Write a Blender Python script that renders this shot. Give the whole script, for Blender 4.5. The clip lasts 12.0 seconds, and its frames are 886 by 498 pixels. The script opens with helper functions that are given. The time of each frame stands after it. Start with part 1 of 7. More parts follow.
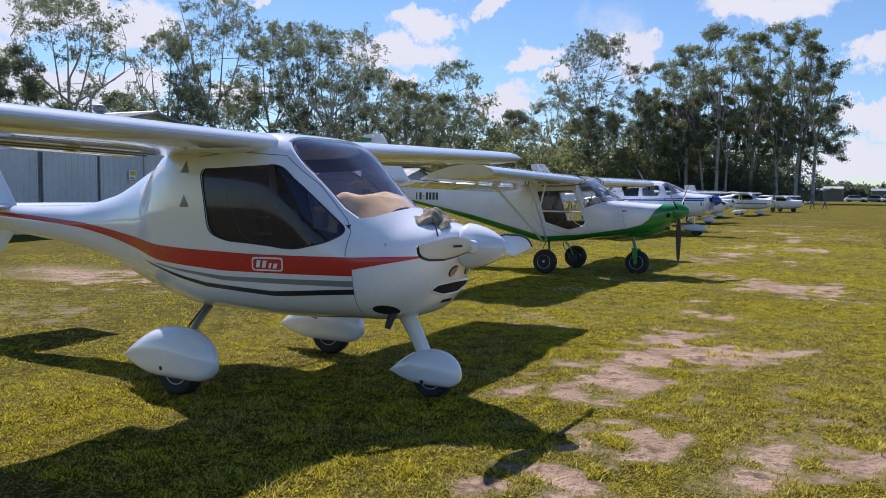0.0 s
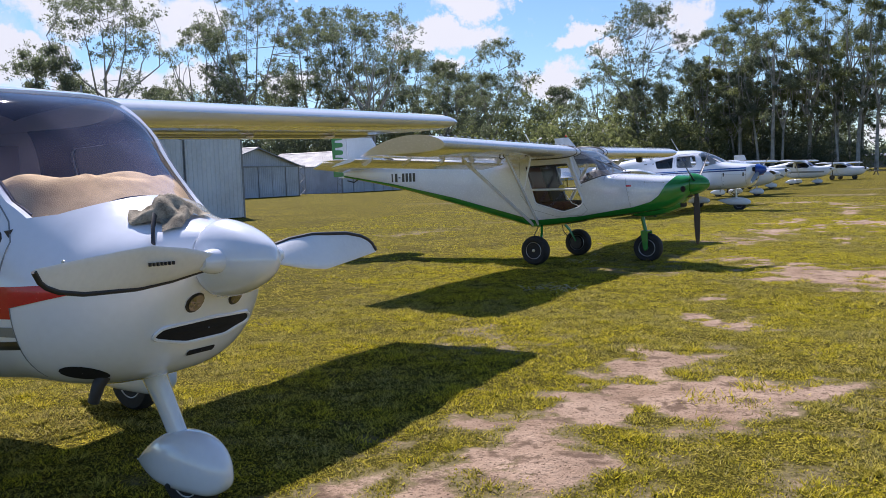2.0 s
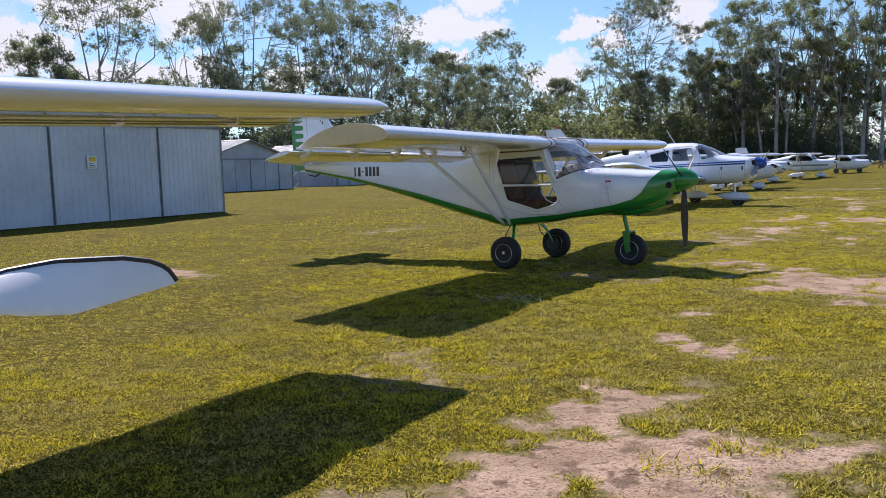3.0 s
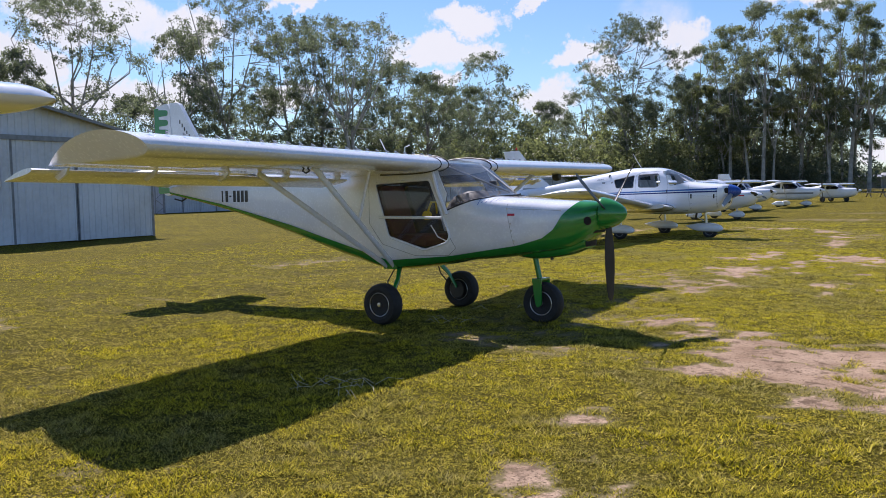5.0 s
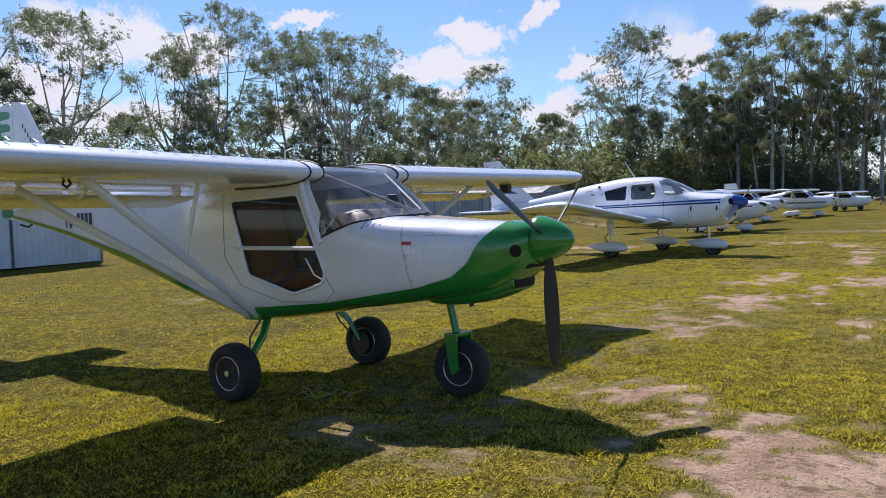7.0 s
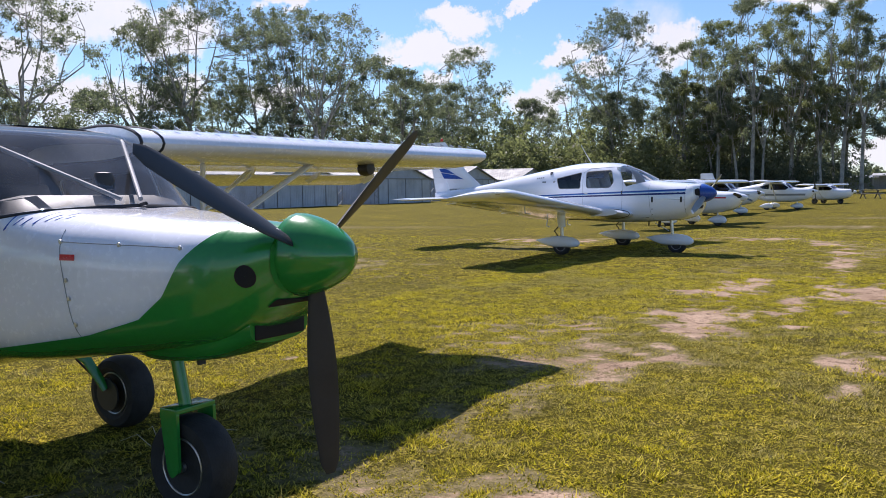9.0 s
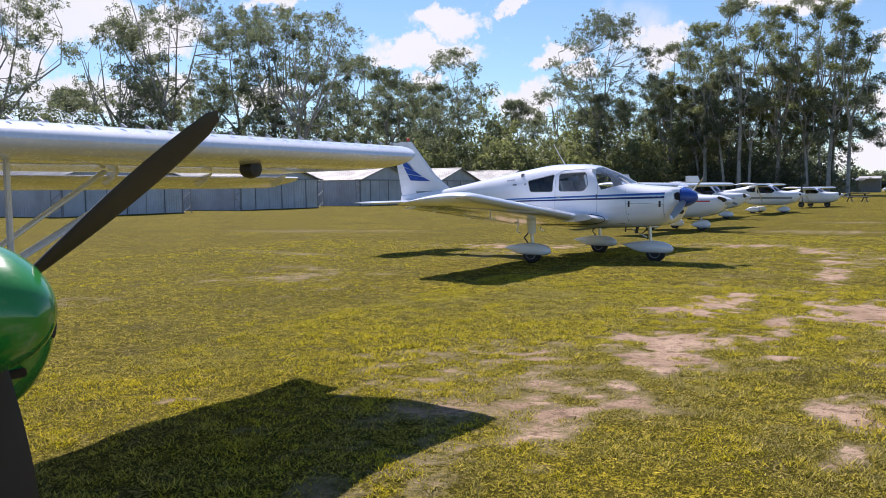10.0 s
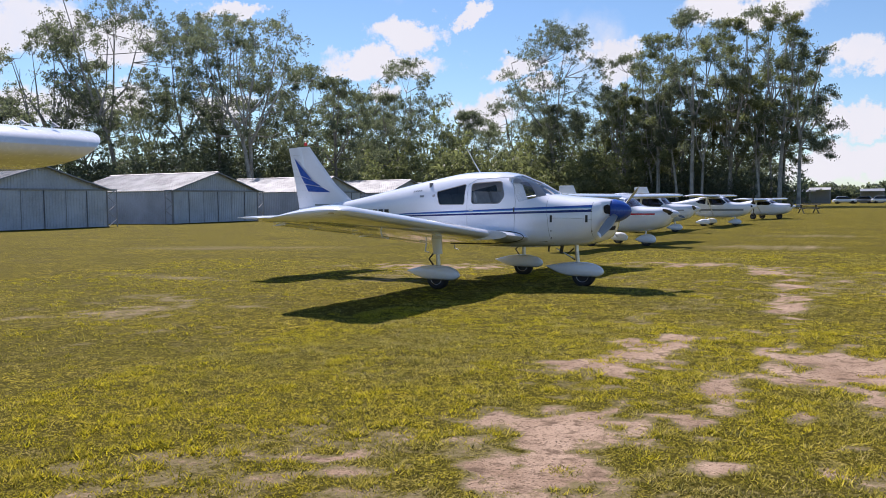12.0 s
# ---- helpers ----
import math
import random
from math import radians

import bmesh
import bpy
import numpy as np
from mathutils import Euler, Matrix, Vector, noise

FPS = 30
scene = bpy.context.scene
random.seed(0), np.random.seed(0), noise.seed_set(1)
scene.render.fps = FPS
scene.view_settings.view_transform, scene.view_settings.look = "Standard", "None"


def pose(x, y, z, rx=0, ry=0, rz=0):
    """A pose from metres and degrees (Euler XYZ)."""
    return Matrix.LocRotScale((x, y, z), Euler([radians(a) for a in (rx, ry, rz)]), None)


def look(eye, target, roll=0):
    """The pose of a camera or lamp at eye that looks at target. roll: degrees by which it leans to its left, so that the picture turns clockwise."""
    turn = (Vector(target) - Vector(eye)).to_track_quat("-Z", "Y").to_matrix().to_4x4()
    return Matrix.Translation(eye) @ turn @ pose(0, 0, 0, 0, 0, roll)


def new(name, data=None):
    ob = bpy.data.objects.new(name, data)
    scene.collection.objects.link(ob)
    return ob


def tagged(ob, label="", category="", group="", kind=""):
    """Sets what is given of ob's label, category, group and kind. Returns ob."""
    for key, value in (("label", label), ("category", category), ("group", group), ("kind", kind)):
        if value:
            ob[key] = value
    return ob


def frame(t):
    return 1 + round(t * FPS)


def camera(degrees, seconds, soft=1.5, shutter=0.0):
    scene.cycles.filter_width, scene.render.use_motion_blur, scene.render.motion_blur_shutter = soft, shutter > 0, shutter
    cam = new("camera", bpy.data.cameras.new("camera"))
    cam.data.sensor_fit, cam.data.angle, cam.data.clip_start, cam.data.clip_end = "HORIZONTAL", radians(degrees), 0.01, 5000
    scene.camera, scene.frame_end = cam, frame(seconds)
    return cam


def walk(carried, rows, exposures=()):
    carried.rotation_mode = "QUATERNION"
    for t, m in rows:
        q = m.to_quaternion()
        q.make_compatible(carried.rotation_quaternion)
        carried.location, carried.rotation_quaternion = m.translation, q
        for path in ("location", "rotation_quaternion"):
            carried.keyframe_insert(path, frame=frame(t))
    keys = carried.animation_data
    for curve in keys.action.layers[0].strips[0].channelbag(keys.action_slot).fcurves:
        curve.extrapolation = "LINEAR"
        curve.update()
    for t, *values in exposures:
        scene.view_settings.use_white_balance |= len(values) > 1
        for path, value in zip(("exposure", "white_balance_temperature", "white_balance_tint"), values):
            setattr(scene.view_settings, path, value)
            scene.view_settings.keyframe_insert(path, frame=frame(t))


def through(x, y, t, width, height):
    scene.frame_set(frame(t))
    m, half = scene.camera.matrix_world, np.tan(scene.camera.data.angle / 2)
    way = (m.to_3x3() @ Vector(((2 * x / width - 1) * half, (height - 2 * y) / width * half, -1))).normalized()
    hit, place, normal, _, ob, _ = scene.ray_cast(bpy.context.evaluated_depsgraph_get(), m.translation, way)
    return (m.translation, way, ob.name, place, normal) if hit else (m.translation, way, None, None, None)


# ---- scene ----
cam = camera(57.0, 12.0, soft=0.55)
# seconds, eye, target, lean
PATH = [
    (0, (0.747, 1.882, 1.432), (-0.172, 3.653, 1.29), 0.6),
    (0.5, (0.761, 2.504, 1.414), (-0.205, 4.248, 1.263), 0.2),
    (1, (0.773, 3.205, 1.396), (-0.235, 4.925, 1.239), -0.4),
    (1.5, (0.8, 3.807, 1.38), (-0.227, 5.515, 1.214), -1.1),
    (2, (0.757, 4.549, 1.363), (-0.276, 6.252, 1.181), -1.8),
    (2.5, (0.718, 5.145, 1.361), (-0.326, 6.84, 1.165), -1.9),
    (2.7, (0.679, 5.426, 1.362), (-0.364, 7.12, 1.158), -1.9),
    (4.3, (0.585, 7.547, 1.363), (-0.434, 9.262, 1.215), -0.8),
    (4.5, (0.59, 7.825, 1.373), (-0.431, 9.539, 1.224), -0.8),
    (5, (0.534, 8.602, 1.382), (-0.487, 10.315, 1.235), -0.9),
    (5.5, (0.433, 9.277, 1.381), (-0.591, 10.99, 1.251), -1.1),
    (6, (0.355, 9.975, 1.372), (-0.68, 11.683, 1.269), -1.3),
    (6.5, (0.228, 10.596, 1.367), (-0.812, 12.301, 1.267), -1.5),
    (6.7, (0.164, 10.857, 1.374), (-0.877, 12.562, 1.272), -1.8),
    (8.3, (-0.084, 12.866, 1.374), (-1.114, 14.575, 1.243), -1.7),
    (8.5, (-0.109, 13.121, 1.366), (-1.128, 14.836, 1.229), -1.4),
    (9, (-0.18, 13.816, 1.36), (-1.182, 15.54, 1.213), -0.8),
    (9.5, (-0.248, 14.431, 1.376), (-1.233, 16.164, 1.227), -0.5),
    (10, (-0.341, 15.123, 1.381), (-1.319, 16.862, 1.237), -0.6),
    (10.5, (-0.395, 15.748, 1.369), (-1.366, 17.49, 1.228), -0.8),
    (11, (-0.477, 16.466, 1.376), (-1.41, 18.23, 1.235), -0.6),
    (11.5, (-0.527, 17.111, 1.373), (-1.442, 18.885, 1.25), -0.5),
    (12, (-0.573, 17.82, 1.377), (-1.464, 19.607, 1.261), -0.7),
]
walk(cam, [(t, look(eye, target, lean)) for t, eye, target, lean in PATH],
     [(0.0, 0.40, 5950, 20), (1.5, 0.48, 5980, 20), (2.5, 0.56, 6080, 20), (4.5, 0.54, 6130, 20), (6.5, 0.45, 6080, 20), (8.5, 0.56, 6100, 20), (9.5, 0.62, 6260, 20), (11.0, 0.52, 6280, 20), (12.0, 0.49, 6220, 20)])

# ---- sky, sun ----
SUN_DIR = Vector((-0.65, 0.52, 1.0)).normalized()
SUN_EL = math.asin(SUN_DIR.z)
SUN_AZ = math.atan2(SUN_DIR.x, SUN_DIR.y)


def math_node(nt, op, a, b=None, c=None):
    n = nt.nodes.new("ShaderNodeMath")
    n.operation = op
    for i, v in enumerate((a, b, c)):
        if v is None:
            continue
        if isinstance(v, (int, float)):
            n.inputs[i].default_value = v
        else:
            nt.links.new(v, n.inputs[i])
    return n.outputs[0]


def build_world():
    w = bpy.data.worlds.new("sky")
    scene.world = w
    w.use_nodes = True
    nt = w.node_tree
    nt.nodes.clear()
    L = nt.links.new
    sky = nt.nodes.new("ShaderNodeTexSky")
    sky.sky_type = "NISHITA"
    sky.sun_disc = False
    sky.sun_elevation = SUN_EL
    sky.sun_rotation = SUN_AZ
    sky.altitude = 50
    sky.air_density = 1.0
    sky.dust_density = 0.1
    sky.ozone_density = 1.3
    co = nt.nodes.new("ShaderNodeTexCoord")
    sep = nt.nodes.new("ShaderNodeSeparateXYZ")
    L(co.outputs["Generated"], sep.inputs[0])
    az = math_node(nt, "ARCTAN2", sep.outputs[0], sep.outputs[1])
    el = math_node(nt, "ARCSINE", sep.outputs[2])
    # billowing edges: the directions are warped by two scales of noise
    warp = nt.nodes.new("ShaderNodeTexNoise")
    warp.inputs["Scale"].default_value = 9.0
    warp.inputs["Detail"].default_value = 6.0
    warp.inputs["Roughness"].default_value = 0.68
    L(co.outputs["Generated"], warp.inputs["Vector"])
    wc = nt.nodes.new("ShaderNodeSeparateColor")
    L(warp.outputs["Color"], wc.inputs[0])
    az = math_node(nt, "ADD", az, math_node(nt, "MULTIPLY", math_node(nt, "SUBTRACT", wc.outputs[0], 0.5), 0.20))
    el = math_node(nt, "ADD", el, math_node(nt, "MULTIPLY", math_node(nt, "SUBTRACT", wc.outputs[1], 0.5), 0.13))
    total = None
    for a, e, ra, re in CLOUDS:
        u = math_node(nt, "DIVIDE", math_node(nt, "SUBTRACT", az, radians(a)), radians(ra))
        v = math_node(nt, "DIVIDE", math_node(nt, "SUBTRACT", el, radians(e)), radians(re))
        d = math_node(nt, "ADD", math_node(nt, "MULTIPLY", u, u), math_node(nt, "MULTIPLY", v, v))
        k = math_node(nt, "SUBTRACT", 1.0, d)
        total = k if total is None else math_node(nt, "MAXIMUM", total, k)
    # the rest of the sky: fair-weather clouds from noise on a flat layer
    fine = nt.nodes.new("ShaderNodeTexNoise")
    fine.inputs["Scale"].default_value = 3.2
    fine.inputs["Detail"].default_value = 8.0
    fine.inputs["Roughness"].default_value = 0.6
    L(co.outputs["Generated"], fine.inputs["Vector"])
    rest = math_node(nt, "MULTIPLY", math_node(nt, "SUBTRACT", fine.outputs["Fac"], 0.645), 5.0)
    total = math_node(nt, "MAXIMUM", total, rest)
    soft = nt.nodes.new("ShaderNodeMapRange")
    soft.interpolation_type = "SMOOTHSTEP"
    soft.inputs["From Min"].default_value = -0.30
    soft.inputs["From Max"].default_value = 0.55
    L(total, soft.inputs["Value"])
    wisp = math_node(nt, "MULTIPLY", soft.outputs[0], math_node(nt, "ADD", 0.70, math_node(nt, "MULTIPLY", wc.outputs[2], 0.55)))
    cover = math_node(nt, "MINIMUM", wisp, 0.97)
    # lit tops, greyer hearts
    shade = nt.nodes.new("ShaderNodeMixRGB")
    shade.inputs[1].default_value = (1.0, 0.985, 0.95, 1)
    shade.inputs[2].default_value = (0.80, 0.82, 0.84, 1)
    L(fine.outputs["Fac"], shade.inputs[0])
    bg_sky = nt.nodes.new("ShaderNodeBackground")
    bg_sky.inputs["Strength"].default_value = SKY_STRENGTH
    deep = nt.nodes.new("ShaderNodeMixRGB")
    deep.blend_type = "MULTIPLY"
    deep.inputs[0].default_value = 1.0
    deep.inputs[2].default_value = (0.80, 0.96, 1.06, 1)
    L(sky.outputs[0], deep.inputs[1])
    L(deep.outputs[0], bg_sky.inputs["Color"])
    bg_cloud = nt.nodes.new("ShaderNodeBackground")
    bg_cloud.inputs["Strength"].default_value = CLOUD_STRENGTH
    L(shade.outputs[0], bg_cloud.inputs["Color"])
    mix = nt.nodes.new("ShaderNodeMixShader")
    L(cover, mix.inputs[0])
    L(bg_sky.outputs[0], mix.inputs[1])
    L(bg_cloud.outputs[0], mix.inputs[2])
    out = nt.nodes.new("ShaderNodeOutputWorld")
    L(mix.outputs[0], out.inputs["Surface"])
    sun = bpy.data.lights.new("sun", "SUN")
    sun.energy = SUN_STRENGTH
    sun.angle = radians(0.53)
    sun.color = (1.0, 0.93, 0.86)
    ob = new("sun", sun)
    ob.matrix_world = look(tuple(SUN_DIR * 60), (0, 0, 0))


SKY_STRENGTH = 0.080
CLOUD_STRENGTH = 0.68
SUN_STRENGTH = 5.0
# bearing and height of the clouds that stand over the field, and how far they reach, in degrees
CLOUDS = [
    (-30.2, 10.0, 4.6, 1.0), (-28.3, 12.0, 2.7, 1.1), (-24.0, 12.7, 1.4, 0.7), (-32.0, 9.2, 2.5, 0.8), (-24.0, 6.0, 2.5, 1.5), (-21.3, 8.9, 2.9, 0.9),
    (-15.3, 9.0, 2.0, 1.2), (0.9, 8.0, 2.1, 1.3), (-6.2, 12.0, 4.4, 1.0), (-0.4, 4.7, 3.0, 0.9), (-0.7, 2.4, 4.0, 1.2), (-54.0, 11.2, 3.6, 2.2),
    (-53.4, 5.8, 3.4, 1.7), (-41.9, 13.2, 2.2, 0.6), (-19.9, 7.2, 1.5, 0.7), (-48.6, 10.6, 3.8, 1.8), (-48.4, 6.5, 3.2, 1.3), (-29.7, 7.7, 1.2, 0.7),
    (-57.2, 8.0, 2.6, 1.6), (-64.0, 7.5, 4.5, 2.4), (13.0, 8.0, 5.0, 1.8), (-75.0, 11.0, 6.0, 2.0), (25.0, 5.0, 5.0, 1.5), (-40.5, 6.0, 2.5, 1.0),
]
build_world()

# ---- materials ----
def material(name, rgb, rough=0.5, metal=0.0, vary=0.12, scale=6.0, fine=60.0, bump=0.0, coat=0.0, tint=None, space="Object", spec=0.5):
    """Paint, metal, cloth: a base colour with broad and fine variation, and roughness that follows the fine one."""
    m = bpy.data.materials.new(name)
    m.use_nodes = True
    nt = m.node_tree
    L = nt.links.new
    b = nt.nodes["Principled BSDF"]
    co = nt.nodes.new("ShaderNodeTexCoord")
    n1 = nt.nodes.new("ShaderNodeTexNoise")
    n1.inputs["Scale"].default_value = scale
    n1.inputs["Detail"].default_value = 4
    n2 = nt.nodes.new("ShaderNodeTexNoise")
    n2.inputs["Scale"].default_value = fine
    n2.inputs["Detail"].default_value = 3
    L(co.outputs[space], n1.inputs["Vector"])
    L(co.outputs[space], n2.inputs["Vector"])
    f = math_node(nt, "ADD", math_node(nt, "MULTIPLY", n1.outputs["Fac"], 0.7), math_node(nt, "MULTIPLY", n2.outputs["Fac"], 0.3))
    ramp = nt.nodes.new("ShaderNodeMixRGB")
    dark = tint or tuple(c * (1 - 2 * vary) for c in rgb)
    ramp.inputs[1].default_value = (*dark, 1)
    ramp.inputs[2].default_value = (*[min(1, c * (1 + 0.6 * vary)) for c in rgb], 1)
    mr = nt.nodes.new("ShaderNodeMapRange")
    mr.inputs["From Min"].default_value = 0.32
    mr.inputs["From Max"].default_value = 0.62
    L(f, mr.inputs["Value"])
    L(mr.outputs[0], ramp.inputs[0])
    L(ramp.outputs[0], b.inputs["Base Color"])
    r = math_node(nt, "ADD", rough - 0.06, math_node(nt, "MULTIPLY", n2.outputs["Fac"], 0.12))
    L(r, b.inputs["Roughness"])
    b.inputs["Metallic"].default_value = metal
    b.inputs["Specular IOR Level"].default_value = spec
    b.inputs["Coat Weight"].default_value = coat
    b.inputs["Coat Roughness"].default_value = 0.06
    if bump:
        bp = nt.nodes.new("ShaderNodeBump")
        bp.inputs["Strength"].default_value = bump
        bp.inputs["Distance"].default_value = 0.01
        L(n2.outputs["Fac"], bp.inputs["Height"])
        L(bp.outputs[0], b.inputs["Normal"])
    return m


def glass_material(name, tint, gloss=1.0, haze=None, haze_share=0.0):
    """A thin pane: what lies behind shows through its tint, and it mirrors the sky as glass does."""
    m = bpy.data.materials.new(name)
    m.use_nodes = True
    nt = m.node_tree
    nt.nodes.clear()
    L = nt.links.new
    tr = nt.nodes.new("ShaderNodeBsdfTransparent")
    tr.inputs[0].default_value = (*tint, 1)
    gl = nt.nodes.new("ShaderNodeBsdfGlossy")
    gl.inputs["Roughness"].default_value = 0.04
    gl.inputs[0].default_value = (gloss, gloss, gloss, 1)
    fr = nt.nodes.new("ShaderNodeFresnel")
    fr.inputs[0].default_value = 1.5
    mx = nt.nodes.new("ShaderNodeMixShader")
    L(fr.outputs[0], mx.inputs[0])
    L(tr.outputs[0], mx.inputs[1])
    L(gl.outputs[0], mx.inputs[2])
    last = mx.outputs[0]
    if haze:
        # uneven diffuse haze: dust, tint, and bluish sky sheen painted into the dark panes
        co = nt.nodes.new("ShaderNodeTexCoord")
        nz = nt.nodes.new("ShaderNodeTexNoise")
        nz.inputs["Scale"].default_value = 3.0
        nz.inputs["Detail"].default_value = 5
        L(co.outputs["Object"], nz.inputs["Vector"])
        df = nt.nodes.new("ShaderNodeBsdfDiffuse")
        df.inputs[0].default_value = (*haze, 1)
        glow = nt.nodes.new("ShaderNodeBsdfTranslucent")
        glow.inputs[0].default_value = (*haze, 1)
        both = nt.nodes.new("ShaderNodeMixShader")
        both.inputs[0].default_value = 0.5
        L(df.outputs[0], both.inputs[1])
        L(glow.outputs[0], both.inputs[2])
        fm = nt.nodes.new("ShaderNodeMixShader")
        L(math_node(nt, "MULTIPLY", math_node(nt, "POWER", nz.outputs["Fac"], 2.0), 4.0 * haze_share), fm.inputs[0])
        L(last, fm.inputs[1])
        L(both.outputs[0], fm.inputs[2])
        last = fm.outputs[0]
    out = nt.nodes.new("ShaderNodeOutputMaterial")
    L(last, out.inputs["Surface"])
    return m


def leaf_material(name, rgb_a, rgb_b, dry=None, spec=0.35, through=0.35):
    """Leaves, each island of its own shade, that let some light through; in drier places they take the dry pair of colours."""
    m = bpy.data.materials.new(name)
    m.use_nodes = True
    nt = m.node_tree
    nt.nodes.clear()
    L = nt.links.new
    geo = nt.nodes.new("ShaderNodeNewGeometry")
    mix = nt.nodes.new("ShaderNodeMixRGB")
    mix.inputs[1].default_value = (*rgb_a, 1)
    mix.inputs[2].default_value = (*rgb_b, 1)
    L(geo.outputs["Random Per Island"], mix.inputs[0])
    if dry:
        co = nt.nodes.new("ShaderNodeTexCoord")
        old = nt.nodes.new("ShaderNodeMixRGB")
        old.inputs[1].default_value = (*dry[0], 1)
        old.inputs[2].default_value = (*dry[1], 1)
        L(geo.outputs["Random Per Island"], old.inputs[0])
        spot = None
        for sc, k in ((0.33, 1.0), (1.5, 0.9), (5.0, 0.6)):
            nz = nt.nodes.new("ShaderNodeTexNoise")
            nz.inputs["Scale"].default_value = sc
            nz.inputs["Detail"].default_value = 4
            L(co.outputs["Object"], nz.inputs["Vector"])
            v = math_node(nt, "MULTIPLY", math_node(nt, "SUBTRACT", nz.outputs["Fac"], 0.5), 3.2 * k)
            spot = v if spot is None else math_node(nt, "ADD", spot, v)
        fac = math_node(nt, "MINIMUM", math_node(nt, "MAXIMUM", math_node(nt, "ADD", spot, 0.30), 0.0), 0.9)
        both = nt.nodes.new("ShaderNodeMixRGB")
        L(fac, both.inputs[0])
        L(mix.outputs[0], both.inputs[1])
        L(old.outputs[0], both.inputs[2])
        mix = both
    df = nt.nodes.new("ShaderNodeBsdfPrincipled")
    df.inputs["Roughness"].default_value = 0.5
    df.inputs["Specular IOR Level"].default_value = spec
    L(mix.outputs[0], df.inputs["Base Color"])
    tl = nt.nodes.new("ShaderNodeBsdfTranslucent")
    warm = nt.nodes.new("ShaderNodeMixRGB")
    warm.blend_type = "MULTIPLY"
    warm.inputs[0].default_value = 1.0
    warm.inputs[2].default_value = (1.10, 1.20, 0.75, 1)
    L(mix.outputs[0], warm.inputs[1])
    L(warm.outputs[0], tl.inputs[0])
    ms = nt.nodes.new("ShaderNodeMixShader")
    ms.inputs[0].default_value = through
    L(df.outputs[0], ms.inputs[1])
    L(tl.outputs[0], ms.inputs[2])
    out = nt.nodes.new("ShaderNodeOutputMaterial")
    L(ms.outputs[0], out.inputs["Surface"])
    return m


def turf_material():
    """Dry mown grass in patches of several greens and straws, shade between tufts painted in, with bare sandy soil
    where the mesh is marked so.
    """
    m = bpy.data.materials.new("turf")
    m.use_nodes = True
    nt = m.node_tree
    L = nt.links.new
    b = nt.nodes["Principled BSDF"]
    co = nt.nodes.new("ShaderNodeTexCoord")

    def noise_at(scale, detail=5, rough=0.6, stretch=None):
        n = nt.nodes.new("ShaderNodeTexNoise")
        n.inputs["Scale"].default_value = scale
        n.inputs["Detail"].default_value = detail
        n.inputs["Roughness"].default_value = rough
        if stretch:
            mp = nt.nodes.new("ShaderNodeMapping")
            mp.inputs["Scale"].default_value = stretch
            L(co.outputs["Object"], mp.inputs[0])
            L(mp.outputs[0], n.inputs["Vector"])
        else:
            L(co.outputs["Object"], n.inputs["Vector"])
        return n.outputs["Fac"]

    def mapped(v, lo, hi):
        r = nt.nodes.new("ShaderNodeMapRange")
        r.inputs["From Min"].default_value = lo
        r.inputs["From Max"].default_value = hi
        L(v, r.inputs["Value"])
        return r.outputs[0]

    def mixed(f, a, c):
        n = nt.nodes.new("ShaderNodeMixRGB")
        if isinstance(f, float):
            n.inputs[0].default_value = f
        else:
            L(f, n.inputs[0])
        for i, v in ((1, a), (2, c)):
            if isinstance(v, tuple):
                n.inputs[i].default_value = (*v, 1)
            else:
                L(v, n.inputs[i])
        return n.outputs[0]

    broad = noise_at(0.35, 6)
    mid = noise_at(2.2, 6)
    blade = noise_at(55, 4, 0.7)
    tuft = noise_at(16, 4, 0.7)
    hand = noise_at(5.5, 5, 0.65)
    green = mixed(mapped(broad, 0.38, 0.62), TURF_GREEN, TURF_YELLOW)
    green = mixed(mapped(mid, 0.50, 0.72), green, TURF_STRAW)
    green = mixed(mapped(noise_at(0.9, 6, 0.65), 0.50, 0.34), green, TURF_DEAD)
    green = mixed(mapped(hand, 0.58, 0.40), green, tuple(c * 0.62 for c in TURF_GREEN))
    # shade in the gaps between tufts and blades, painted as much darker green
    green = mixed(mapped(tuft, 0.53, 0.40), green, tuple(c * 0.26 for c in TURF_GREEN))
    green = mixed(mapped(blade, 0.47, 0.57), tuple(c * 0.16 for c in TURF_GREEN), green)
    sand = mixed(mapped(mid, 0.35, 0.65), SOIL_A, SOIL_B)
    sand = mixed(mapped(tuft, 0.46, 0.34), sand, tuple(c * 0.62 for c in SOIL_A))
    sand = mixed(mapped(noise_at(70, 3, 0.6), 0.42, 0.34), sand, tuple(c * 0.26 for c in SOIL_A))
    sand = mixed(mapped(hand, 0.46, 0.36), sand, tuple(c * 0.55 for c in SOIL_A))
    at = nt.nodes.new("ShaderNodeAttribute")
    at.attribute_name = "soil"
    edge = math_node(nt, "ADD", at.outputs["Fac"], math_node(nt, "MULTIPLY", math_node(nt, "SUBTRACT", tuft, 0.5), 0.9))
    bare = mapped(edge, 0.52, 0.74)
    green = mixed(mapped(edge, 0.22, 0.50), green, TURF_DEAD)
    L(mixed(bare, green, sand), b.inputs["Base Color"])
    b.inputs["Roughness"].default_value = 0.9
    b.inputs["Specular IOR Level"].default_value = 0.04
    h = math_node(nt, "ADD", math_node(nt, "MULTIPLY", blade, 0.7), math_node(nt, "MULTIPLY", tuft, 1.0))
    bp = nt.nodes.new("ShaderNodeBump")
    bp.inputs["Strength"].default_value = 0.9
    bp.inputs["Distance"].default_value = 0.035
    L(h, bp.inputs["Height"])
    L(bp.outputs[0], b.inputs["Normal"])
    return m


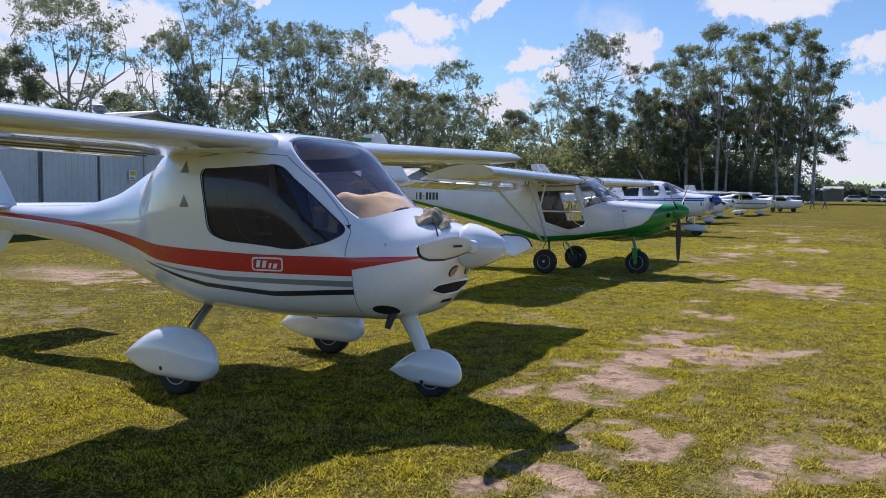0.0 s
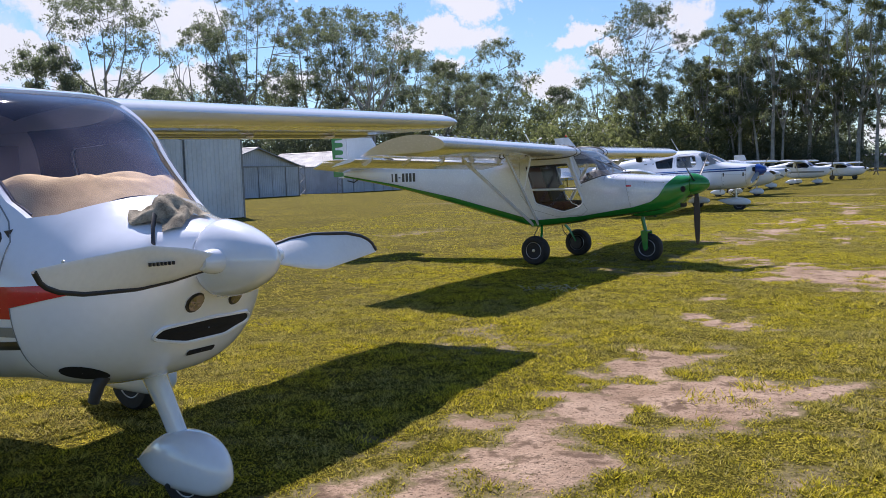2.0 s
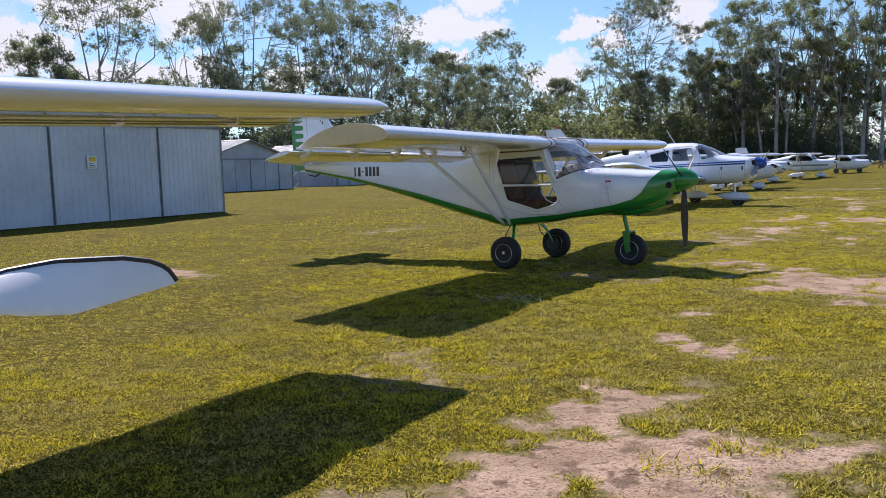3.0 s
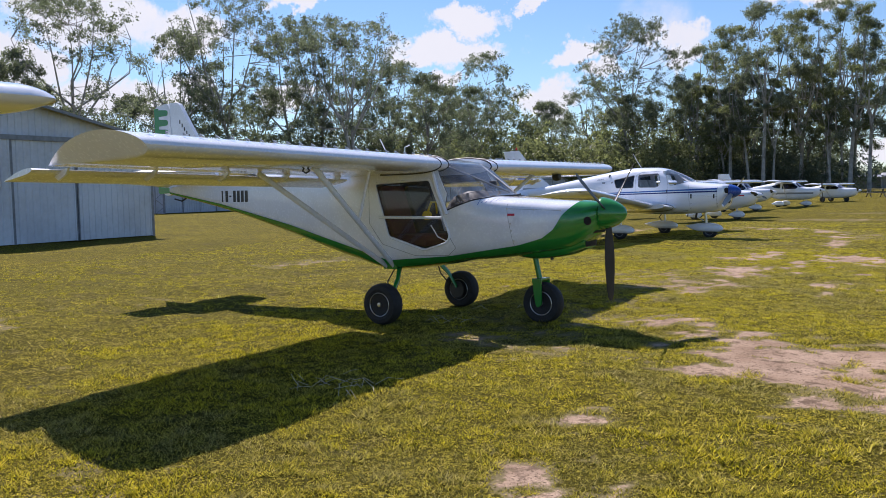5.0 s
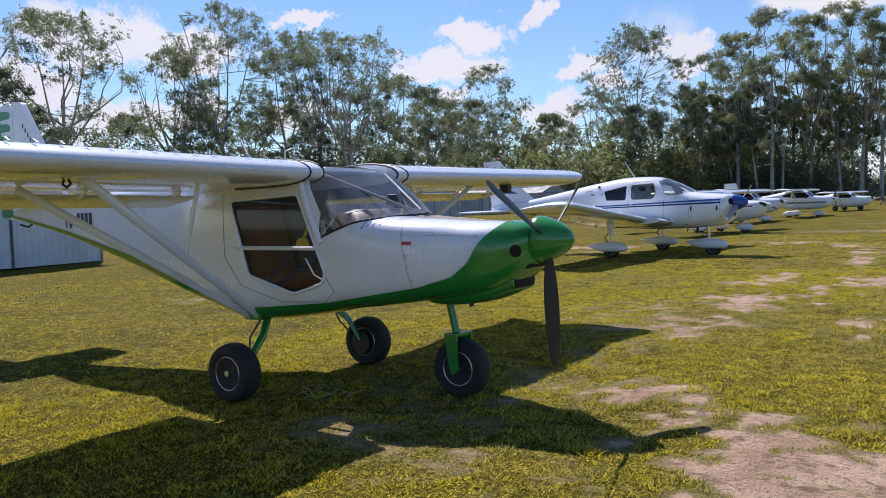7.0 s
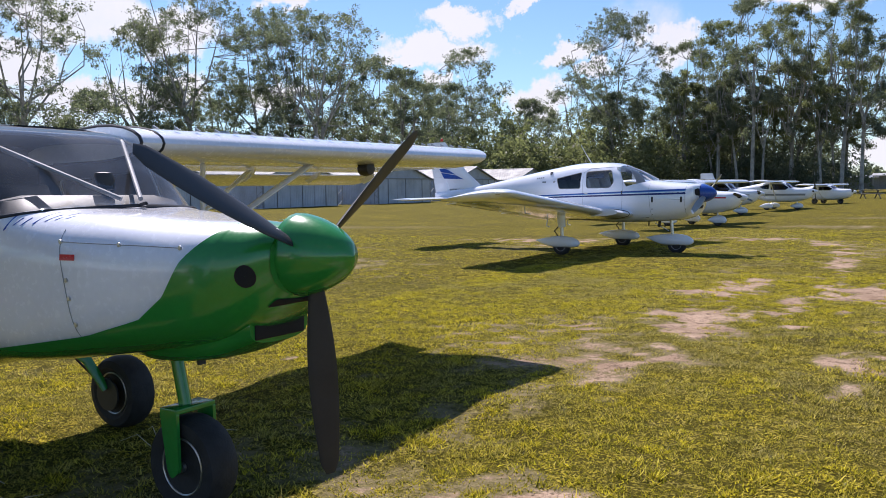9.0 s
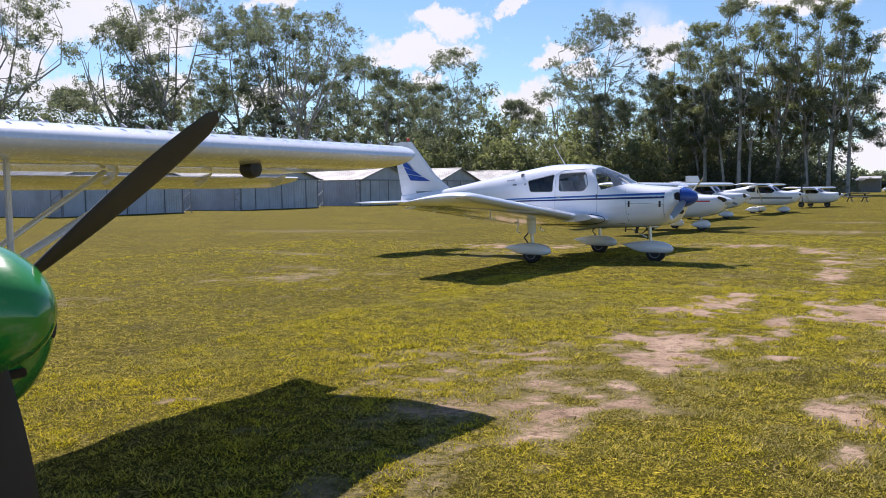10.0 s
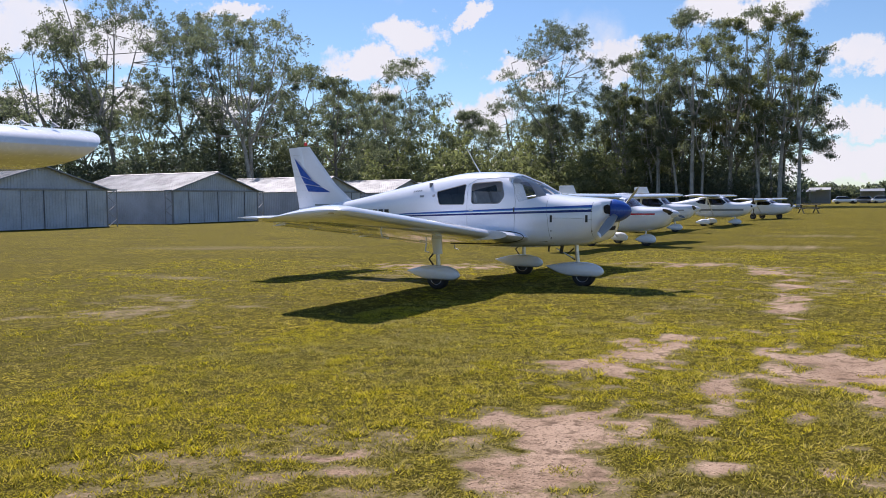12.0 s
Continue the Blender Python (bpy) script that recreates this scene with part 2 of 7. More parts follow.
TURF_GREEN = (0.335, 0.285, 0.032)
TURF_YELLOW = (0.600, 0.475, 0.046)
BLADE_DRY = ((0.11, 0.100, 0.032), (0.60, 0.490, 0.170))
TURF_STRAW = (0.440, 0.350, 0.115)
TURF_DEAD = (0.215, 0.176, 0.085)
SOIL_A = (0.33, 0.226, 0.150)
SOIL_B = (0.51, 0.368, 0.258)

WHITE = material("white_gloss_paint", (0.82, 0.85, 0.92), 0.20, vary=0.03, scale=1.5, fine=30, coat=1.0)
WHITE_OLD = material("white_enamel", (0.80, 0.82, 0.88), 0.26, vary=0.05, scale=2.5, fine=40, coat=0.9)
WHITE_DULL = material("white_scuffed_plastic", (0.72, 0.72, 0.71), 0.45, vary=0.08, scale=5, fine=50)
RED = material("red_paint", (0.56, 0.012, 0.022), 0.25, vary=0.06, scale=3, coat=0.4)
GREY_LINE = material("grey_stripe_paint", (0.22, 0.24, 0.26), 0.3, vary=0.06, coat=0.3)
BLACK_LINE = material("black_stripe_paint", (0.02, 0.02, 0.024), 0.3, vary=0.05, coat=0.3)
GREEN = material("green_gloss_paint", (0.020, 0.225, 0.040), 0.22, vary=0.08, scale=3, coat=0.5)
BLUE = material("blue_gloss_paint", (0.018, 0.075, 0.36), 0.28, vary=0.08, scale=4, coat=0.4)
NAVY = material("navy_gloss_paint", (0.012, 0.022, 0.14), 0.28, vary=0.08, scale=4, coat=0.4)
BLUE_PALE = material("pale_blue_paint", (0.10, 0.30, 0.55), 0.3, vary=0.06, coat=0.3)
RUBBER = material("black_rubber", (0.022, 0.022, 0.024), 0.75, vary=0.2, scale=20, fine=90, bump=0.25)
TRIM = material("black_trim", (0.025, 0.025, 0.028), 0.5, vary=0.1)
# near-black for uncut inlets and holes: their inner shade is painted on flat sheets
DARK = material("opening_shade", (0.010, 0.010, 0.012), 0.85, vary=0.1)
STEEL = material("worn_steel", (0.55, 0.55, 0.54), 0.32, metal=0.9, vary=0.1, scale=12)
ALLOY = material("cast_alloy", (0.34, 0.34, 0.33), 0.45, metal=0.6, vary=0.1, scale=15)
CARBON = material("dark_composite_blade", (0.022, 0.021, 0.024), 0.50, vary=0.15, scale=6)
BLADE_WHITE = material("cream_composite_blade", (0.84, 0.84, 0.85), 0.35, vary=0.05, scale=4)
CLOTH = material("tan_sunshade_cloth", (0.80, 0.63, 0.36), 0.9, vary=0.15, scale=10, fine=200, bump=0.3, spec=0.1)
RAG = material("dirty_rag", (0.33, 0.29, 0.22), 0.95, vary=0.35, scale=18, fine=150, bump=0.5, spec=0.1)
SEAT = material("dark_upholstery", (0.045, 0.045, 0.055), 0.8, vary=0.15, scale=8, fine=120, bump=0.2)
SEAT_RED = material("maroon_upholstery", (0.075, 0.014, 0.020), 0.8, vary=0.15, scale=8, fine=120, bump=0.2)
PANEL_GREY = material("interior_panel", (0.16, 0.16, 0.17), 0.7, vary=0.1, scale=6)
LINING = material("dark_cabin_lining", (0.026, 0.027, 0.036), 0.8, vary=0.15, scale=6)
LINING_PALE = material("grey_cabin_lining", (0.13, 0.14, 0.18), 0.75, vary=0.15, scale=6)
LAMP_GLASS = material("lamp_reflector", (0.20, 0.18, 0.16), 0.15, metal=0.6, vary=0.2, coat=0.8)
SEAT_PALE = material("pale_grey_upholstery", (0.42, 0.42, 0.43), 0.8, vary=0.12, scale=8, fine=120, bump=0.2)
YELLOW = material("yellow_plastic", (0.72, 0.52, 0.03), 0.45, vary=0.08)
LAMP_RED = material("red_lens", (0.55, 0.03, 0.02), 0.2, vary=0.05)
LENS = material("pale_lens", (0.50, 0.46, 0.40), 0.12, vary=0.05, coat=0.6)
GLASS_DARK = glass_material("tinted_canopy", (0.78, 0.78, 0.88), 1.0, (0.38, 0.38, 0.66), 0.13)
GLASS = glass_material("clear_canopy", (0.90, 0.92, 0.94))
GLASS_DUSTY = glass_material("dusty_canopy", (0.95, 0.96, 0.97), 1.0, (0.86, 0.87, 0.90), 0.10)
# navy haze in the colour imitates blue sky mirrored in the door pane
GLASS_DOOR = glass_material("dark_door_pane", (0.34, 0.35, 0.48), 1.0, (0.13, 0.15, 0.34), 0.12)
GLASS_SMOKE = glass_material("smoked_pane", (0.13, 0.15, 0.20))
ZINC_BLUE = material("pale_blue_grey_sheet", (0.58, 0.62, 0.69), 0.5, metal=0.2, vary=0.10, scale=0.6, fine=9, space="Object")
ZINC = material("galvanised_sheet", (0.41, 0.455, 0.54), 0.5, metal=0.25, vary=0.12, scale=0.7, fine=9, space="Object")
ZINC_ROOF = material("sun_bleached_roof_sheet", (0.42, 0.42, 0.41), 0.6, metal=0.1, vary=0.26, scale=0.8, fine=8)
FRAME_STEEL = material("grey_painted_steel", (0.23, 0.25, 0.28), 0.6, vary=0.15)
BARK = material("pale_gum_bark", (0.42, 0.395, 0.36), 0.85, vary=0.3, scale=1.2, fine=9, bump=0.4, spec=0.2)
BARK_DARK = material("dark_bark", (0.22, 0.20, 0.175), 0.9, vary=0.3, scale=1.5, fine=9, bump=0.5, spec=0.2)
LEAF = leaf_material("gum_leaves", (0.112, 0.130, 0.100), (0.245, 0.264, 0.208), None, 0.2, 0.50)
LEAF_OLIVE = leaf_material("olive_leaves", (0.125, 0.140, 0.080), (0.265, 0.275, 0.155), None, 0.2, 0.50)
LEAF_DARK = leaf_material("dark_leaves", (0.100, 0.118, 0.090), (0.215, 0.232, 0.175), None, 0.2, 0.50)
BLADE = leaf_material("grass_blades", (0.062, 0.072, 0.010), (0.860, 0.690, 0.058), BLADE_DRY, 0.10, 0.38)
STRAW = material("dry_straw", (0.62, 0.55, 0.38), 0.8, vary=0.15, scale=20, fine=120, spec=0.2)
TURF = turf_material()

# ---- shaping kit: a geo is (points, faces) ----
def join(*geos):
    vs, fs = [], []
    for v, f in geos:
        o = len(vs)
        vs.extend(v)
        fs.extend([tuple(i + o for i in q) for q in f])
    return vs, fs


def moved(geo, m):
    return [tuple(m @ Vector(v)) for v in geo[0]], geo[1]


def make_mesh(name, geo, mat, angle=40, fix=True):
    if isinstance(geo, bpy.types.Mesh):
        me = geo
    else:
        me = bpy.data.meshes.new(name)
        me.from_pydata(geo[0], [], geo[1])
        if fix:
            bm = bmesh.new()
            bm.from_mesh(me)
            bmesh.ops.recalc_face_normals(bm, faces=bm.faces)
            bm.to_mesh(me)
            bm.free()
    me.materials.clear()
    me.materials.append(mat)
    me.polygons.foreach_set("use_smooth", [angle > 0] * len(me.polygons))
    if angle > 0:
        me.set_sharp_from_angle(angle=radians(angle))
    me.update()
    return me


def part(name, geo, mat, parent=None, label="", angle=40, fix=True):
    ob = new(name, make_mesh(name, geo, mat, angle, fix))
    ob.parent = parent
    if label:
        ob["label"] = label
    return ob


def root(name, m, label, category, group="", kind=""):
    ob = new(name)
    ob.empty_display_size = 0.3
    ob.matrix_world = m
    return tagged(ob, label, category, group, kind)


def loft(rings, caps=True, closed=True):
    n = len(rings[0])
    vs = [tuple(p) for r in rings for p in r]
    fs = []
    for i in range(len(rings) - 1):
        for j in range(n if closed else n - 1):
            k = (j + 1) % n
            fs.append((i * n + j, i * n + k, (i + 1) * n + k, (i + 1) * n + j))
    if caps and closed:
        fs.append(tuple(range(n - 1, -1, -1)))
        fs.append(tuple(range((len(rings) - 1) * n, len(rings) * n)))
    return vs, fs


def frame_of(d):
    d = Vector(d).normalized()
    u = d.orthogonal().normalized()
    return d, u, d.cross(u)


def tube(points, radii, n=10, flat=1.0, up=None):
    """A round bar along points; flat squeezes it across the direction up."""
    pts = [Vector(p) for p in points]
    if isinstance(radii, (int, float)):
        radii = [radii] * len(pts)
    rings, prev = [], None
    for i, p in enumerate(pts):
        d = (pts[min(i + 1, len(pts) - 1)] - pts[max(i - 1, 0)]).normalized()
        if up is not None:
            u = Vector(up) - d * d.dot(Vector(up))
            u.normalize()
        elif prev is None:
            u = d.orthogonal().normalized()
        else:
            u = (prev - d * d.dot(prev)).normalized()
        prev = u
        w = d.cross(u)
        rings.append([p + radii[i] * (u * math.cos(a) * flat + w * math.sin(a)) for a in (2 * math.pi * k / n for k in range(n))])
    return loft(rings)


def lathe(profile, centre, axis=(0, 1, 0), n=28):
    """profile: (radius, height along the axis) rows."""
    d, u, w = frame_of(axis)
    c = Vector(centre)
    rings = [[c + d * h + (u * math.cos(a) + w * math.sin(a)) * r for a in (2 * math.pi * k / n for k in range(n))] for r, h in profile]
    return loft(rings)


def slab(poly, t0, t1, axis="y"):
    """A flat polygon given in the two other axes, from t0 to t1 along axis."""
    def at(p, t):
        return {"y": (p[0], t, p[1]), "x": (t, p[0], p[1]), "z": (p[0], p[1], t)}[axis]
    return loft([[at(p, t0) for p in poly], [at(p, t1) for p in poly]])


def box(x0, x1, y0, y1, z0, z1, bevel=0.0):
    bm = bmesh.new()
    bmesh.ops.create_cube(bm, size=1)
    for v in bm.verts:
        v.co = ((x0 + x1) / 2 + v.co.x * (x1 - x0), (y0 + y1) / 2 + v.co.y * (y1 - y0), (z0 + z1) / 2 + v.co.z * (z1 - z0))
    if bevel:
        bmesh.ops.bevel(bm, geom=bm.edges[:], offset=bevel, segments=2, affect="EDGES", profile=0.5)
    bm.verts.index_update()
    g = [tuple(v.co) for v in bm.verts], [tuple(v.index for v in f.verts) for f in bm.faces]
    bm.free()
    return g


def smooth_rows(xs, rows, x):
    """A gentle curve through rows at xs (descending or ascending), by cubic Hermite with limited slopes."""
    xs, rows = np.asarray(xs, float), np.asarray(rows, float)
    if xs[0] > xs[-1]:
        xs, rows = xs[::-1], rows[::-1]
    h = np.diff(xs)
    s = np.diff(rows) / h
    m = np.zeros_like(rows)
    m[0], m[-1] = s[0], s[-1]
    for i in range(1, len(xs) - 1):
        m[i] = 0 if s[i - 1] * s[i] <= 0 else (h[i - 1] + h[i]) / (h[i - 1] / s[i] + h[i] / s[i - 1])
    x = np.clip(x, xs[0], xs[-1])
    i = np.clip(np.searchsorted(xs, x) - 1, 0, len(xs) - 2)
    t = (x - xs[i]) / h[i]
    return rows[i] * (1 + 2 * t) * (1 - t) ** 2 + m[i] * h[i] * t * (1 - t) ** 2 + rows[i + 1] * t * t * (3 - 2 * t) + m[i + 1] * h[i] * t * t * (t - 1)


class Body:
    """A fuselage: at stations along x its top, bottom, height of greatest width, half width, and squareness."""

    def __init__(self, stations, boxy=None):
        self.st = sorted(stations)
        self.boxy = boxy or (lambda x: 1.0)
        self.xs = [s[0] for s in self.st]

    def at(self, x):
        return [float(smooth_rows(self.xs, [s[k] for s in self.st], x)) for k in range(1, 6)]

    def ring(self, x, n=40, inset=0.0):
        top, bot, mid, half, sq = self.at(x)
        top, bot, half = top - inset, bot + inset, max(half - inset, 0.004)
        out = []
        for k in range(n):
            a = 2 * math.pi * k / n
            c, s = math.cos(a), math.sin(a)
            e = 2 / (sq * self.boxy(x) if s > 0 else sq)
            y = half * math.copysign(abs(c) ** e, c)
            z = mid + (top - mid if s > 0 else mid - bot) * math.copysign(abs(s) ** e, s)
            out.append((x, y, z))
        return out

    def skin(self, x0, x1, nx=60, n=40, inset=0.0, caps=True):
        return loft([self.ring(x0 + (x1 - x0) * i / nx, n, inset) for i in range(nx + 1)], caps)

    def side(self, x, z):
        top, bot, mid, half, sq = self.at(x)
        d = (z - mid) / (top - mid) if z > mid else (mid - z) / (mid - bot)
        sq = sq * self.boxy(x) if z > mid else sq
        return half * max(0.0, 1 - min(1, abs(d)) ** sq) ** (1 / sq)

    def patch(self, x0, x1, low, high, side=-1, off=0.003, nx=40, nz=6, thick=0.0):
        """A thin painted or fitted sheet over one flank, between the curves low(x) and high(x)."""
        rings = []
        for i in range(nx + 1):
            x = x0 + (x1 - x0) * i / nx
            lo, hi = low(x), high(x)
            rings.append([(x, side * (self.side(x, lo + (hi - lo) * j / nz) + off), lo + (hi - lo) * j / nz) for j in range(nz + 1)])
        return loft(rings, caps=False, closed=False)

    def pane(self, poly, x0, x1, inset=0.012, nx=60, n=72, grow=1.05, side=0):
        """The part of the inner skin that lies behind an opening, seen from the side."""
        cx, cz = sum(p[0] for p in poly) / len(poly), sum(p[1] for p in poly) / len(poly)
        big = [(cx + (p[0] - cx) * grow, cz + (p[1] - cz) * grow) for p in poly]
        vs, fs = self.skin(x0, x1, nx, n, inset, caps=False)
        keep = []
        for f in fs:
            c = [sum(vs[i][k] for i in f) / len(f) for k in range(3)]
            if side and c[1] * side < 0:
                continue
            if inside(c[0], c[2], big):
                keep.append(f)
        used = sorted({i for f in keep for i in f})
        ids = {o: i for i, o in enumerate(used)}
        return [vs[i] for i in used], [tuple(ids[i] for i in f) for f in keep]


def inside(x, z, poly):
    hit = False
    for i in range(len(poly)):
        (x1, z1), (x2, z2) = poly[i - 1], poly[i]
        if (z1 > z) != (z2 > z) and x < (x2 - x1) * (z - z1) / (z2 - z1) + x1:
            hit = not hit
    return hit


def rounded(poly, r, n=5):
    """A polygon with its corners rounded off."""
    out = []
    for i in range(len(poly)):
        a, b, c = Vector(poly[i - 1]), Vector(poly[i]), Vector(poly[(i + 1) % len(poly)])
        p = b + (a - b).normalized() * min(r, (a - b).length * 0.45)
        q = b + (c - b).normalized() * min(r, (c - b).length * 0.45)
        for k in range(n + 1):
            t = k / n
            out.append(tuple(p * (1 - t) ** 2 + b * 2 * t * (1 - t) + q * t * t))
    return out


def shell_with_openings(geo, cutters, thick=0.014):
    """A skin of that thickness with openings cut right through it."""
    me = bpy.data.meshes.new("skin")
    me.from_pydata(geo[0], [], geo[1])
    bm = bmesh.new()
    bm.from_mesh(me)
    bmesh.ops.recalc_face_normals(bm, faces=bm.faces)
    bm.to_mesh(me)
    bm.free()
    a = new("skin", me)
    so = a.modifiers.new("thickness", "SOLIDIFY")
    so.thickness, so.offset = thick, -1
    tools = []
    for k, g in enumerate(cutters):
        cm = bpy.data.meshes.new("tool")
        cm.from_pydata(g[0], [], g[1])
        bm = bmesh.new()
        bm.from_mesh(cm)
        bmesh.ops.recalc_face_normals(bm, faces=bm.faces)
        bm.to_mesh(cm)
        bm.free()
        b = new("tool", cm)
        tools.append(b)
        bo = a.modifiers.new("opening", "BOOLEAN")
        bo.operation, bo.solver, bo.object = "DIFFERENCE", "EXACT", b
    done = bpy.data.meshes.new_from_object(a.evaluated_get(bpy.context.evaluated_depsgraph_get()))
    for o in (a, *tools):
        d = o.data
        bpy.data.objects.remove(o)
        bpy.data.meshes.remove(d)
    return done


def foil(chord, thick, n=14, camber=0.03, droop=0.0, inc=0.0):
    """An aerofoil ring in x (leading edge 0, trailing edge -chord) and z."""
    xs = [0.5 * (1 - math.cos(math.pi * i / n)) for i in range(n + 1)]
    def yt(x):
        return 5 * thick * (0.2969 * math.sqrt(x) - 0.126 * x - 0.3516 * x * x + 0.2843 * x ** 3 - 0.1015 * x ** 4)
    def yc(x):
        return camber * 4 * x * (1 - x) - droop * max(0, x - 0.7) - inc * x
    up = [(-x * chord, (yc(x) + yt(x)) * chord) for x in xs]
    lo = [(-x * chord, (yc(x) - yt(x)) * chord) for x in xs[1:-1]]
    return up + lo[::-1]


def wing(stations, n=14, camber=0.03, inc=0.0):
    """stations: (y, leading edge x, z, chord, thickness ratio, droop) rows from tip to tip."""
    return loft([[(xle + px, y, z + pz) for px, pz in foil(ch, th, n, camber, dr, inc)] for y, xle, z, ch, th, dr in stations])


def spat(x0, x1, y, z0, z1, half, nose=0.35, n=20, tail_z=None):
    """A teardrop wheel cover from its tail x0 to its front x1."""
    rings = []
    zc = z0 + (z1 - z0) * 0.45
    for i in range(19):
        t = i / 18
        x = x0 + (x1 - x0) * t
        s = math.sin(math.pi * min(1, t / (2 * (1 - nose)))) if t < 1 - nose else math.cos(math.pi / 2 * ((t - 1 + nose) / nose) ** 1.6)
        s = max(s, 0.015) ** 0.8
        tz = zc if tail_z is None else tail_z + (zc - tail_z) * min(1, t / 0.6)
        rings.append([(x, y + half * s * math.cos(a), tz + ((z1 - tz) if math.sin(a) > 0 else (tz - z0)) * s * math.copysign(abs(math.sin(a)) ** 0.9, math.sin(a))) for a in (2 * math.pi * k / n for k in range(n))])
    return loft(rings)


def wheel_pant(x0, x1, y, z0, z1, half, tail_z, n=24, rows=26):
    """A bulbous wheel cover: blunt round front, straight flank to a sharp tail, the belly cut flat over the tyre."""
    rings = []
    nose_z = z0 + (z1 - z0) * 0.36
    for i in range(rows):
        t = 0.5 - 0.5 * math.cos(math.pi * i / (rows - 1))
        x = x0 + (x1 - x0) * t
        front = max(0.0, (t - 0.60) / 0.40)
        top = tail_z + (z1 - tail_z) * math.sin(math.pi / 2 * t / 0.60) ** 0.95 if t < 0.60 else nose_z + (z1 - nose_z) * math.sqrt(max(0.0, 1 - front ** 2.3))
        low = max(0.0, (t - 0.84) / 0.16)
        bot = tail_z + (z0 - tail_z) * math.sin(math.pi / 2 * min(1, t / 0.50)) if t < 0.84 else nose_z - (nose_z - z0) * math.sqrt(max(0.0, 1 - low ** 2.0))
        w = half * (math.sin(math.pi / 2 * t / 0.62) ** 0.9 if t < 0.62 else math.sqrt(max(0.0, 1 - ((t - 0.62) / 0.382) ** 2.2)))
        w, top = max(w, 0.004), max(top, bot + 0.006)
        mid = bot + (top - bot) * 0.42
        rings.append([(x, y + w * math.copysign(abs(math.cos(a)) ** 0.8, math.cos(a)), mid + ((top - mid) if math.sin(a) > 0 else (mid - bot)) * math.copysign(abs(math.sin(a)) ** (0.9 if math.sin(a) > 0 else 0.55), math.sin(a))) for a in (2 * math.pi * k / n for k in range(n))])
    return loft(rings)


def wheel(parent, x, y, z, r, width, name="wheel", rim=ALLOY, hub_r=0.42, side=-1):
    """A tyre with its rim, hub and bolts."""
    w = width / 2
    tyre = [(r * 0.56, -w * 0.75), (r * 0.72, -w), (r * 0.90, -w * 0.92), (r * 0.975, -w * 0.62), (r, -w * 0.2), (r, w * 0.2), (r * 0.975, w * 0.62), (r * 0.90, w * 0.92), (r * 0.72, w), (r * 0.56, w * 0.75)]
    ty = part(name, lathe(tyre, (x, y, z), n=32), RUBBER, parent, "black rubber tyre on an alloy rim")
    rm = [(r * 0.05, -w * 0.50), (r * hub_r * 0.55, -w * 0.52), (r * hub_r * 0.62, -w * 0.30), (r * hub_r, -w * 0.34), (r * 0.50, -w * 0.62), (r * 0.575, -w * 0.78), (r * 0.575, w * 0.78), (r * 0.50, w * 0.62), (r * hub_r, w * 0.34), (r * hub_r * 0.62, w * 0.30), (r * hub_r * 0.55, w * 0.52), (r * 0.05, w * 0.50)]
    part("rim", lathe(rm, (x, y, z), n=24), rim, ty)
    part("rim_lip", join(*[tube([(x + r * 0.565 * math.cos(a), y + e * w * 0.80, z + r * 0.565 * math.sin(a)) for a in (2 * math.pi * k / 24 for k in range(25))], r * 0.022, 5) for e in (-1, 1)]), STEEL, ty, "bright rim lip")
    part("rim_bolts", join(*[lathe([(0.001, -0.012), (r * 0.045, -0.010), (r * 0.045, 0.010), (0.001, 0.012)], (x + r * 0.30 * math.cos(a), y + e * w * 0.50, z + r * 0.30 * math.sin(a)), n=6) for e in (-1, 1) for a in (2 * math.pi * k / 5 for k in range(5))]), STEEL, ty)
    part("axle_cap", lathe([(0.004, -w * 0.95), (r * 0.10, -w * 0.92), (r * 0.12, -w * 0.5), (r * 0.12, w * 0.5), (r * 0.10, w * 0.92), (0.004, w * 0.95)], (x, y, z), n=12), STEEL, ty)
    return ty


def spinner(x_tip, x_base, z, r, y=0.0, n=28):
    rows = []
    for i in range(13):
        t = i / 12
        rows.append((max(0.003, r * math.sqrt(1 - (1 - t) ** 2) ** 1.0 * (0.80 + 0.20 * t)), -(t * (x_tip - x_base))))
    rows.append((r * 0.96, -(x_tip - x_base) - 0.015))
    return lathe([(q, h) for q, h in rows], (x_tip, y, z), axis=(1, 0, 0), n=n)


def blade(radius, root_r, chord, pitch_root=55, pitch_tip=18, widest=0.45):
    """A propeller blade along +z, turning about x."""
    rings = []
    for i in range(17):
        t = i / 16
        r = root_r + (radius - root_r) * t
        c = chord * (0.42 + 0.58 * math.sin(math.pi * min(1, (t / widest) * 0.5 if t < widest else 0.5 + 0.40 * (t - widest) / (1 - widest))))
        if t > 0.96:
            c *= math.sqrt(max(0.30, 1 - ((t - 0.96) / 0.04) ** 2))
        th = 0.30 - 0.21 * min(1, t * 1.6)
        p = radians(pitch_root + (pitch_tip - pitch_root) * t ** 0.7)
        ring = []
        for k in range(14):
            a = 2 * math.pi * k / 14
            u, v = 0.5 * c * math.cos(a), 0.5 * c * th * math.sin(a)
            ring.append((v * math.cos(p) + u * math.sin(p), u * math.cos(p) - v * math.sin(p), r))
        rings.append(ring)
    return loft(rings)


def turned_blade(angle, x, z, **kw):
    """The blade turned by angle degrees from straight up towards -y, at its hub."""
    return moved(blade(**kw), Matrix.Translation((x, 0, z)) @ Matrix.Rotation(radians(angle), 4, "X"))


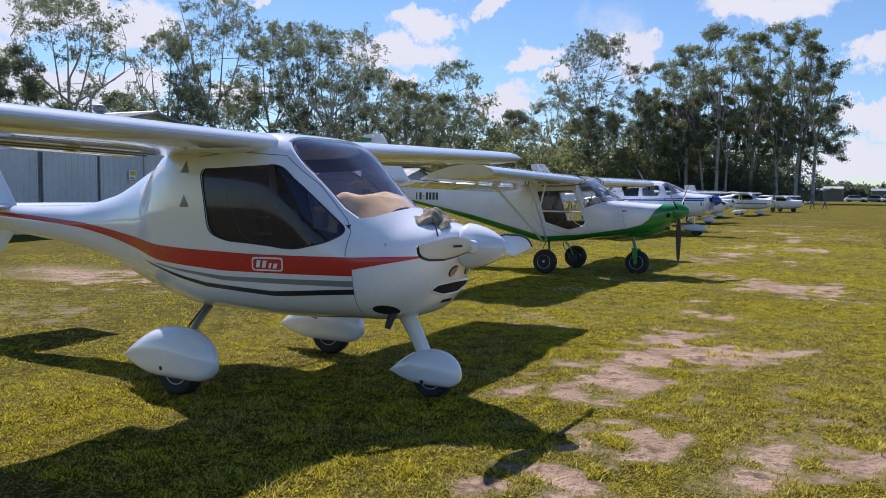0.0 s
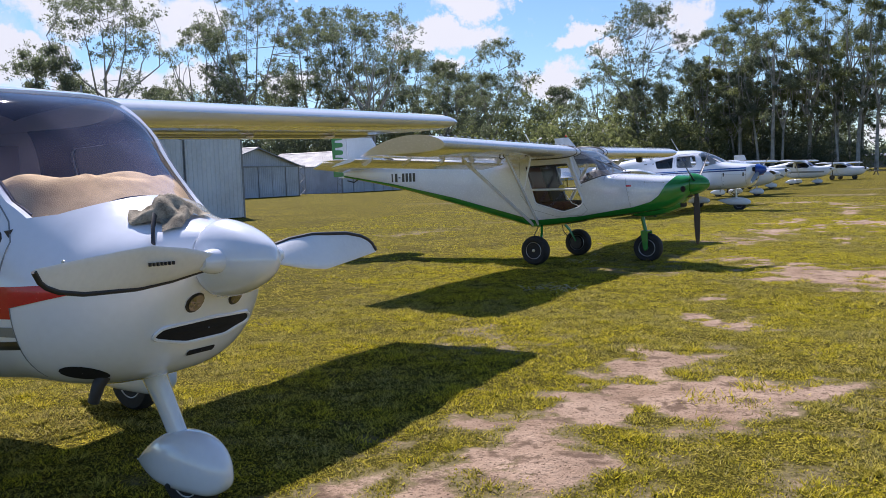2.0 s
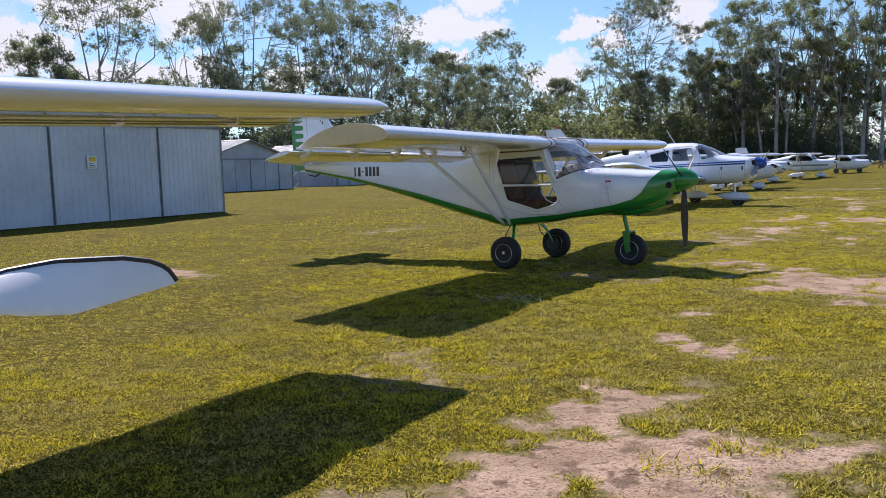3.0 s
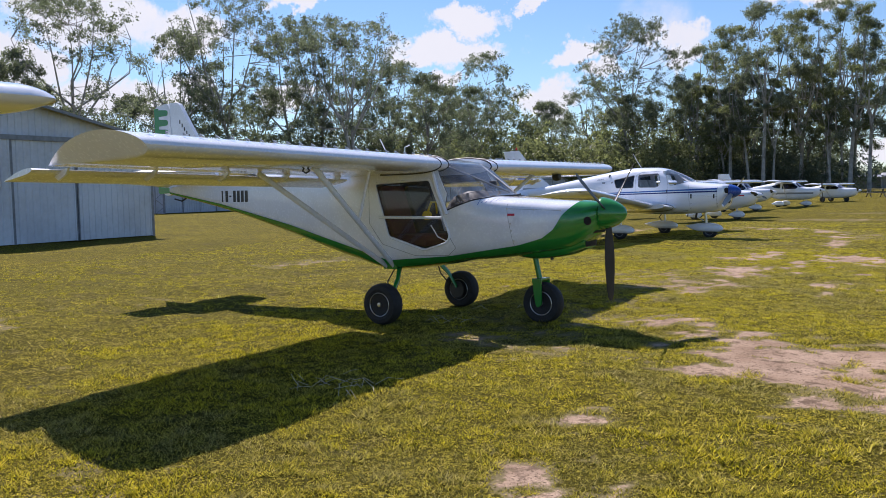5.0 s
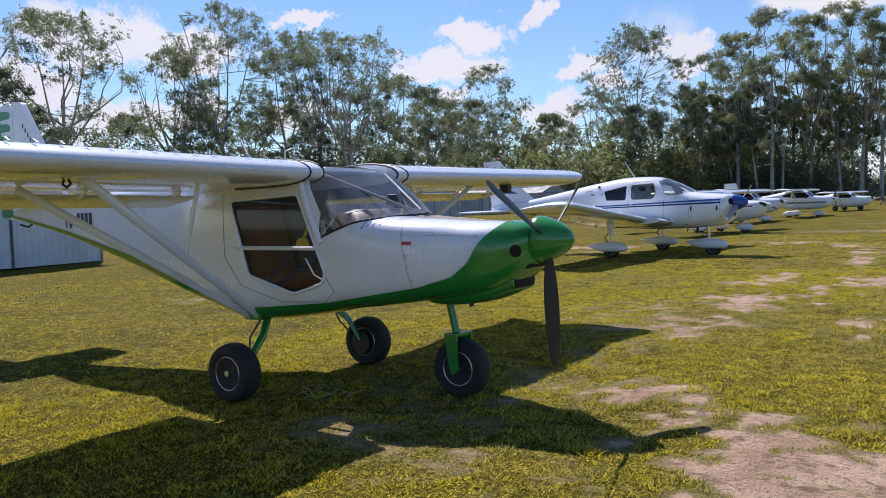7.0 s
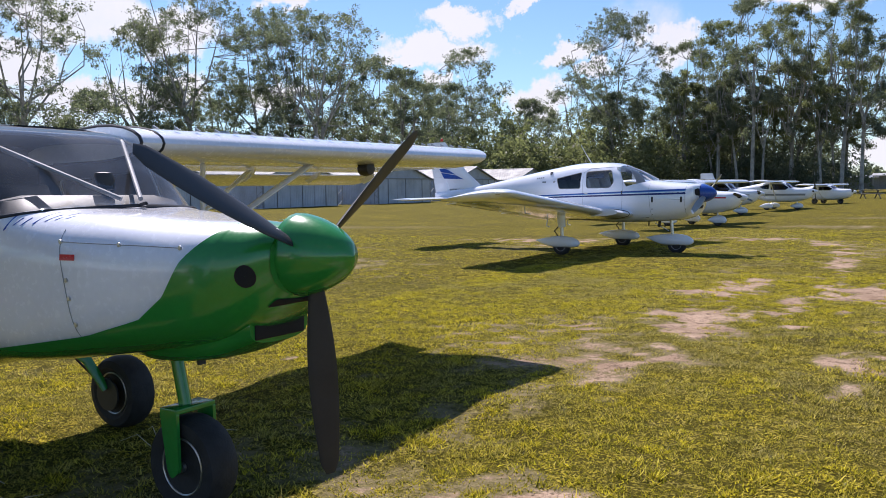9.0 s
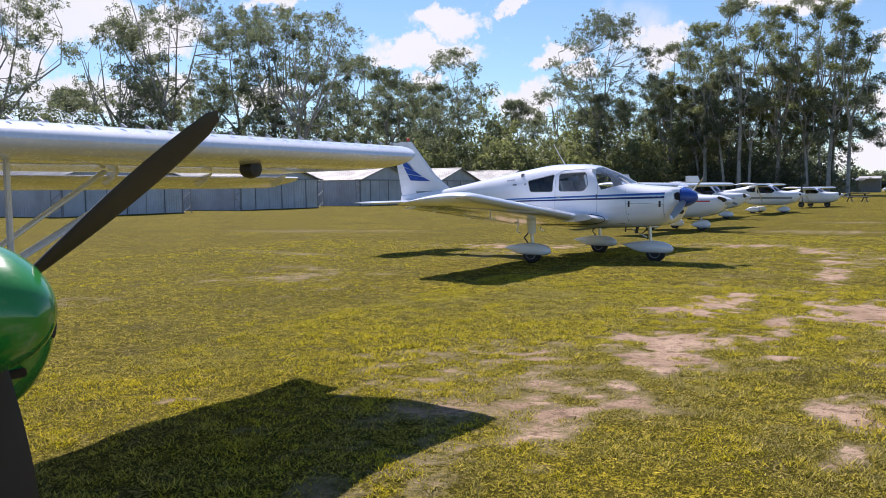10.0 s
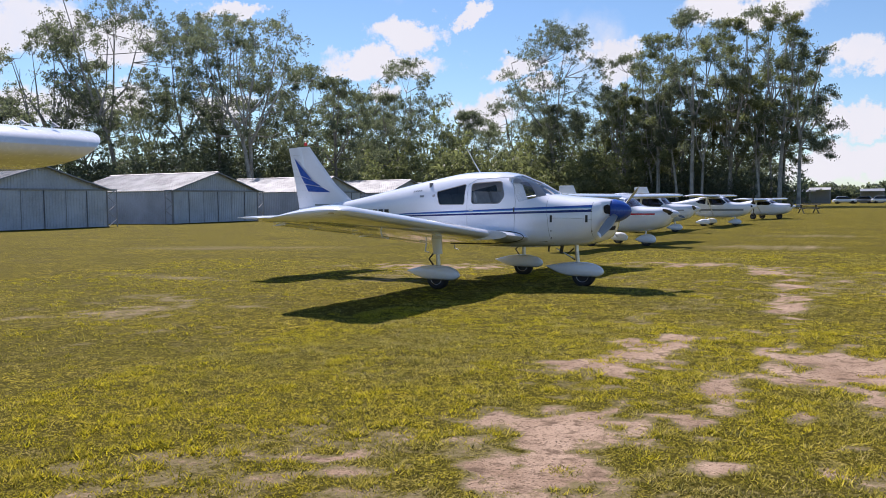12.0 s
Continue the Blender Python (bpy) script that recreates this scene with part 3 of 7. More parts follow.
def seat_geo(x, y, z, width=0.48, back=0.60):
    """A cushion and a leaning backrest."""
    cushion = box(x - 0.44, x, y - width / 2, y + width / 2, z, z + 0.12, 0.03)
    rest = moved(box(-0.10, 0.0, -width / 2, width / 2, 0, back, 0.03), pose(x - 0.40, y, z + 0.08, 0, -18, 0))
    return join(cushion, rest)

# ---- ground ----
def axis_steps(lo, hi, near_lo, near_hi, step, grow=1.18):
    out = list(np.arange(near_lo, near_hi + 1e-6, step))
    d, x = step, near_hi
    while x < hi:
        d *= grow
        x += d
        out.append(min(x, hi))
    d, x = step, near_lo
    while x > lo:
        d *= grow
        x -= d
        out.insert(0, max(x, lo))
    return np.array(out)


# worn places: x, y, half length, half width, turn in degrees, bareness
WORN_FIRST = [(-1.08, 7.81, 0.95, 0.43, 82, 1.0), (-0.85, 9.31, 0.79, 0.27, 94, 0.9), (-0.21, 9.50, 0.66, 0.42, 40, 0.85), (-0.57, 6.26, 0.80, 0.43, 92, 0.95),
              (0.79, 6.88, 0.58, 0.30, 69, 0.9), (-0.94, 8.78, 0.99, 0.24, 74, 1.0), (-1.03, 10.09, 0.36, 0.27, 120, 0.85), (-0.11, 9.77, 0.47, 0.22, 14, 0.85),
              (-0.09, 9.22, 0.35, 0.30, 69, 0.9), (-11.0, 11.05, 1.93, 1.0, 165, 0.75), (-1.23, 13.16, 0.22, 0.18, 83, 0.7), (-0.83, 11.95, 0.43, 0.22, 128, 0.65)]
WORN_SECOND = [(-1.26, 16.04, 0.45, 0.25, 90, 1.0), (-0.14, 15.12, 1.10, 0.75, 110, 1.0), (-0.73, 15.87, 0.52, 0.26, 99, 0.95), (-0.39, 15.02, 0.65, 0.45, 101, 0.95),
               (-1.60, 16.78, 0.41, 0.28, 115, 0.9), (-8.52, 13.47, 0.62, 0.27, 163, 0.75)]
WORN_THIRD = [(-2.00, 21.88, 0.95, 0.22, 91, 1.0), (-2.13, 22.59, 0.60, 0.34, 88, 1.0), (-2.12, 21.45, 0.42, 0.18, 88, 0.95), (-2.36, 24.43, 0.70, 0.32, 70, 0.9),
              (-0.72, 25.20, 1.11, 0.45, 104, 1.0), (-1.35, 23.85, 0.42, 0.16, 100, 0.85), (-0.52, 20.68, 0.40, 0.29, 75, 0.9), (-0.16, 20.30, 0.60, 0.35, 44, 0.75),
              (-2.09, 20.10, 0.31, 0.16, 22, 0.65), (-4.34, 18.92, 0.24, 0.12, 9, 0.65), (-1.39, 22.85, 0.22, 0.11, 100, 0.8), (-2.96, 21.32, 0.27, 0.20, 152, 0.75),
              (-0.86, 23.29, 0.33, 0.11, 99, 0.75), (-1.11, 22.05, 0.20, 0.13, 117, 0.75), (-0.40, 22.41, 0.34, 0.22, 88, 0.8), (-2.29, 25.73, 0.57, 0.26, 17, 0.75)]
WORN_FAR = [(-1.76, 34.03, 0.58, 0.38, 83, 0.75), (-1.23, 29.37, 2.15, 0.20, 93, 0.75), (-18.19, 37.72, 4.0, 1.2, 16, 0.50), (-8.72, 33.07, 2.0, 0.6, 23, 0.58),
            (-3.2, 35.2, 1.6, 0.5, 0, 0.85), (-12.2, 29.4, 1.5, 0.4, 0, 0.55), (-2.6, 42.0, 2.0, 1.0, 0, 0.65), (-2.0, 50.0, 2.0, 1.0, 0, 0.55)]


def value_noise(x, y, cell, seed):
    """Smooth random field between 0 and 1 on a lattice of the given cell."""
    g = np.random.RandomState(seed).uniform(0, 1, (257, 257))
    u, v = x / cell, y / cell
    i, j = np.floor(u).astype(int), np.floor(v).astype(int)
    a, b = u - i, v - j
    a, b = a * a * (3 - 2 * a), b * b * (3 - 2 * b)
    i, j, k, l = i % 257, j % 257, (i + 1) % 257, (j + 1) % 257
    return (g[i, j] * (1 - a) + g[k, j] * a) * (1 - b) + (g[i, l] * (1 - a) + g[k, l] * a) * b


def bareness(x, y):
    s = np.zeros_like(x)
    for group in (WORN_FIRST, WORN_SECOND, WORN_THIRD, WORN_FAR):
        for cx, cy, a, b, turn, k in group:
            c, q = math.cos(radians(turn)), math.sin(radians(turn))
            u, v = ((x - cx) * c + (y - cy) * q) / a, (-(x - cx) * q + (y - cy) * c) / b
            s = np.maximum(s, k * np.clip(1.23 - np.sqrt(u * u + v * v) * 0.62, 0, 0.95))
    ragged = 0.8 * (value_noise(x, y, 0.75, 1) - 0.5) + 1.1 * (value_noise(x, y, 0.30, 2) - 0.5) + 1.2 * (value_noise(x, y, 0.13, 3) - 0.5)
    near = np.clip(np.minimum(np.minimum(x + 11, 5 - x), np.minimum(y - 1, 36 - y)), 0, 1)
    ragged = ragged * (0.15 + 0.85 * near)
    worn = near * np.clip((value_noise(x, y, 2.6, 4) - 0.50) * 1.5, 0, 0.42)
    return np.clip(np.maximum(s, worn) - 0.10 + ragged * np.minimum(1, 0.45 + 1.2 * s), 0, 1)


def swell(x, y):
    """Slight unevenness of the field."""
    return 0.020 * (value_noise(x, y * 1.2, 0.26, 7) - 0.5) + 0.035 * (value_noise(x, y, 0.8, 8) - 0.5) + 0.012 * np.sin(x * 1.3 + 0.7 * np.sin(y * 0.9)) * np.sin(y * 1.1 + 0.4) + 0.006 * np.sin(x * 4.1 + y * 2.3)


STALKS = [(-3.05, 13.05, 16), (-2.75, 13.15, 7), (-3.76, 15.85, 6), (-3.74, 16.8, 3)]


def build_ground():
    xs = axis_steps(-900, 900, -10, 4, 0.085, 1.16)
    ys = axis_steps(-300, 1500, 2, 34, 0.085, 1.16)
    X, Y = np.meshgrid(xs, ys)
    Z = swell(X, Y) * np.exp(-np.maximum(0, np.hypot(X + 3, (Y - 18) * 0.6) - 30) / 20)
    nx, ny = len(xs), len(ys)
    v = np.stack([X, Y, Z], -1).reshape(-1, 3)
    i = (np.arange(ny - 1)[:, None] * nx + np.arange(nx - 1)[None]).reshape(-1)
    f = np.stack([i, i + 1, i + nx + 1, i + nx], -1)
    me = bpy.data.meshes.new("ground")
    me.vertices.add(len(v))
    me.vertices.foreach_set("co", v.reshape(-1))
    me.loops.add(f.size)
    me.loops.foreach_set("vertex_index", f.reshape(-1).astype(np.int32))
    me.polygons.add(len(f))
    me.polygons.foreach_set("loop_start", np.arange(0, f.size, 4, dtype=np.int32))
    me.polygons.foreach_set("use_smooth", np.ones(len(f), bool))
    me.update(calc_edges=True)
    at = me.attributes.new("soil", "FLOAT", "POINT")
    at.data.foreach_set("value", bareness(v[:, 0], v[:, 1]).astype(np.float32))
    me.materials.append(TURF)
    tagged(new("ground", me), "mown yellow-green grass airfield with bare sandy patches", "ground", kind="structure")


def blades_mesh(name, pts, h, w, mat, seed):
    """Upright grass blades, one narrow triangle each, leaning at random."""
    r = np.random.RandomState(seed)
    n = len(pts)
    a = r.uniform(0, 2 * math.pi, n)
    lean = r.uniform(0.4, 2.3, n)
    b = a + r.uniform(-1, 1, n) + 1.57
    hh = h * r.uniform(0.5, 1.25, n) * (0.50 + 2.3 * np.clip(value_noise(pts[:, 0], pts[:, 1], 0.11, 9) - 0.42, 0, 1) * (0.5 + value_noise(pts[:, 0], pts[:, 1], 0.7, 10)))
    ww = w * r.uniform(0.6, 1.3, n)
    dx, dy = np.cos(a) * ww, np.sin(a) * ww
    v = np.empty((n, 3, 3))
    v[:, 0] = pts + np.stack([-dx, -dy, np.full(n, -0.004)], -1)
    v[:, 1] = pts + np.stack([dx, dy, np.full(n, -0.004)], -1)
    v[:, 2] = pts + np.stack([np.cos(b) * lean * hh, np.sin(b) * lean * hh, hh], -1)
    return tri_mesh(name, v.reshape(-1, 3), 3, mat)


def tri_mesh(name, v, k, mat):
    """A mesh of loose faces with k corners each."""
    n = len(v) // k
    me = bpy.data.meshes.new(name)
    me.vertices.add(len(v))
    me.vertices.foreach_set("co", np.ascontiguousarray(v, dtype=np.float32).reshape(-1))
    me.loops.add(len(v))
    me.loops.foreach_set("vertex_index", np.arange(len(v), dtype=np.int32))
    me.polygons.add(n)
    me.polygons.foreach_set("loop_start", np.arange(0, len(v), k, dtype=np.int32))
    me.update(calc_edges=True)
    me.materials.append(mat)
    return me


def build_grass():
    r = np.random.RandomState(11)
    spots = []
    for x0, x1, y0, y1, count in ((-5, 1.8, 4.5, 13, 430000), (-6, 1.2, 13, 27, 500000), (-15, -5, 6, 34, 200000), (-6, 1.2, 27, 40, 110000)):
        p = np.stack([r.uniform(x0, x1, count), r.uniform(y0, y1, count)], -1)
        # blades crowd into tufts
        hub = np.stack([r.uniform(x0, x1, count // 20), r.uniform(y0, y1, count // 20)], -1)
        q = np.where(r.uniform(0, 1, count)[:, None] < 0.80, hub[r.randint(0, len(hub), count)] + r.normal(0, 0.026, (count, 2)), p)
        keep = r.uniform(0, 1, count) > (bareness(q[:, 0], q[:, 1]) - 0.28) * 2.4
        spots.append(q[keep])
    p = np.concatenate(spots)
    pts = np.concatenate([p, swell(p[:, 0], p[:, 1])[:, None]], -1)
    ob = new("grass", blades_mesh("grass", pts, 0.0175, 0.0052, BLADE, 5))
    tagged(ob, "short yellow-green blades of mown grass", "grass", kind="stuff")
    # ragged clumps that the mower left
    c = np.stack([r.uniform(-6, 1.5, 420), r.uniform(5, 30, 420)], -1)
    edge = np.abs(bareness(c[:, 0], c[:, 1]) - 0.5)
    c = c[np.argsort(edge)[:210]]
    c = np.concatenate([c, np.stack([r.normal(0, 0.15, 90), r.normal(0, 0.15, 90)], -1) + c[r.randint(0, len(c), 90)]])
    q = np.repeat(c, 140, 0) + r.normal(0, 0.045, (len(c) * 140, 2)) * np.repeat(r.uniform(0.6, 1.9, (len(c), 2)), 140, 0)
    pts = np.concatenate([q, swell(q[:, 0], q[:, 1])[:, None]], -1)
    tagged(new("grass_clumps", blades_mesh("grass_clumps", pts, 0.028, 0.0045, BLADE, 6)), "ragged taller clumps of green grass by bare soil", "grass", kind="stuff")



def build_stalks():
    """Pale dry stalks lying in the mown grass."""
    r = np.random.RandomState(31)
    geos = []
    for cx, cy, n in STALKS:
        for _ in range(n):
            x, y, a, l = cx + r.normal(0, 0.16), cy + r.normal(0, 0.16), r.uniform(0, 6.28), r.uniform(0.10, 0.26)
            z = float(swell(np.array([x]), np.array([y]))[0])
            mid = (x + 0.5 * l * math.cos(a) + r.normal(0, 0.01), y + 0.5 * l * math.sin(a) + r.normal(0, 0.01), z + r.uniform(0.03, 0.07))
            geos.append(tube([(x, y, z + 0.012), mid, (x + l * math.cos(a), y + l * math.sin(a), z + r.uniform(0.015, 0.06))], [0.0022, 0.0020, 0.0012], 4))
    ob = new("dry_stalks", make_mesh("dry_stalks", join(*geos), STRAW, 40))
    tagged(ob, "pale dry grass stalks lying on the turf", "grass", kind="stuff")


build_ground()
build_grass()
build_stalks()


# ---- trees ----
def leaf_blades(centres, radius, per, size, rng, flat=0.75, droop=0.5):
    """Long hanging leaves scattered round each twig's end."""
    n = len(centres) * per
    c = np.repeat(centres, per, 0)
    rad = np.repeat(radius, per)
    off = rng.normal(0, 0.5, (n, 3)) * rad[:, None] * np.array([1, 1, flat])
    p = c + off
    d = rng.normal(0, 1, (n, 3))
    d[:, 2] -= droop
    d /= np.linalg.norm(d, axis=1)[:, None]
    s = np.cross(d, rng.normal(0, 1, (n, 3)))
    s /= np.linalg.norm(s, axis=1)[:, None] + 1e-6
    ln = size * rng.uniform(0.6, 1.3, n)[:, None]
    wd = ln * 0.24
    v = np.stack([p - d * ln * 0.5 + s * wd, p - d * ln * 0.5 - s * wd, p + d * ln * 0.5], 1)
    return v.reshape(-1, 3)


def gum_tree(x, y, height, width, seed, clumps=34, bark=BARK, leaf=LEAF, base=0.40, lean=0.05, label="", dense=1.0, boles=1, name="gum_tree"):
    """A gum: a pale bole forking into rising limbs, each twig carrying a flat-topped clump of hanging leaves, with sky between."""
    rng = np.random.RandomState(seed)
    t = root(name, Matrix.Translation((x, y, 0)), label, "tree")
    geos = []
    limbs = []
    r0 = 0.09 + height * 0.0085
    for q in range(boles):
        a = rng.uniform(0, 6.28)
        off = Vector((math.cos(a), math.sin(a), 0)) * (0.5 * q)
        top = Vector((rng.normal(0, lean) * height, rng.normal(0, lean) * height, height * rng.uniform(0.40, 0.50))) + off
        pts = [Vector((0, 0, -0.2)) + off, off + Vector((top.x * 0.12, top.y * 0.12, height * 0.15)), off + Vector((top.x * 0.5, top.y * 0.5, height * 0.32)), top]
        geos.append(tube(pts, [r0, r0 * 0.86, r0 * 0.74, r0 * 0.60], 9))
        n = int(rng.randint(4, 7))
        turn = rng.uniform(0, 6.28)
        for k in range(n):
            b = turn + 6.28 * k / n + rng.uniform(-0.4, 0.4)
            reach = width * rng.uniform(0.14, 0.34)
            start = pts[2].lerp(top, rng.uniform(0.1, 1.0))
            end = Vector((top.x + math.cos(b) * reach, top.y + math.sin(b) * reach, height * rng.uniform(0.70, 0.93)))
            m1 = start.lerp(end, 0.35) + Vector((math.cos(b), math.sin(b), 0.2)) * reach * 0.22 + Vector(rng.normal(0, 0.3, 3))
            m2 = start.lerp(end, 0.70) + Vector((math.cos(b), math.sin(b), 0)) * reach * 0.14 + Vector(rng.normal(0, 0.35, 3))
            geos.append(tube([start, m1, m2, end], [r0 * 0.46, r0 * 0.36, r0 * 0.24, r0 * 0.10], 7))
            limbs.append((start, m1, m2, end))
    cs = []
    for k in range(int(clumps * 1.45)):
        a = rng.uniform(0, 6.28)
        h = base + (1 - base) * rng.uniform(0, 1) ** 0.85
        span = math.sin(math.pi * min(1, max(0.12, (h - base) / (1 - base) * 0.80 + 0.18))) ** 0.6
        q = width * 0.5 * span * math.sqrt(rng.uniform(0.10, 1.0))
        c = Vector((math.cos(a) * q, math.sin(a) * q, height * min(h, 0.975)))
        near = min((p for l in limbs for p in l), key=lambda p: (p - c).length + max(0, p.z - c.z) * 2)
        mid = near.lerp(c, 0.55) + Vector((0, 0, -0.08 * (c - near).length)) + Vector(rng.normal(0, 0.2, 3))
        geos.append(tube([near, mid, c], [r0 * 0.17, r0 * 0.11, 0.02], 5))
        cs.append(c)
    part("trunk", join(*geos), bark, t, fix=False)
    centres, rad = [], []
    for c in cs:
        size = width * rng.uniform(0.070, 0.135)
        for k in range(int(14 * dense)):
            d = rng.normal(0, 1, 3)
            d /= np.linalg.norm(d)
            d *= size * rng.uniform(0.15, 1.0)
            centres.append((c.x + d[0], c.y + d[1], min(c.z + d[2] * 0.70, height)))
            rad.append(rng.uniform(0.26, 0.56))
    leaves = leaf_blades(np.array(centres), np.array(rad), 22, 0.27, rng, flat=0.9, droop=0.8)
    ob = new("crown", tri_mesh("crown", leaves, 3, leaf))
    ob.parent = t
    return t


def build_trees():
    pale = "tall gum tree with a pale forked trunk and airy grey-green crown"
    slim = "slender tall gum with a bare pale trunk in a dense stand"
    small = "smaller dark gum tree growing behind the sheds"
    tall = [(-78.5, 88.2, 27.6, 20, 46, 0), (-84.6, 84.0, 22.5, 13, 28, 3), (-78.0, 99.0, 26.0, 16, 34, 2), (-64.3, 94.9, 24.0, 19, 40, 1), (-71.5, 97.6, 25.0, 14, 30, 4),
            (-73.3, 149.0, 27.0, 18, 52, 5), (-45.1, 150.5, 31.0, 20, 54, 6), (-82.8, 67.4, 23.6, 21, 34, 7)]
    for x, y, h, w, c, s in tall:
        gum_tree(x, y, h, w, 40 + s, c, leaf=LEAF if s % 2 else LEAF_DARK, base=0.38, label=pale, boles=1 + s % 2)
    stand = [(-33.5, 149.9, 24.5, 13, 8), (-27.0, 145.4, 26.5, 12, 9), (-21.5, 142.1, 29.0, 13, 10), (-16.8, 146.8, 28.0, 12, 11), (-12.7, 145.2, 29.0, 13, 12),
             (-9.6, 143.6, 28.5, 12, 13), (-7.0, 142.5, 25.0, 11, 14), (-20.4, 155.0, 27.4, 14, 15), (-29.5, 156.6, 26.0, 14, 16), (-10.0, 154.0, 27.0, 14, 17), (-24.5, 150.0, 22.0, 12, 18), (-9.5, 151.0, 22.0, 11, 19)]
    for x, y, h, w, s in stand:
        gum_tree(x, y, h, w, 60 + s, 30, leaf=(LEAF, LEAF_OLIVE)[s % 2], base=0.26, lean=0.02, label=slim)
    rng = np.random.RandomState(77)
    for k in range(16):
        gum_tree(-35 + 1.6 * k + rng.uniform(-0.8, 0.8), 145 + rng.uniform(-2, 9), rng.uniform(15, 22), rng.uniform(5, 8), 300 + k, 14, leaf=(LEAF_OLIVE, LEAF)[k % 2], base=0.50, lean=0.025, label="thin young gum with a bare straight trunk")
    low = [(-69.7, 113.5, 20.5, 14, 20), (-82.1, 143.7, 21.5, 16, 21), (-68.3, 168.3, 17.5, 18, 22), (-55.0, 157.6, 22.0, 15, 23), (-38.7, 157.4, 20.0, 15, 24),
           (-82.0, 59.8, 16.8, 10, 25), (-92.0, 82.3, 14.5, 10, 26), (-93.0, 70.4, 14.5, 10, 27), (-59.0, 105.0, 17.0, 12, 28), (-92.0, 50.0, 18.0, 14, 29),
           (-73.0, 105.0, 18.0, 13, 30), (-83.0, 98.0, 17.0, 12, 31), (-63.0, 125.0, 17.5, 14, 32), (-88.0, 92.0, 16.0, 11, 33), (-72.0, 133.0, 19.0, 14, 34), (-57.0, 142.0, 16.0, 13, 35), (-43.0, 148.0, 17.0, 13, 36), (-47.5, 153.0, 15.0, 12, 37)]
    for x, y, h, w, s in low:
        gum_tree(x, y, h, w, 80 + s, 30, bark=BARK_DARK, leaf=(LEAF_DARK, LEAF)[s % 2], base=0.22, label=small, dense=1.25)


def thicket(name, spots, seed, label, leaf, size, per, category="bushes"):
    """Undergrowth: many leaf clumps heaped unevenly along a belt."""
    rng = np.random.RandomState(seed)
    cs, rs = [], []
    for x, y, h, w in spots:
        n = int(10 + h * w * 0.55)
        a = rng.uniform(0, 6.28, n)
        q = np.sqrt(rng.uniform(0, 1, n)) * w * 0.5
        z = rng.uniform(0.05, 1, n) ** 0.8 * h * (1 - 0.55 * (q / (w * 0.5)) ** 2) * rng.uniform(0.75, 1.1)
        cs.append(np.stack([x + np.cos(a) * q, y + np.sin(a) * q, z], -1))
        rs.append(rng.uniform(0.6, 1.3, n))
    c, r = np.concatenate(cs), np.concatenate(rs)
    leaves = leaf_blades(c, r, per, size, rng, flat=0.8)
    leaves[:, 2] = np.maximum(leaves[:, 2], 0.0)
    tagged(new(name, tri_mesh(name, leaves, 3, leaf)), label, category, kind="stuff")


def build_thickets():
    rng = np.random.RandomState(3)
    def belt(x0, y0, x1, y1, n, lo, hi, wid, depth):
        out = []
        for i in range(n):
            t = (i + rng.uniform(-0.4, 0.4)) / n
            out.append((x0 + (x1 - x0) * t + rng.uniform(-depth, depth), y0 + (y1 - y0) * t + rng.uniform(-depth, depth), rng.uniform(lo, hi), rng.uniform(*wid)))
        return out
    thicket("undergrowth", belt(-92, 48, -66, 112, 46, 8, 13.5, (6, 10), 4), 21, "dark scrubby undergrowth behind the sheds", LEAF_DARK, 0.44, 36)
    thicket("woodland_edge", belt(-66, 112, -30, 158, 36, 7, 13, (6, 10), 5) + belt(-80, 130, -30, 176, 34, 12, 19, (7, 11), 5), 22, "dense olive-green scrub at the edge of the woods", LEAF_OLIVE, 0.6, 22)
    thicket("stand_understorey", belt(-36, 150, -10, 148, 28, 3, 9, (4, 7), 3) + belt(-36, 160, -10, 158, 17, 9, 15, (6, 9), 3), 23, "dark saplings and scrub beneath the gum stand", LEAF, 0.46, 34)
    thicket("far_woods", belt(-130, 430, 160, 450, 90, 6, 10, (10, 16), 8) + belt(-60, 380, 0, 440, 16, 6, 9, (10, 16), 6), 24, "low dark line of woods on the horizon", LEAF_DARK, 1.7, 9, "woods")


build_trees()
build_thickets()

# ---- sheds ----
def ribbed(p0, p1, z0, z1, pitch=0.2, depth=0.02, out=(1, 0, 0), slope=None):
    """Ribbed sheet standing on the line p0 to p1; z1 may be a function of the share along it."""
    p0, p1, o = Vector(p0), Vector(p1), Vector(out)
    length = (p1 - p0).length
    n = max(2, int(length / pitch))
    cuts = []
    for i in range(n):
        for s, d in ((0.0, 0), (0.62, 0), (0.70, 1), (0.92, 1)):
            cuts.append(((i + s) / n, d))
    cuts.append((1.0, 0))
    lo, hi = [], []
    for t, d in cuts:
        q = p0.lerp(p1, t) + o * depth * d
        top = z1(t) if callable(z1) else z1
        lo.append((q.x, q.y, z0))
        hi.append((q.x, q.y, top))
    return loft([lo, hi], caps=False, closed=False)


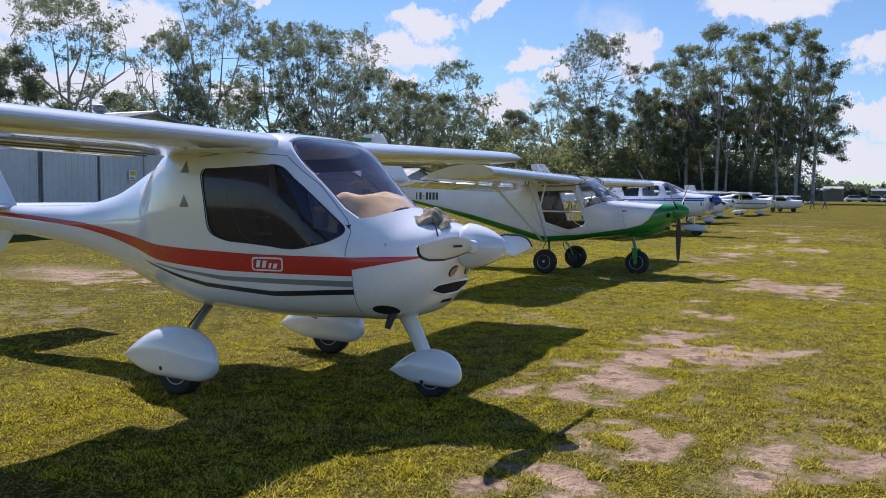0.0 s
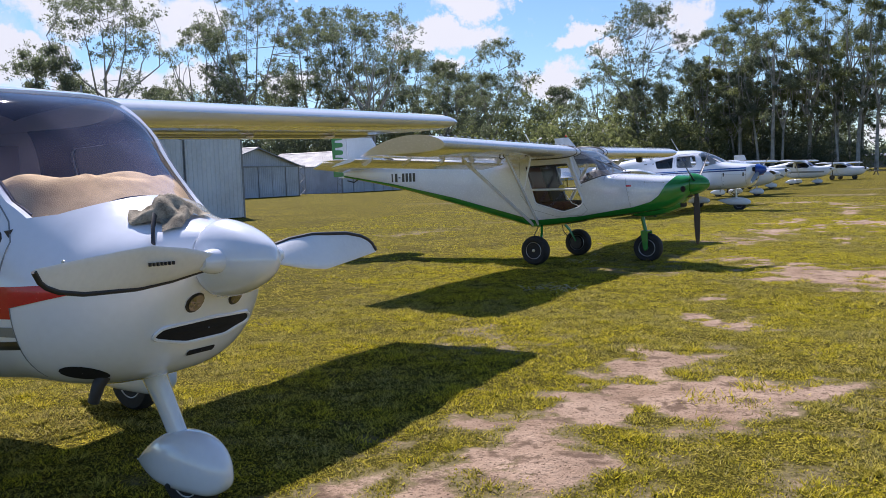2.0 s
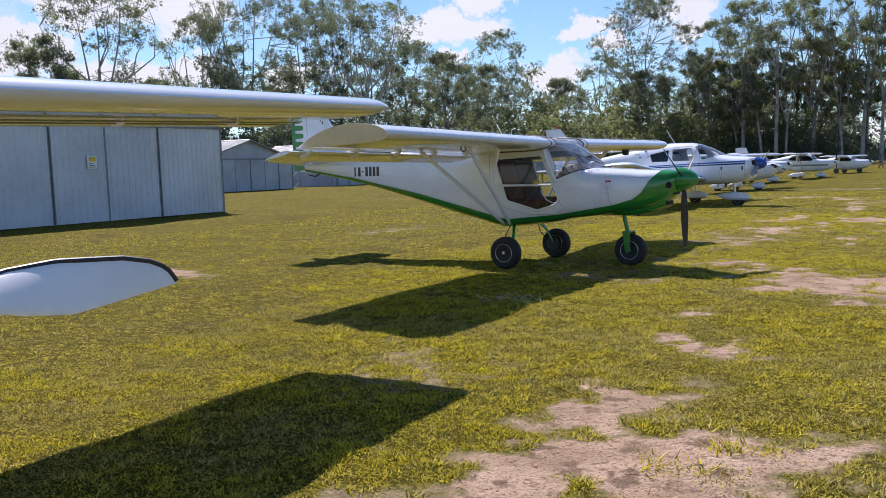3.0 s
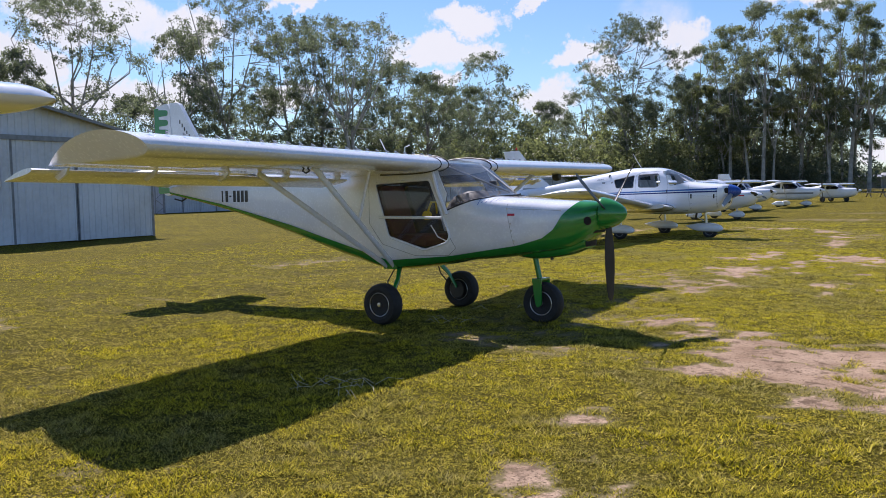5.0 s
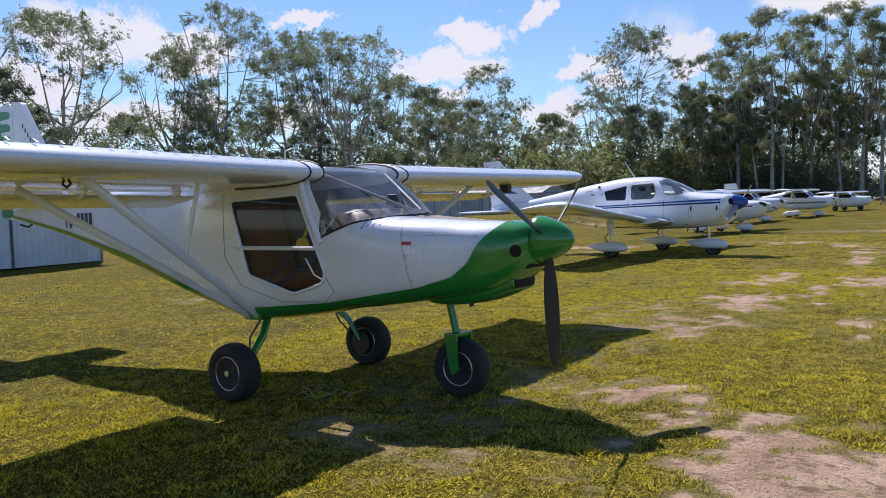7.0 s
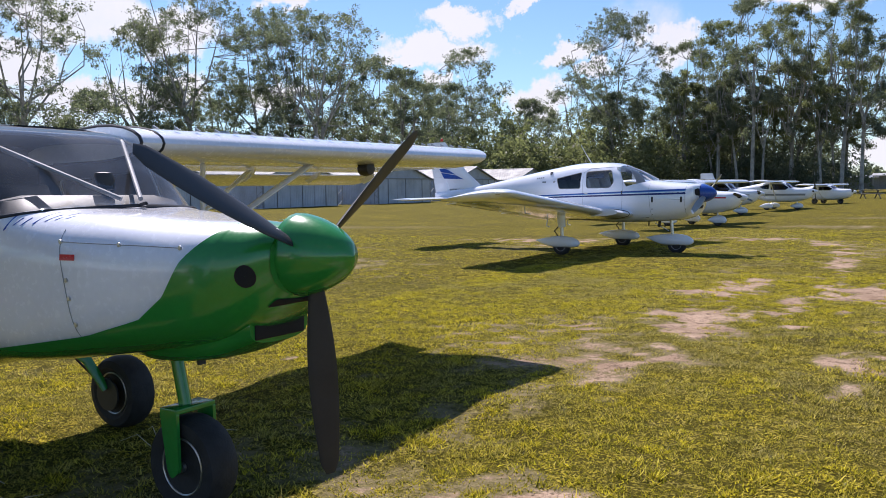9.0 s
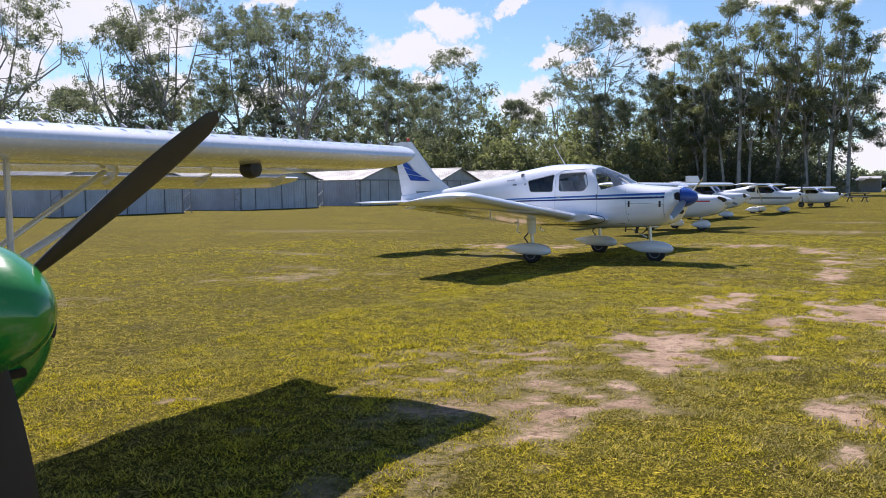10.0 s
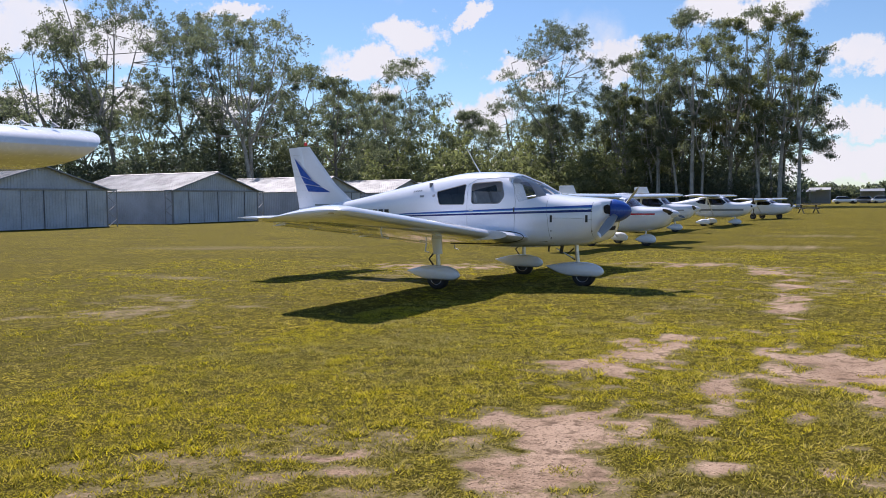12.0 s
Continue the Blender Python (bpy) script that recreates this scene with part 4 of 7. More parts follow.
def roof_sheet(a, b, c, d, pitch=0.25, depth=0.03):
    """Ribbed roofing between the eave a-b and the ridge d-c, ribs running up the slope."""
    a, b, c, d = map(Vector, (a, b, c, d))
    nrm = (b - a).cross(d - a).normalized()
    if nrm.z < 0:
        nrm = -nrm
    n = max(2, int((b - a).length / pitch))
    lo, hi, l2, h2 = [], [], [], []
    for i in range(n):
        for s, k in ((0.0, 0), (0.6, 0), (0.7, 1), (0.9, 1)):
            t = (i + s) / n
            lo.append(a.lerp(b, t) + nrm * depth * k)
            hi.append(d.lerp(c, t) + nrm * depth * k)
    lo.append(b)
    hi.append(c)
    under_lo, under_hi = [p - nrm * 0.02 for p in lo], [p - nrm * 0.02 for p in hi]
    return join(loft([lo, hi], False, False), loft([under_lo, under_hi], False, False))


def lattice_post(name, x, y, h, parent, width=0.75):
    """An outrigger frame that carries the door rail past the wall."""
    g = [tube([(x, y, 0), (x, y, h)], 0.035, 6), tube([(x, y + width, 0), (x, y + width, h)], 0.035, 6)]
    n = 5
    for i in range(n):
        a, b = (y, y + width) if i % 2 == 0 else (y + width, y)
        g.append(tube([(x, a, h * i / n), (x, b, h * (i + 1) / n)], 0.022, 5))
    part(name, join(*g), FRAME_STEEL, parent, "braced steel door-rail frame")


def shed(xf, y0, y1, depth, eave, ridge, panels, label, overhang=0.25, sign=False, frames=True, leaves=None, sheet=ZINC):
    s = root("hangar", Matrix.Translation((xf, (y0 + y1) / 2, 0)), label, "hangar", "row of sheds")
    w = (y1 - y0) / 2
    def gable(t):
        return eave + (ridge - eave) * (1 - abs(2 * t - 1))
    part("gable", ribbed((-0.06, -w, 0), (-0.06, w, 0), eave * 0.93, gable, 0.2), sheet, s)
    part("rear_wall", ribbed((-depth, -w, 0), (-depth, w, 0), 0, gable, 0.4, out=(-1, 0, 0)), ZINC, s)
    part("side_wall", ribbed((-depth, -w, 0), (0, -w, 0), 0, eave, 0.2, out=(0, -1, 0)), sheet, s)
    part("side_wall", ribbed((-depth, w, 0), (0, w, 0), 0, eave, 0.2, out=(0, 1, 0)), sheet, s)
    o = overhang
    drop = (ridge - eave) / w * o
    part("roof", roof_sheet((-depth - o, -w - o, eave - drop + 0.03), (o, -w - o, eave - drop + 0.03), (o, 0, ridge + 0.03), (-depth - o, 0, ridge + 0.03)), ZINC_ROOF, s, "sun-bleached ribbed iron roof slope")
    part("roof", roof_sheet((-depth - o, w + o, eave - drop + 0.03), (o, w + o, eave - drop + 0.03), (o, 0, ridge + 0.03), (-depth - o, 0, ridge + 0.03)), ZINC_ROOF, s, "sun-bleached ribbed iron roof slope")
    part("ridge_cap", loft([[(-depth - o, -0.18, ridge + 0.03), (-depth - o, 0, ridge + 0.09), (-depth - o, 0.18, ridge + 0.03)], [(o, -0.18, ridge + 0.03), (o, 0, ridge + 0.09), (o, 0.18, ridge + 0.03)]], False, False), ZINC_ROOF, s)
    part("barge_board", join(tube([(o, -w - o, eave - drop), (o, 0, ridge)], 0.06, 4), tube([(o, 0, ridge), (o, w + o, eave - drop)], 0.06, 4)), FRAME_STEEL, s)
    part("door_rail", box(-0.05, 0.14, -w - (0.7 if frames else 0), w + (0.7 if frames else 0), eave * 0.955, eave * 1.0), FRAME_STEEL, s)
    for i in range(panels):
        a, b = -w + 2 * w * i / panels + 0.02, -w + 2 * w * (i + 1) / panels - 0.02
        if leaves:
            a, b = leaves[i] - (y0 + y1) / 2 + 0.02, leaves[i + 1] - (y0 + y1) / 2 - 0.02
        dx = 0.05 + 0.03 * (i % 2)
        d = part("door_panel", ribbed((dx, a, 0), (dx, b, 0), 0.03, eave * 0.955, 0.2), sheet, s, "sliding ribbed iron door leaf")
        part("door_edge", box(dx - 0.02, dx + 0.035, a - 0.01, a + 0.02, 0.02, eave * 0.955), FRAME_STEEL, d)
        part("door_edge", box(dx - 0.02, dx + 0.03, b - 0.02, b + 0.01, 0.02, eave * 0.955), FRAME_STEEL, d)
    part("corner_trim", box(-0.05, 0.05, -w - 0.05, -w + 0.05, 0, eave), FRAME_STEEL, s)
    part("corner_trim", box(-0.05, 0.05, w - 0.05, w + 0.05, 0, eave), FRAME_STEEL, s)
    if frames:
        lattice_post("rail_frame", 0.1, w + 0.05, eave, s)
        lattice_post("rail_frame", 0.1, -w - 0.80, eave, s)
    return s


def build_sheds():
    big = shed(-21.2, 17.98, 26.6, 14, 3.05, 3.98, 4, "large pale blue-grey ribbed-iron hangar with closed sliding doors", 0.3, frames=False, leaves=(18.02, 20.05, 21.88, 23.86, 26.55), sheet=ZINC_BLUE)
    part("roof_ventilator", join(lathe([(0.10, -0.02), (0.11, 0.10), (0.20, 0.13), (0.235, 0.22), (0.20, 0.32), (0.08, 0.37), (0.01, 0.38)], (-2.5, 0.0, 4.02), (0, 0, 1), 20)), FRAME_STEEL, big, "weathered round roof ventilator")
    part("vent_pipe", tube([(-2.95, 0.0, 3.95), (-2.95, 0.0, 4.75)], 0.035, 8), FRAME_STEEL, big)
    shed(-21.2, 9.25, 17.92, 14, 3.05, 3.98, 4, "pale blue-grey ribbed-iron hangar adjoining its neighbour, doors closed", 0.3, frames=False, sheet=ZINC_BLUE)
    sign = root("warning_sign", Matrix.Translation((-21.06, 21.35, 1.82)), "small yellow and white warning sign on a hangar door", "sign")
    part("board", box(0.0, 0.02, -0.16, 0.16, -0.19, 0.19, 0.004), WHITE_OLD, sign, "white sign board")
    part("symbol", slab(rounded([(-0.12, 0.02), (0.12, 0.02), (0.12, 0.16), (-0.12, 0.16)], 0.02), 0.02, 0.024, "x"), YELLOW, sign, "yellow symbol field")
    for k in range(3):
        part("line", box(0.02, 0.023, -0.12, 0.12 - 0.05 * k, -0.15 + 0.05 * k, -0.13 + 0.05 * k), BLACK_LINE, sign)
    for i, y0 in enumerate((31.0, 46.3, 61.6, 76.9, 92.2, 107.5)):
        shed(-44 + 0.25 * (i % 2), y0, y0 + 9.2, 11, 2.45, 3.8, 6, "small grey ribbed-iron hangar with closed sliding doors")


build_sheds()


# ---- far side of the field ----
def far_shelter(x, y, w, h, label, roof=ZINC_ROOF):
    s = root("shelter", Matrix.Translation((x, y, 0)), label, "shed")
    part("roof", moved(box(-w / 2, w / 2, -1.8, 1.8, 0, 0.12), pose(0, 0, h, 8, 0, 0)), roof, s, "pale metal roof")
    for px in (-w / 2 + 0.2, w / 2 - 0.2):
        for py in (-1.6, 1.6):
            part("post", tube([(px, py, 0), (px, py, h + (0.22 if py > 0 else -0.22))], 0.06, 6), FRAME_STEEL, s)
    part("rear_wall", box(-w / 2, w / 2, 1.62, 1.70, 0, h * 0.9), FRAME_STEEL, s, "dark rear wall")
    return s


def far_car(x, y, turn, paint, label):
    c = root("car", pose(x, y, 0, 0, 0, turn), label, "car", "cars by the far fence")
    b = Body([(-2.1, 0.85, 0.35, 0.6, 0.72, 4), (-1.9, 0.95, 0.28, 0.6, 0.82, 4), (0.9, 0.95, 0.25, 0.6, 0.85, 4), (1.9, 0.78, 0.28, 0.55, 0.80, 4), (2.1, 0.65, 0.35, 0.5, 0.70, 4)])
    part("body", b.skin(-2.1, 2.1, 24, 20), paint, c)
    cab = Body([(-1.7, 0.98, 0.85, 0.92, 0.70, 4), (-1.3, 1.40, 0.85, 0.95, 0.68, 4), (0.2, 1.45, 0.85, 0.95, 0.68, 4), (1.0, 0.98, 0.85, 0.92, 0.70, 4)])
    part("cabin", cab.skin(-1.7, 1.0, 16, 20), GLASS_SMOKE, c, "dark car glass")
    part("roof", box(-1.25, 0.15, -0.6, 0.6, 1.38, 1.46, 0.03), paint, c)
    for px in (-1.3, 1.3):
        for py in (-0.75, 0.75):
            part("wheel", lathe([(0.05, -0.1), (0.30, -0.1), (0.32, 0), (0.30, 0.1), (0.05, 0.1)], (px, py, 0.32), n=16), RUBBER, c)


far_shelter(-10.5, 208, 7.0, 2.6, "small open shelter with a grey roof beyond the field", FRAME_STEEL)
far_shelter(-6.2, 205, 4.2, 3.0, "small open shelter with a pale sunlit roof beyond the field")
far_shelter(3.5, 206, 4.5, 2.6, "weathered grey shelter beyond the field", FRAME_STEEL)
far_car(-1.5, 196, 12, WHITE, "white parked car beside the far fence")
far_car(1.6, 198, 170, FRAME_STEEL, "grey parked car beside the far fence")
far_car(5.2, 196, 5, WHITE, "white parked car beside the far fence")
far_car(10.5, 199, 175, WHITE, "white parked car beside the far fence")


def picnic_table(x, y):
    t = root("picnic_table", pose(x, y, 0, 0, 0, 20), "weathered dark timber picnic table on the grass", "table")
    part("tabletop", box(-0.9, 0.9, -0.38, 0.38, 0.70, 0.76, 0.01), BARK_DARK, t)
    for s in (-1, 1):
        part("bench", box(-0.9, 0.9, s * 0.72 - 0.13, s * 0.72 + 0.13, 0.42, 0.46, 0.01), BARK_DARK, t)
        part("leg", join(tube([(s * 0.6, -0.75, 0), (s * 0.6, 0.2, 0.7)], 0.05, 6), tube([(s * 0.6, 0.75, 0), (s * 0.6, -0.2, 0.7)], 0.05, 6), tube([(s * 0.6, -0.8, 0.4), (s * 0.6, 0.8, 0.4)], 0.04, 6)), BARK_DARK, t)


picnic_table(-3.7, 93.8)

# ---- aircraft ----
def curve(*pts):
    xs, zs = [p[0] for p in pts], [p[1] for p in pts]
    return lambda x: float(np.interp(x, xs if xs[0] < xs[-1] else xs[::-1], zs if xs[0] < xs[-1] else zs[::-1]))


def under_patch(body, x0, x1, edge, off=0.003, nx=60, n=28):
    """A painted area that wraps under the body, up to the curve edge(x) on both flanks."""
    rings = []
    for i in range(nx + 1):
        x = x0 + (x1 - x0) * i / nx
        top, bot, mid, half, sq = body.at(x)
        z = min(max(edge(x), bot + 0.002), top - 0.0005)
        if z < mid:
            a0 = -math.asin(min(1, ((mid - z) / (mid - bot)) ** (sq / 2)))
        else:
            a0 = math.asin(min(1, ((z - mid) / (top - mid)) ** (sq / 2)))
        ring = []
        for k in range(n + 1):
            a = a0 + (-math.pi - 2 * a0) * k / n
            c, s = math.cos(a), math.sin(a)
            e = 2 / sq
            y = (half + off) * math.copysign(abs(c) ** e, c)
            zz = mid + ((top + off - mid) if s > 0 else (mid - bot + off)) * math.copysign(abs(s) ** e, s)
            ring.append((x, y, zz))
        rings.append(ring)
    return loft(rings, caps=False, closed=False)


def nose_x(body, y, z, x_front, x_back):
    """How far forward the body reaches at y, z."""
    for i in range(120):
        x = x_front + (x_back - x_front) * i / 119
        top, bot, mid, half, sq = body.at(x)
        v = (z - mid) / ((top - mid) if z > mid else (mid - bot))
        if abs(y / half) ** sq + abs(v) ** sq <= 1:
            return x
    return x_back


def nose_patch(body, outline, x_front, x_back, off=0.004, rings=5):
    """A fitted sheet on the nose, its outline given in y and z."""
    cy, cz = sum(p[0] for p in outline) / len(outline), sum(p[1] for p in outline) / len(outline)
    out = []
    for k in range(rings + 1):
        s = max(0.02, k / rings)
        ring = []
        for y, z in outline:
            yy, zz = cy + (y - cy) * s, cz + (z - cz) * s
            ring.append((nose_x(body, yy, zz, x_front, x_back) + off, yy, zz))
        out.append(ring)
    return loft(out, caps=False)


def seam(body, pts, side=-1, r=0.004, steps=6):
    """A dark joint line that follows the flank through points in x and z."""
    line = []
    for (xa, za), (xb, zb) in zip(pts, pts[1:]):
        for k in range(steps):
            t = k / steps
            x, z = xa + (xb - xa) * t, za + (zb - za) * t
            line.append((x, side * (body.side(x, z) + 0.001), z))
    x, z = pts[-1]
    line.append((x, side * (body.side(x, z) + 0.001), z))
    return tube(line, r, 6)


def sheet_on(body, poly, side=-1, off=0.004):
    """A thin flat-cut sheet laid on the flank, outline in x and z."""
    cx, cz = sum(p[0] for p in poly) / len(poly), sum(p[1] for p in poly) / len(poly)
    rings = []
    for s in (0.02, 0.35, 0.7, 1.0):
        rings.append([(cx + (x - cx) * s, side * (body.side(cx + (x - cx) * s, cz + (z - cz) * s) + off), cz + (z - cz) * s) for x, z in poly])
    return loft(rings, caps=False)


def rect(x0, x1, z0, z1, lean=0.0):
    return [(x0, z0), (x1, z0), (x1 + lean, z1), (x0 + lean, z1)]


def disc(y, z, r, n=20):
    return [(y + r * math.cos(2 * math.pi * k / n), z + r * math.sin(2 * math.pi * k / n)) for k in range(n)]


def paddle_outline(t):
    """Leading and trailing half chords of the broad blade, by the share of its length."""
    lead = float(np.interp(t, (0, 0.08, 0.25, 0.45, 0.75, 0.88, 0.96, 1.0), (0.045, 0.055, 0.085, 0.100, 0.088, 0.066, 0.035, -0.020)))
    trail = float(np.interp(t, (0, 0.08, 0.25, 0.45, 0.75, 1.0), (0.045, 0.055, 0.085, 0.100, 0.062, 0.030)))
    return lead * 0.84, trail * 0.84


def paddle_blade(angle, x, z, radius, root_r, pitch_root, pitch_tip, edge=False):
    """A broad composite blade with a swept tip, or only the guard along its leading edge."""
    rings, line = [], []
    for i in range(33):
        t = i / 32
        q = root_r + (radius - root_r) * t
        lead, trail = paddle_outline(t)
        p = radians(pitch_root + (pitch_tip - pitch_root) * t ** 0.7)
        c, mid = 0.5 * (lead + trail), 0.5 * (trail - lead)
        th = 0.34 - 0.25 * min(1, t * 1.8)
        ring = []
        for k in range(18):
            a = 2 * math.pi * k / 18
            u, v = mid + c * math.cos(a), c * th * math.sin(a)
            ring.append((v * math.cos(p) + u * math.sin(p), u * math.cos(p) - v * math.sin(p), q))
        rings.append(ring)
        if 2 <= i:
            line.append((-lead * math.sin(p), -lead * math.cos(p), q))
    geo = tube(line, [0.009] * len(line), 8) if edge else loft(rings)
    return moved(geo, Matrix.Translation((x, 0, z)) @ Matrix.Rotation(radians(angle), 4, "X"))


def slant_tip(geo, from_y, slope):
    """Cuts the wing's end off square, leaning out towards the upper skin."""
    verts, faces = geo
    top = max(v[2] for v in verts)
    return [(v[0], v[1] - math.copysign((top - v[2]) * slope, v[1]) if abs(v[1]) > from_y else v[1], v[2]) for v in verts], faces


def half_wing(side, y0, y1, xle, z0, z1, chord0, chord1, thick, sweep=0.0, tip=0.10, camber=0.03, n=14, droop=0.0, up=0.0, inc=0.0):
    """One wing half with a rounded tip cap, from the root y0 to y1."""
    rows = []
    for t in (0, 0.25, 0.5, 0.75, 1.0):
        y = y0 + (y1 - tip - y0) * t
        rows.append((side * y, xle + sweep * t, z0 + (z1 - z0) * t, chord0 + (chord1 - chord0) * t, thick, droop))
    for s in (0.35, 0.65, 0.85, 0.96, 1.0):
        k = math.sqrt(max(0.0, 1 - s * s))
        ch = chord1 * (0.80 + 0.20 * k)
        rows.append((side * (y1 - tip + tip * s), xle + sweep - chord1 * 0.08 * (1 - k), z1 + up * s, ch, thick * max(0.12, k), droop))
    return wing(rows, n, camber, inc)


def build_composite():
    """The white composite high-wing machine with the red band."""
    r = root("light_aircraft", pose(-1.343, 6.81, 0, 0, 0, -2), "white composite high-wing light aircraft with a red band, parked on grass", "aircraft", "parked aircraft")
    body = Body([(-0.29, 1.190, 0.965, 1.06, 0.155, 2.3), (-0.345, 1.203, 0.885, 1.035, 0.25, 2.35), (-0.41, 1.222, 0.745, 1.01, 0.325, 2.4), (-0.45, 1.232, 0.68, 1.00, 0.355, 2.4), (-0.65, 1.300, 0.565, 0.97, 0.47, 2.5),
                 (-0.85, 1.40, 0.53, 0.96, 0.55, 2.6), (-1.05, 1.560, 0.525, 0.98, 0.58, 2.7), (-1.32, 1.760, 0.515, 1.0, 0.61, 3.0), (-1.7, 1.84, 0.505, 1.02, 0.62, 3.2),
                 (-2.3, 1.82, 0.505, 1.02, 0.60, 3.0), (-2.75, 1.765, 0.54, 1.05, 0.50, 2.6), (-3.13, 1.62, 0.60, 1.08, 0.36, 2.2), (-3.76, 1.36, 0.80, 1.10, 0.20, 2.1),
                 (-4.3, 1.265, 0.90, 1.09, 0.15, 2.0), (-5.0, 1.25, 0.97, 1.12, 0.12, 2.0), (-5.95, 1.26, 1.03, 1.15, 0.05, 2.0)],
                lambda x: float(np.interp(x, (-3.0, -2.5, -1.55, -1.2, -0.95, -0.65, -0.42, -0.3), (1.0, 1.7, 1.7, 0.95, 0.78, 0.68, 0.85, 1.0))))
    door = rounded([(-2.15, 1.57), (-1.42, 1.60), (-0.90, 1.16), (-1.02, 1.09), (-1.28, 1.03), (-1.90, 1.07), (-2.06, 1.12)], 0.07)
    screen = [(-0.64, 1.340), (-0.80, 1.255), (-0.88, 1.245), (-0.98, 1.31), (-1.46, 1.765), (-1.50, 1.95), (-0.4, 1.95), (-0.4, 1.40)]
    skin = shell_with_openings(body.skin(-0.29, -5.95, 110, 56), [slab(door, -1, 1), slab(screen, -1, 1)])
    b = part("fuselage", skin, WHITE, r, "glossy white moulded fuselage", 32)
    for s in (-1, 1):
        part("door_window", body.pane(door, -0.7, -2.4, side=s, grow=1.06), GLASS_DOOR, b, "dark tinted door window").visible_shadow = False
        part("window_frame", tube([(x, s * (body.side(x, z) - 0.001), z) for x, z in door + door[:1]], 0.004, 6), TRIM, b)
        red1 = body.patch(-0.845, -5.5, curve((-5.5, 1.155), (-4.85, 1.13), (-4.05, 1.08), (-3.33, 0.98), (-2.69, 0.885), (-1.92, 0.855), (-0.83, 0.872)), curve((-5.5, 1.19), (-4.85, 1.17), (-4.05, 1.125), (-3.33, 1.055), (-2.68, 1.0), (-1.65, 0.985), (-0.83, 0.995)), s, 0.003, 70, 8)
        part("red_band", red1, RED, b, "red painted band")
        red2 = body.patch(-0.40, -0.845, curve((-0.40, 1.008), (-0.845, 0.915)), curve((-0.40, 1.012), (-0.845, 0.995)), s, 0.0035, 30, 6)
        part("red_band", red2, RED, b, "red painted band tapering on the cowling")
        part("grey_line", body.patch(-0.845, -2.75, curve((-2.75, 0.855), (-1.92, 0.785), (-0.84, 0.80)), curve((-2.75, 0.86), (-1.92, 0.815), (-0.84, 0.84)), s, 0.003, 40, 3), GREY_LINE, b, "grey painted line")
        part("black_line", body.patch(-0.845, -2.95, curve((-2.95, 0.862), (-2.11, 0.725), (-1.47, 0.70), (-0.84, 0.75)), curve((-2.95, 0.868), (-2.11, 0.755), (-1.47, 0.735), (-0.84, 0.785)), s, 0.003, 40, 3), BLACK_LINE, b, "black painted line")
        part("cowl_joint", seam(body, [(-0.845, 0.99), (-0.845, 0.80), (-0.86, 0.62)], s, 0.002), GREY_LINE, b)
        part("cowl_joint", seam(body, [(-0.845, 0.915), (-0.62, 0.965), (-0.42, 1.005), (-0.33, 1.02)], s, 0.0015), GREY_LINE, b)
        part("door_joint", seam(body, [(-1.40, 1.66), (-1.15, 1.46), (-0.93, 1.235), (-0.885, 1.16), (-0.895, 1.0)], s, 0.003), GREY_LINE, b)
        part("door_joint", seam(body, [(-1.40, 1.66), (-1.80, 1.69), (-2.18, 1.66)], s, 0.003), GREY_LINE, b)
        badge = rounded([(-1.635, 0.872), (-1.365, 0.878), (-1.365, 0.972), (-1.635, 0.966)], 0.025)
        inner = rounded([(-1.622, 0.883), (-1.378, 0.889), (-1.378, 0.961), (-1.622, 0.955)], 0.02)
        part("badge", sheet_on(body, badge, s, 0.0050), WHITE_OLD, b, "white outlined red badge")
        part("badge_field", sheet_on(body, inner, s, 0.0062), RED, b)
        for k, (a, w, h) in enumerate(((-1.598, 0.045, 0.050), (-1.545, 0.045, 0.050), (-1.490, 0.030, 0.034), (-1.452, 0.045, 0.034))):
            part("badge_mark", sheet_on(body, rect(a, a + w * 0.72, 0.896, 0.896 + h, 0.012), s, 0.0075), WHITE_OLD, b)
        for z in (1.34, 1.59):
            part("warning_mark", sheet_on(body, [(-2.36, z - 0.045), (-2.26, z - 0.045), (-2.31, z + 0.045)], s, 0.003), GREY_LINE, b, "small grey triangular sticker")
        part("latch", lathe([(0.002, -0.004), (0.010, -0.003), (0.010, 0.003), (0.002, 0.004)], (-0.66, s * (body.side(-0.66, 1.08) + 0.002), 1.08), n=10), STEEL, b)
    part("windscreen", body.pane(screen, -0.5, -1.7, grow=1.03, nx=80, n=80), GLASS_DARK, b, "dark tinted wrap-round windscreen").visible_shadow = False
    # the cabin
    lining = shell_with_openings(body.skin(-0.90, -2.42, 44, 56, 0.022, False), [slab(door, -1, 1), slab(screen, -1, 1)], 0.006)
    part("cabin_lining", lining, LINING, r, "dark cabin lining", 32)
    for s in (-1, 1):
        part("seat", seat_geo(-1.62, s * 0.27, 0.80, 0.46, 0.55), SEAT, r, "dark upholstered seat")
        part("seat_belt", tube([(-2.08, s * 0.27 - 0.12, 1.36), (-1.98, s * 0.27 - 0.10, 1.10), (-1.80, s * 0.27, 0.94)], 0.018, 6, 0.3), PANEL_GREY, r)
    part("instrument_panel", loft([[(-1.0, y, z) for y, z in ((-0.50, 1.0), (0.50, 1.0), (0.50, 1.20), (0.25, 1.27), (-0.25, 1.27), (-0.50, 1.20))], [(-0.90, y, z) for y, z in ((-0.50, 1.0), (0.50, 1.0), (0.50, 1.20), (0.25, 1.29), (-0.25, 1.29), (-0.50, 1.20))]]), TRIM, r)
    part("cabin_floor", box(-2.3, -1.0, -0.42, 0.42, 0.64, 0.66), PANEL_GREY, r)
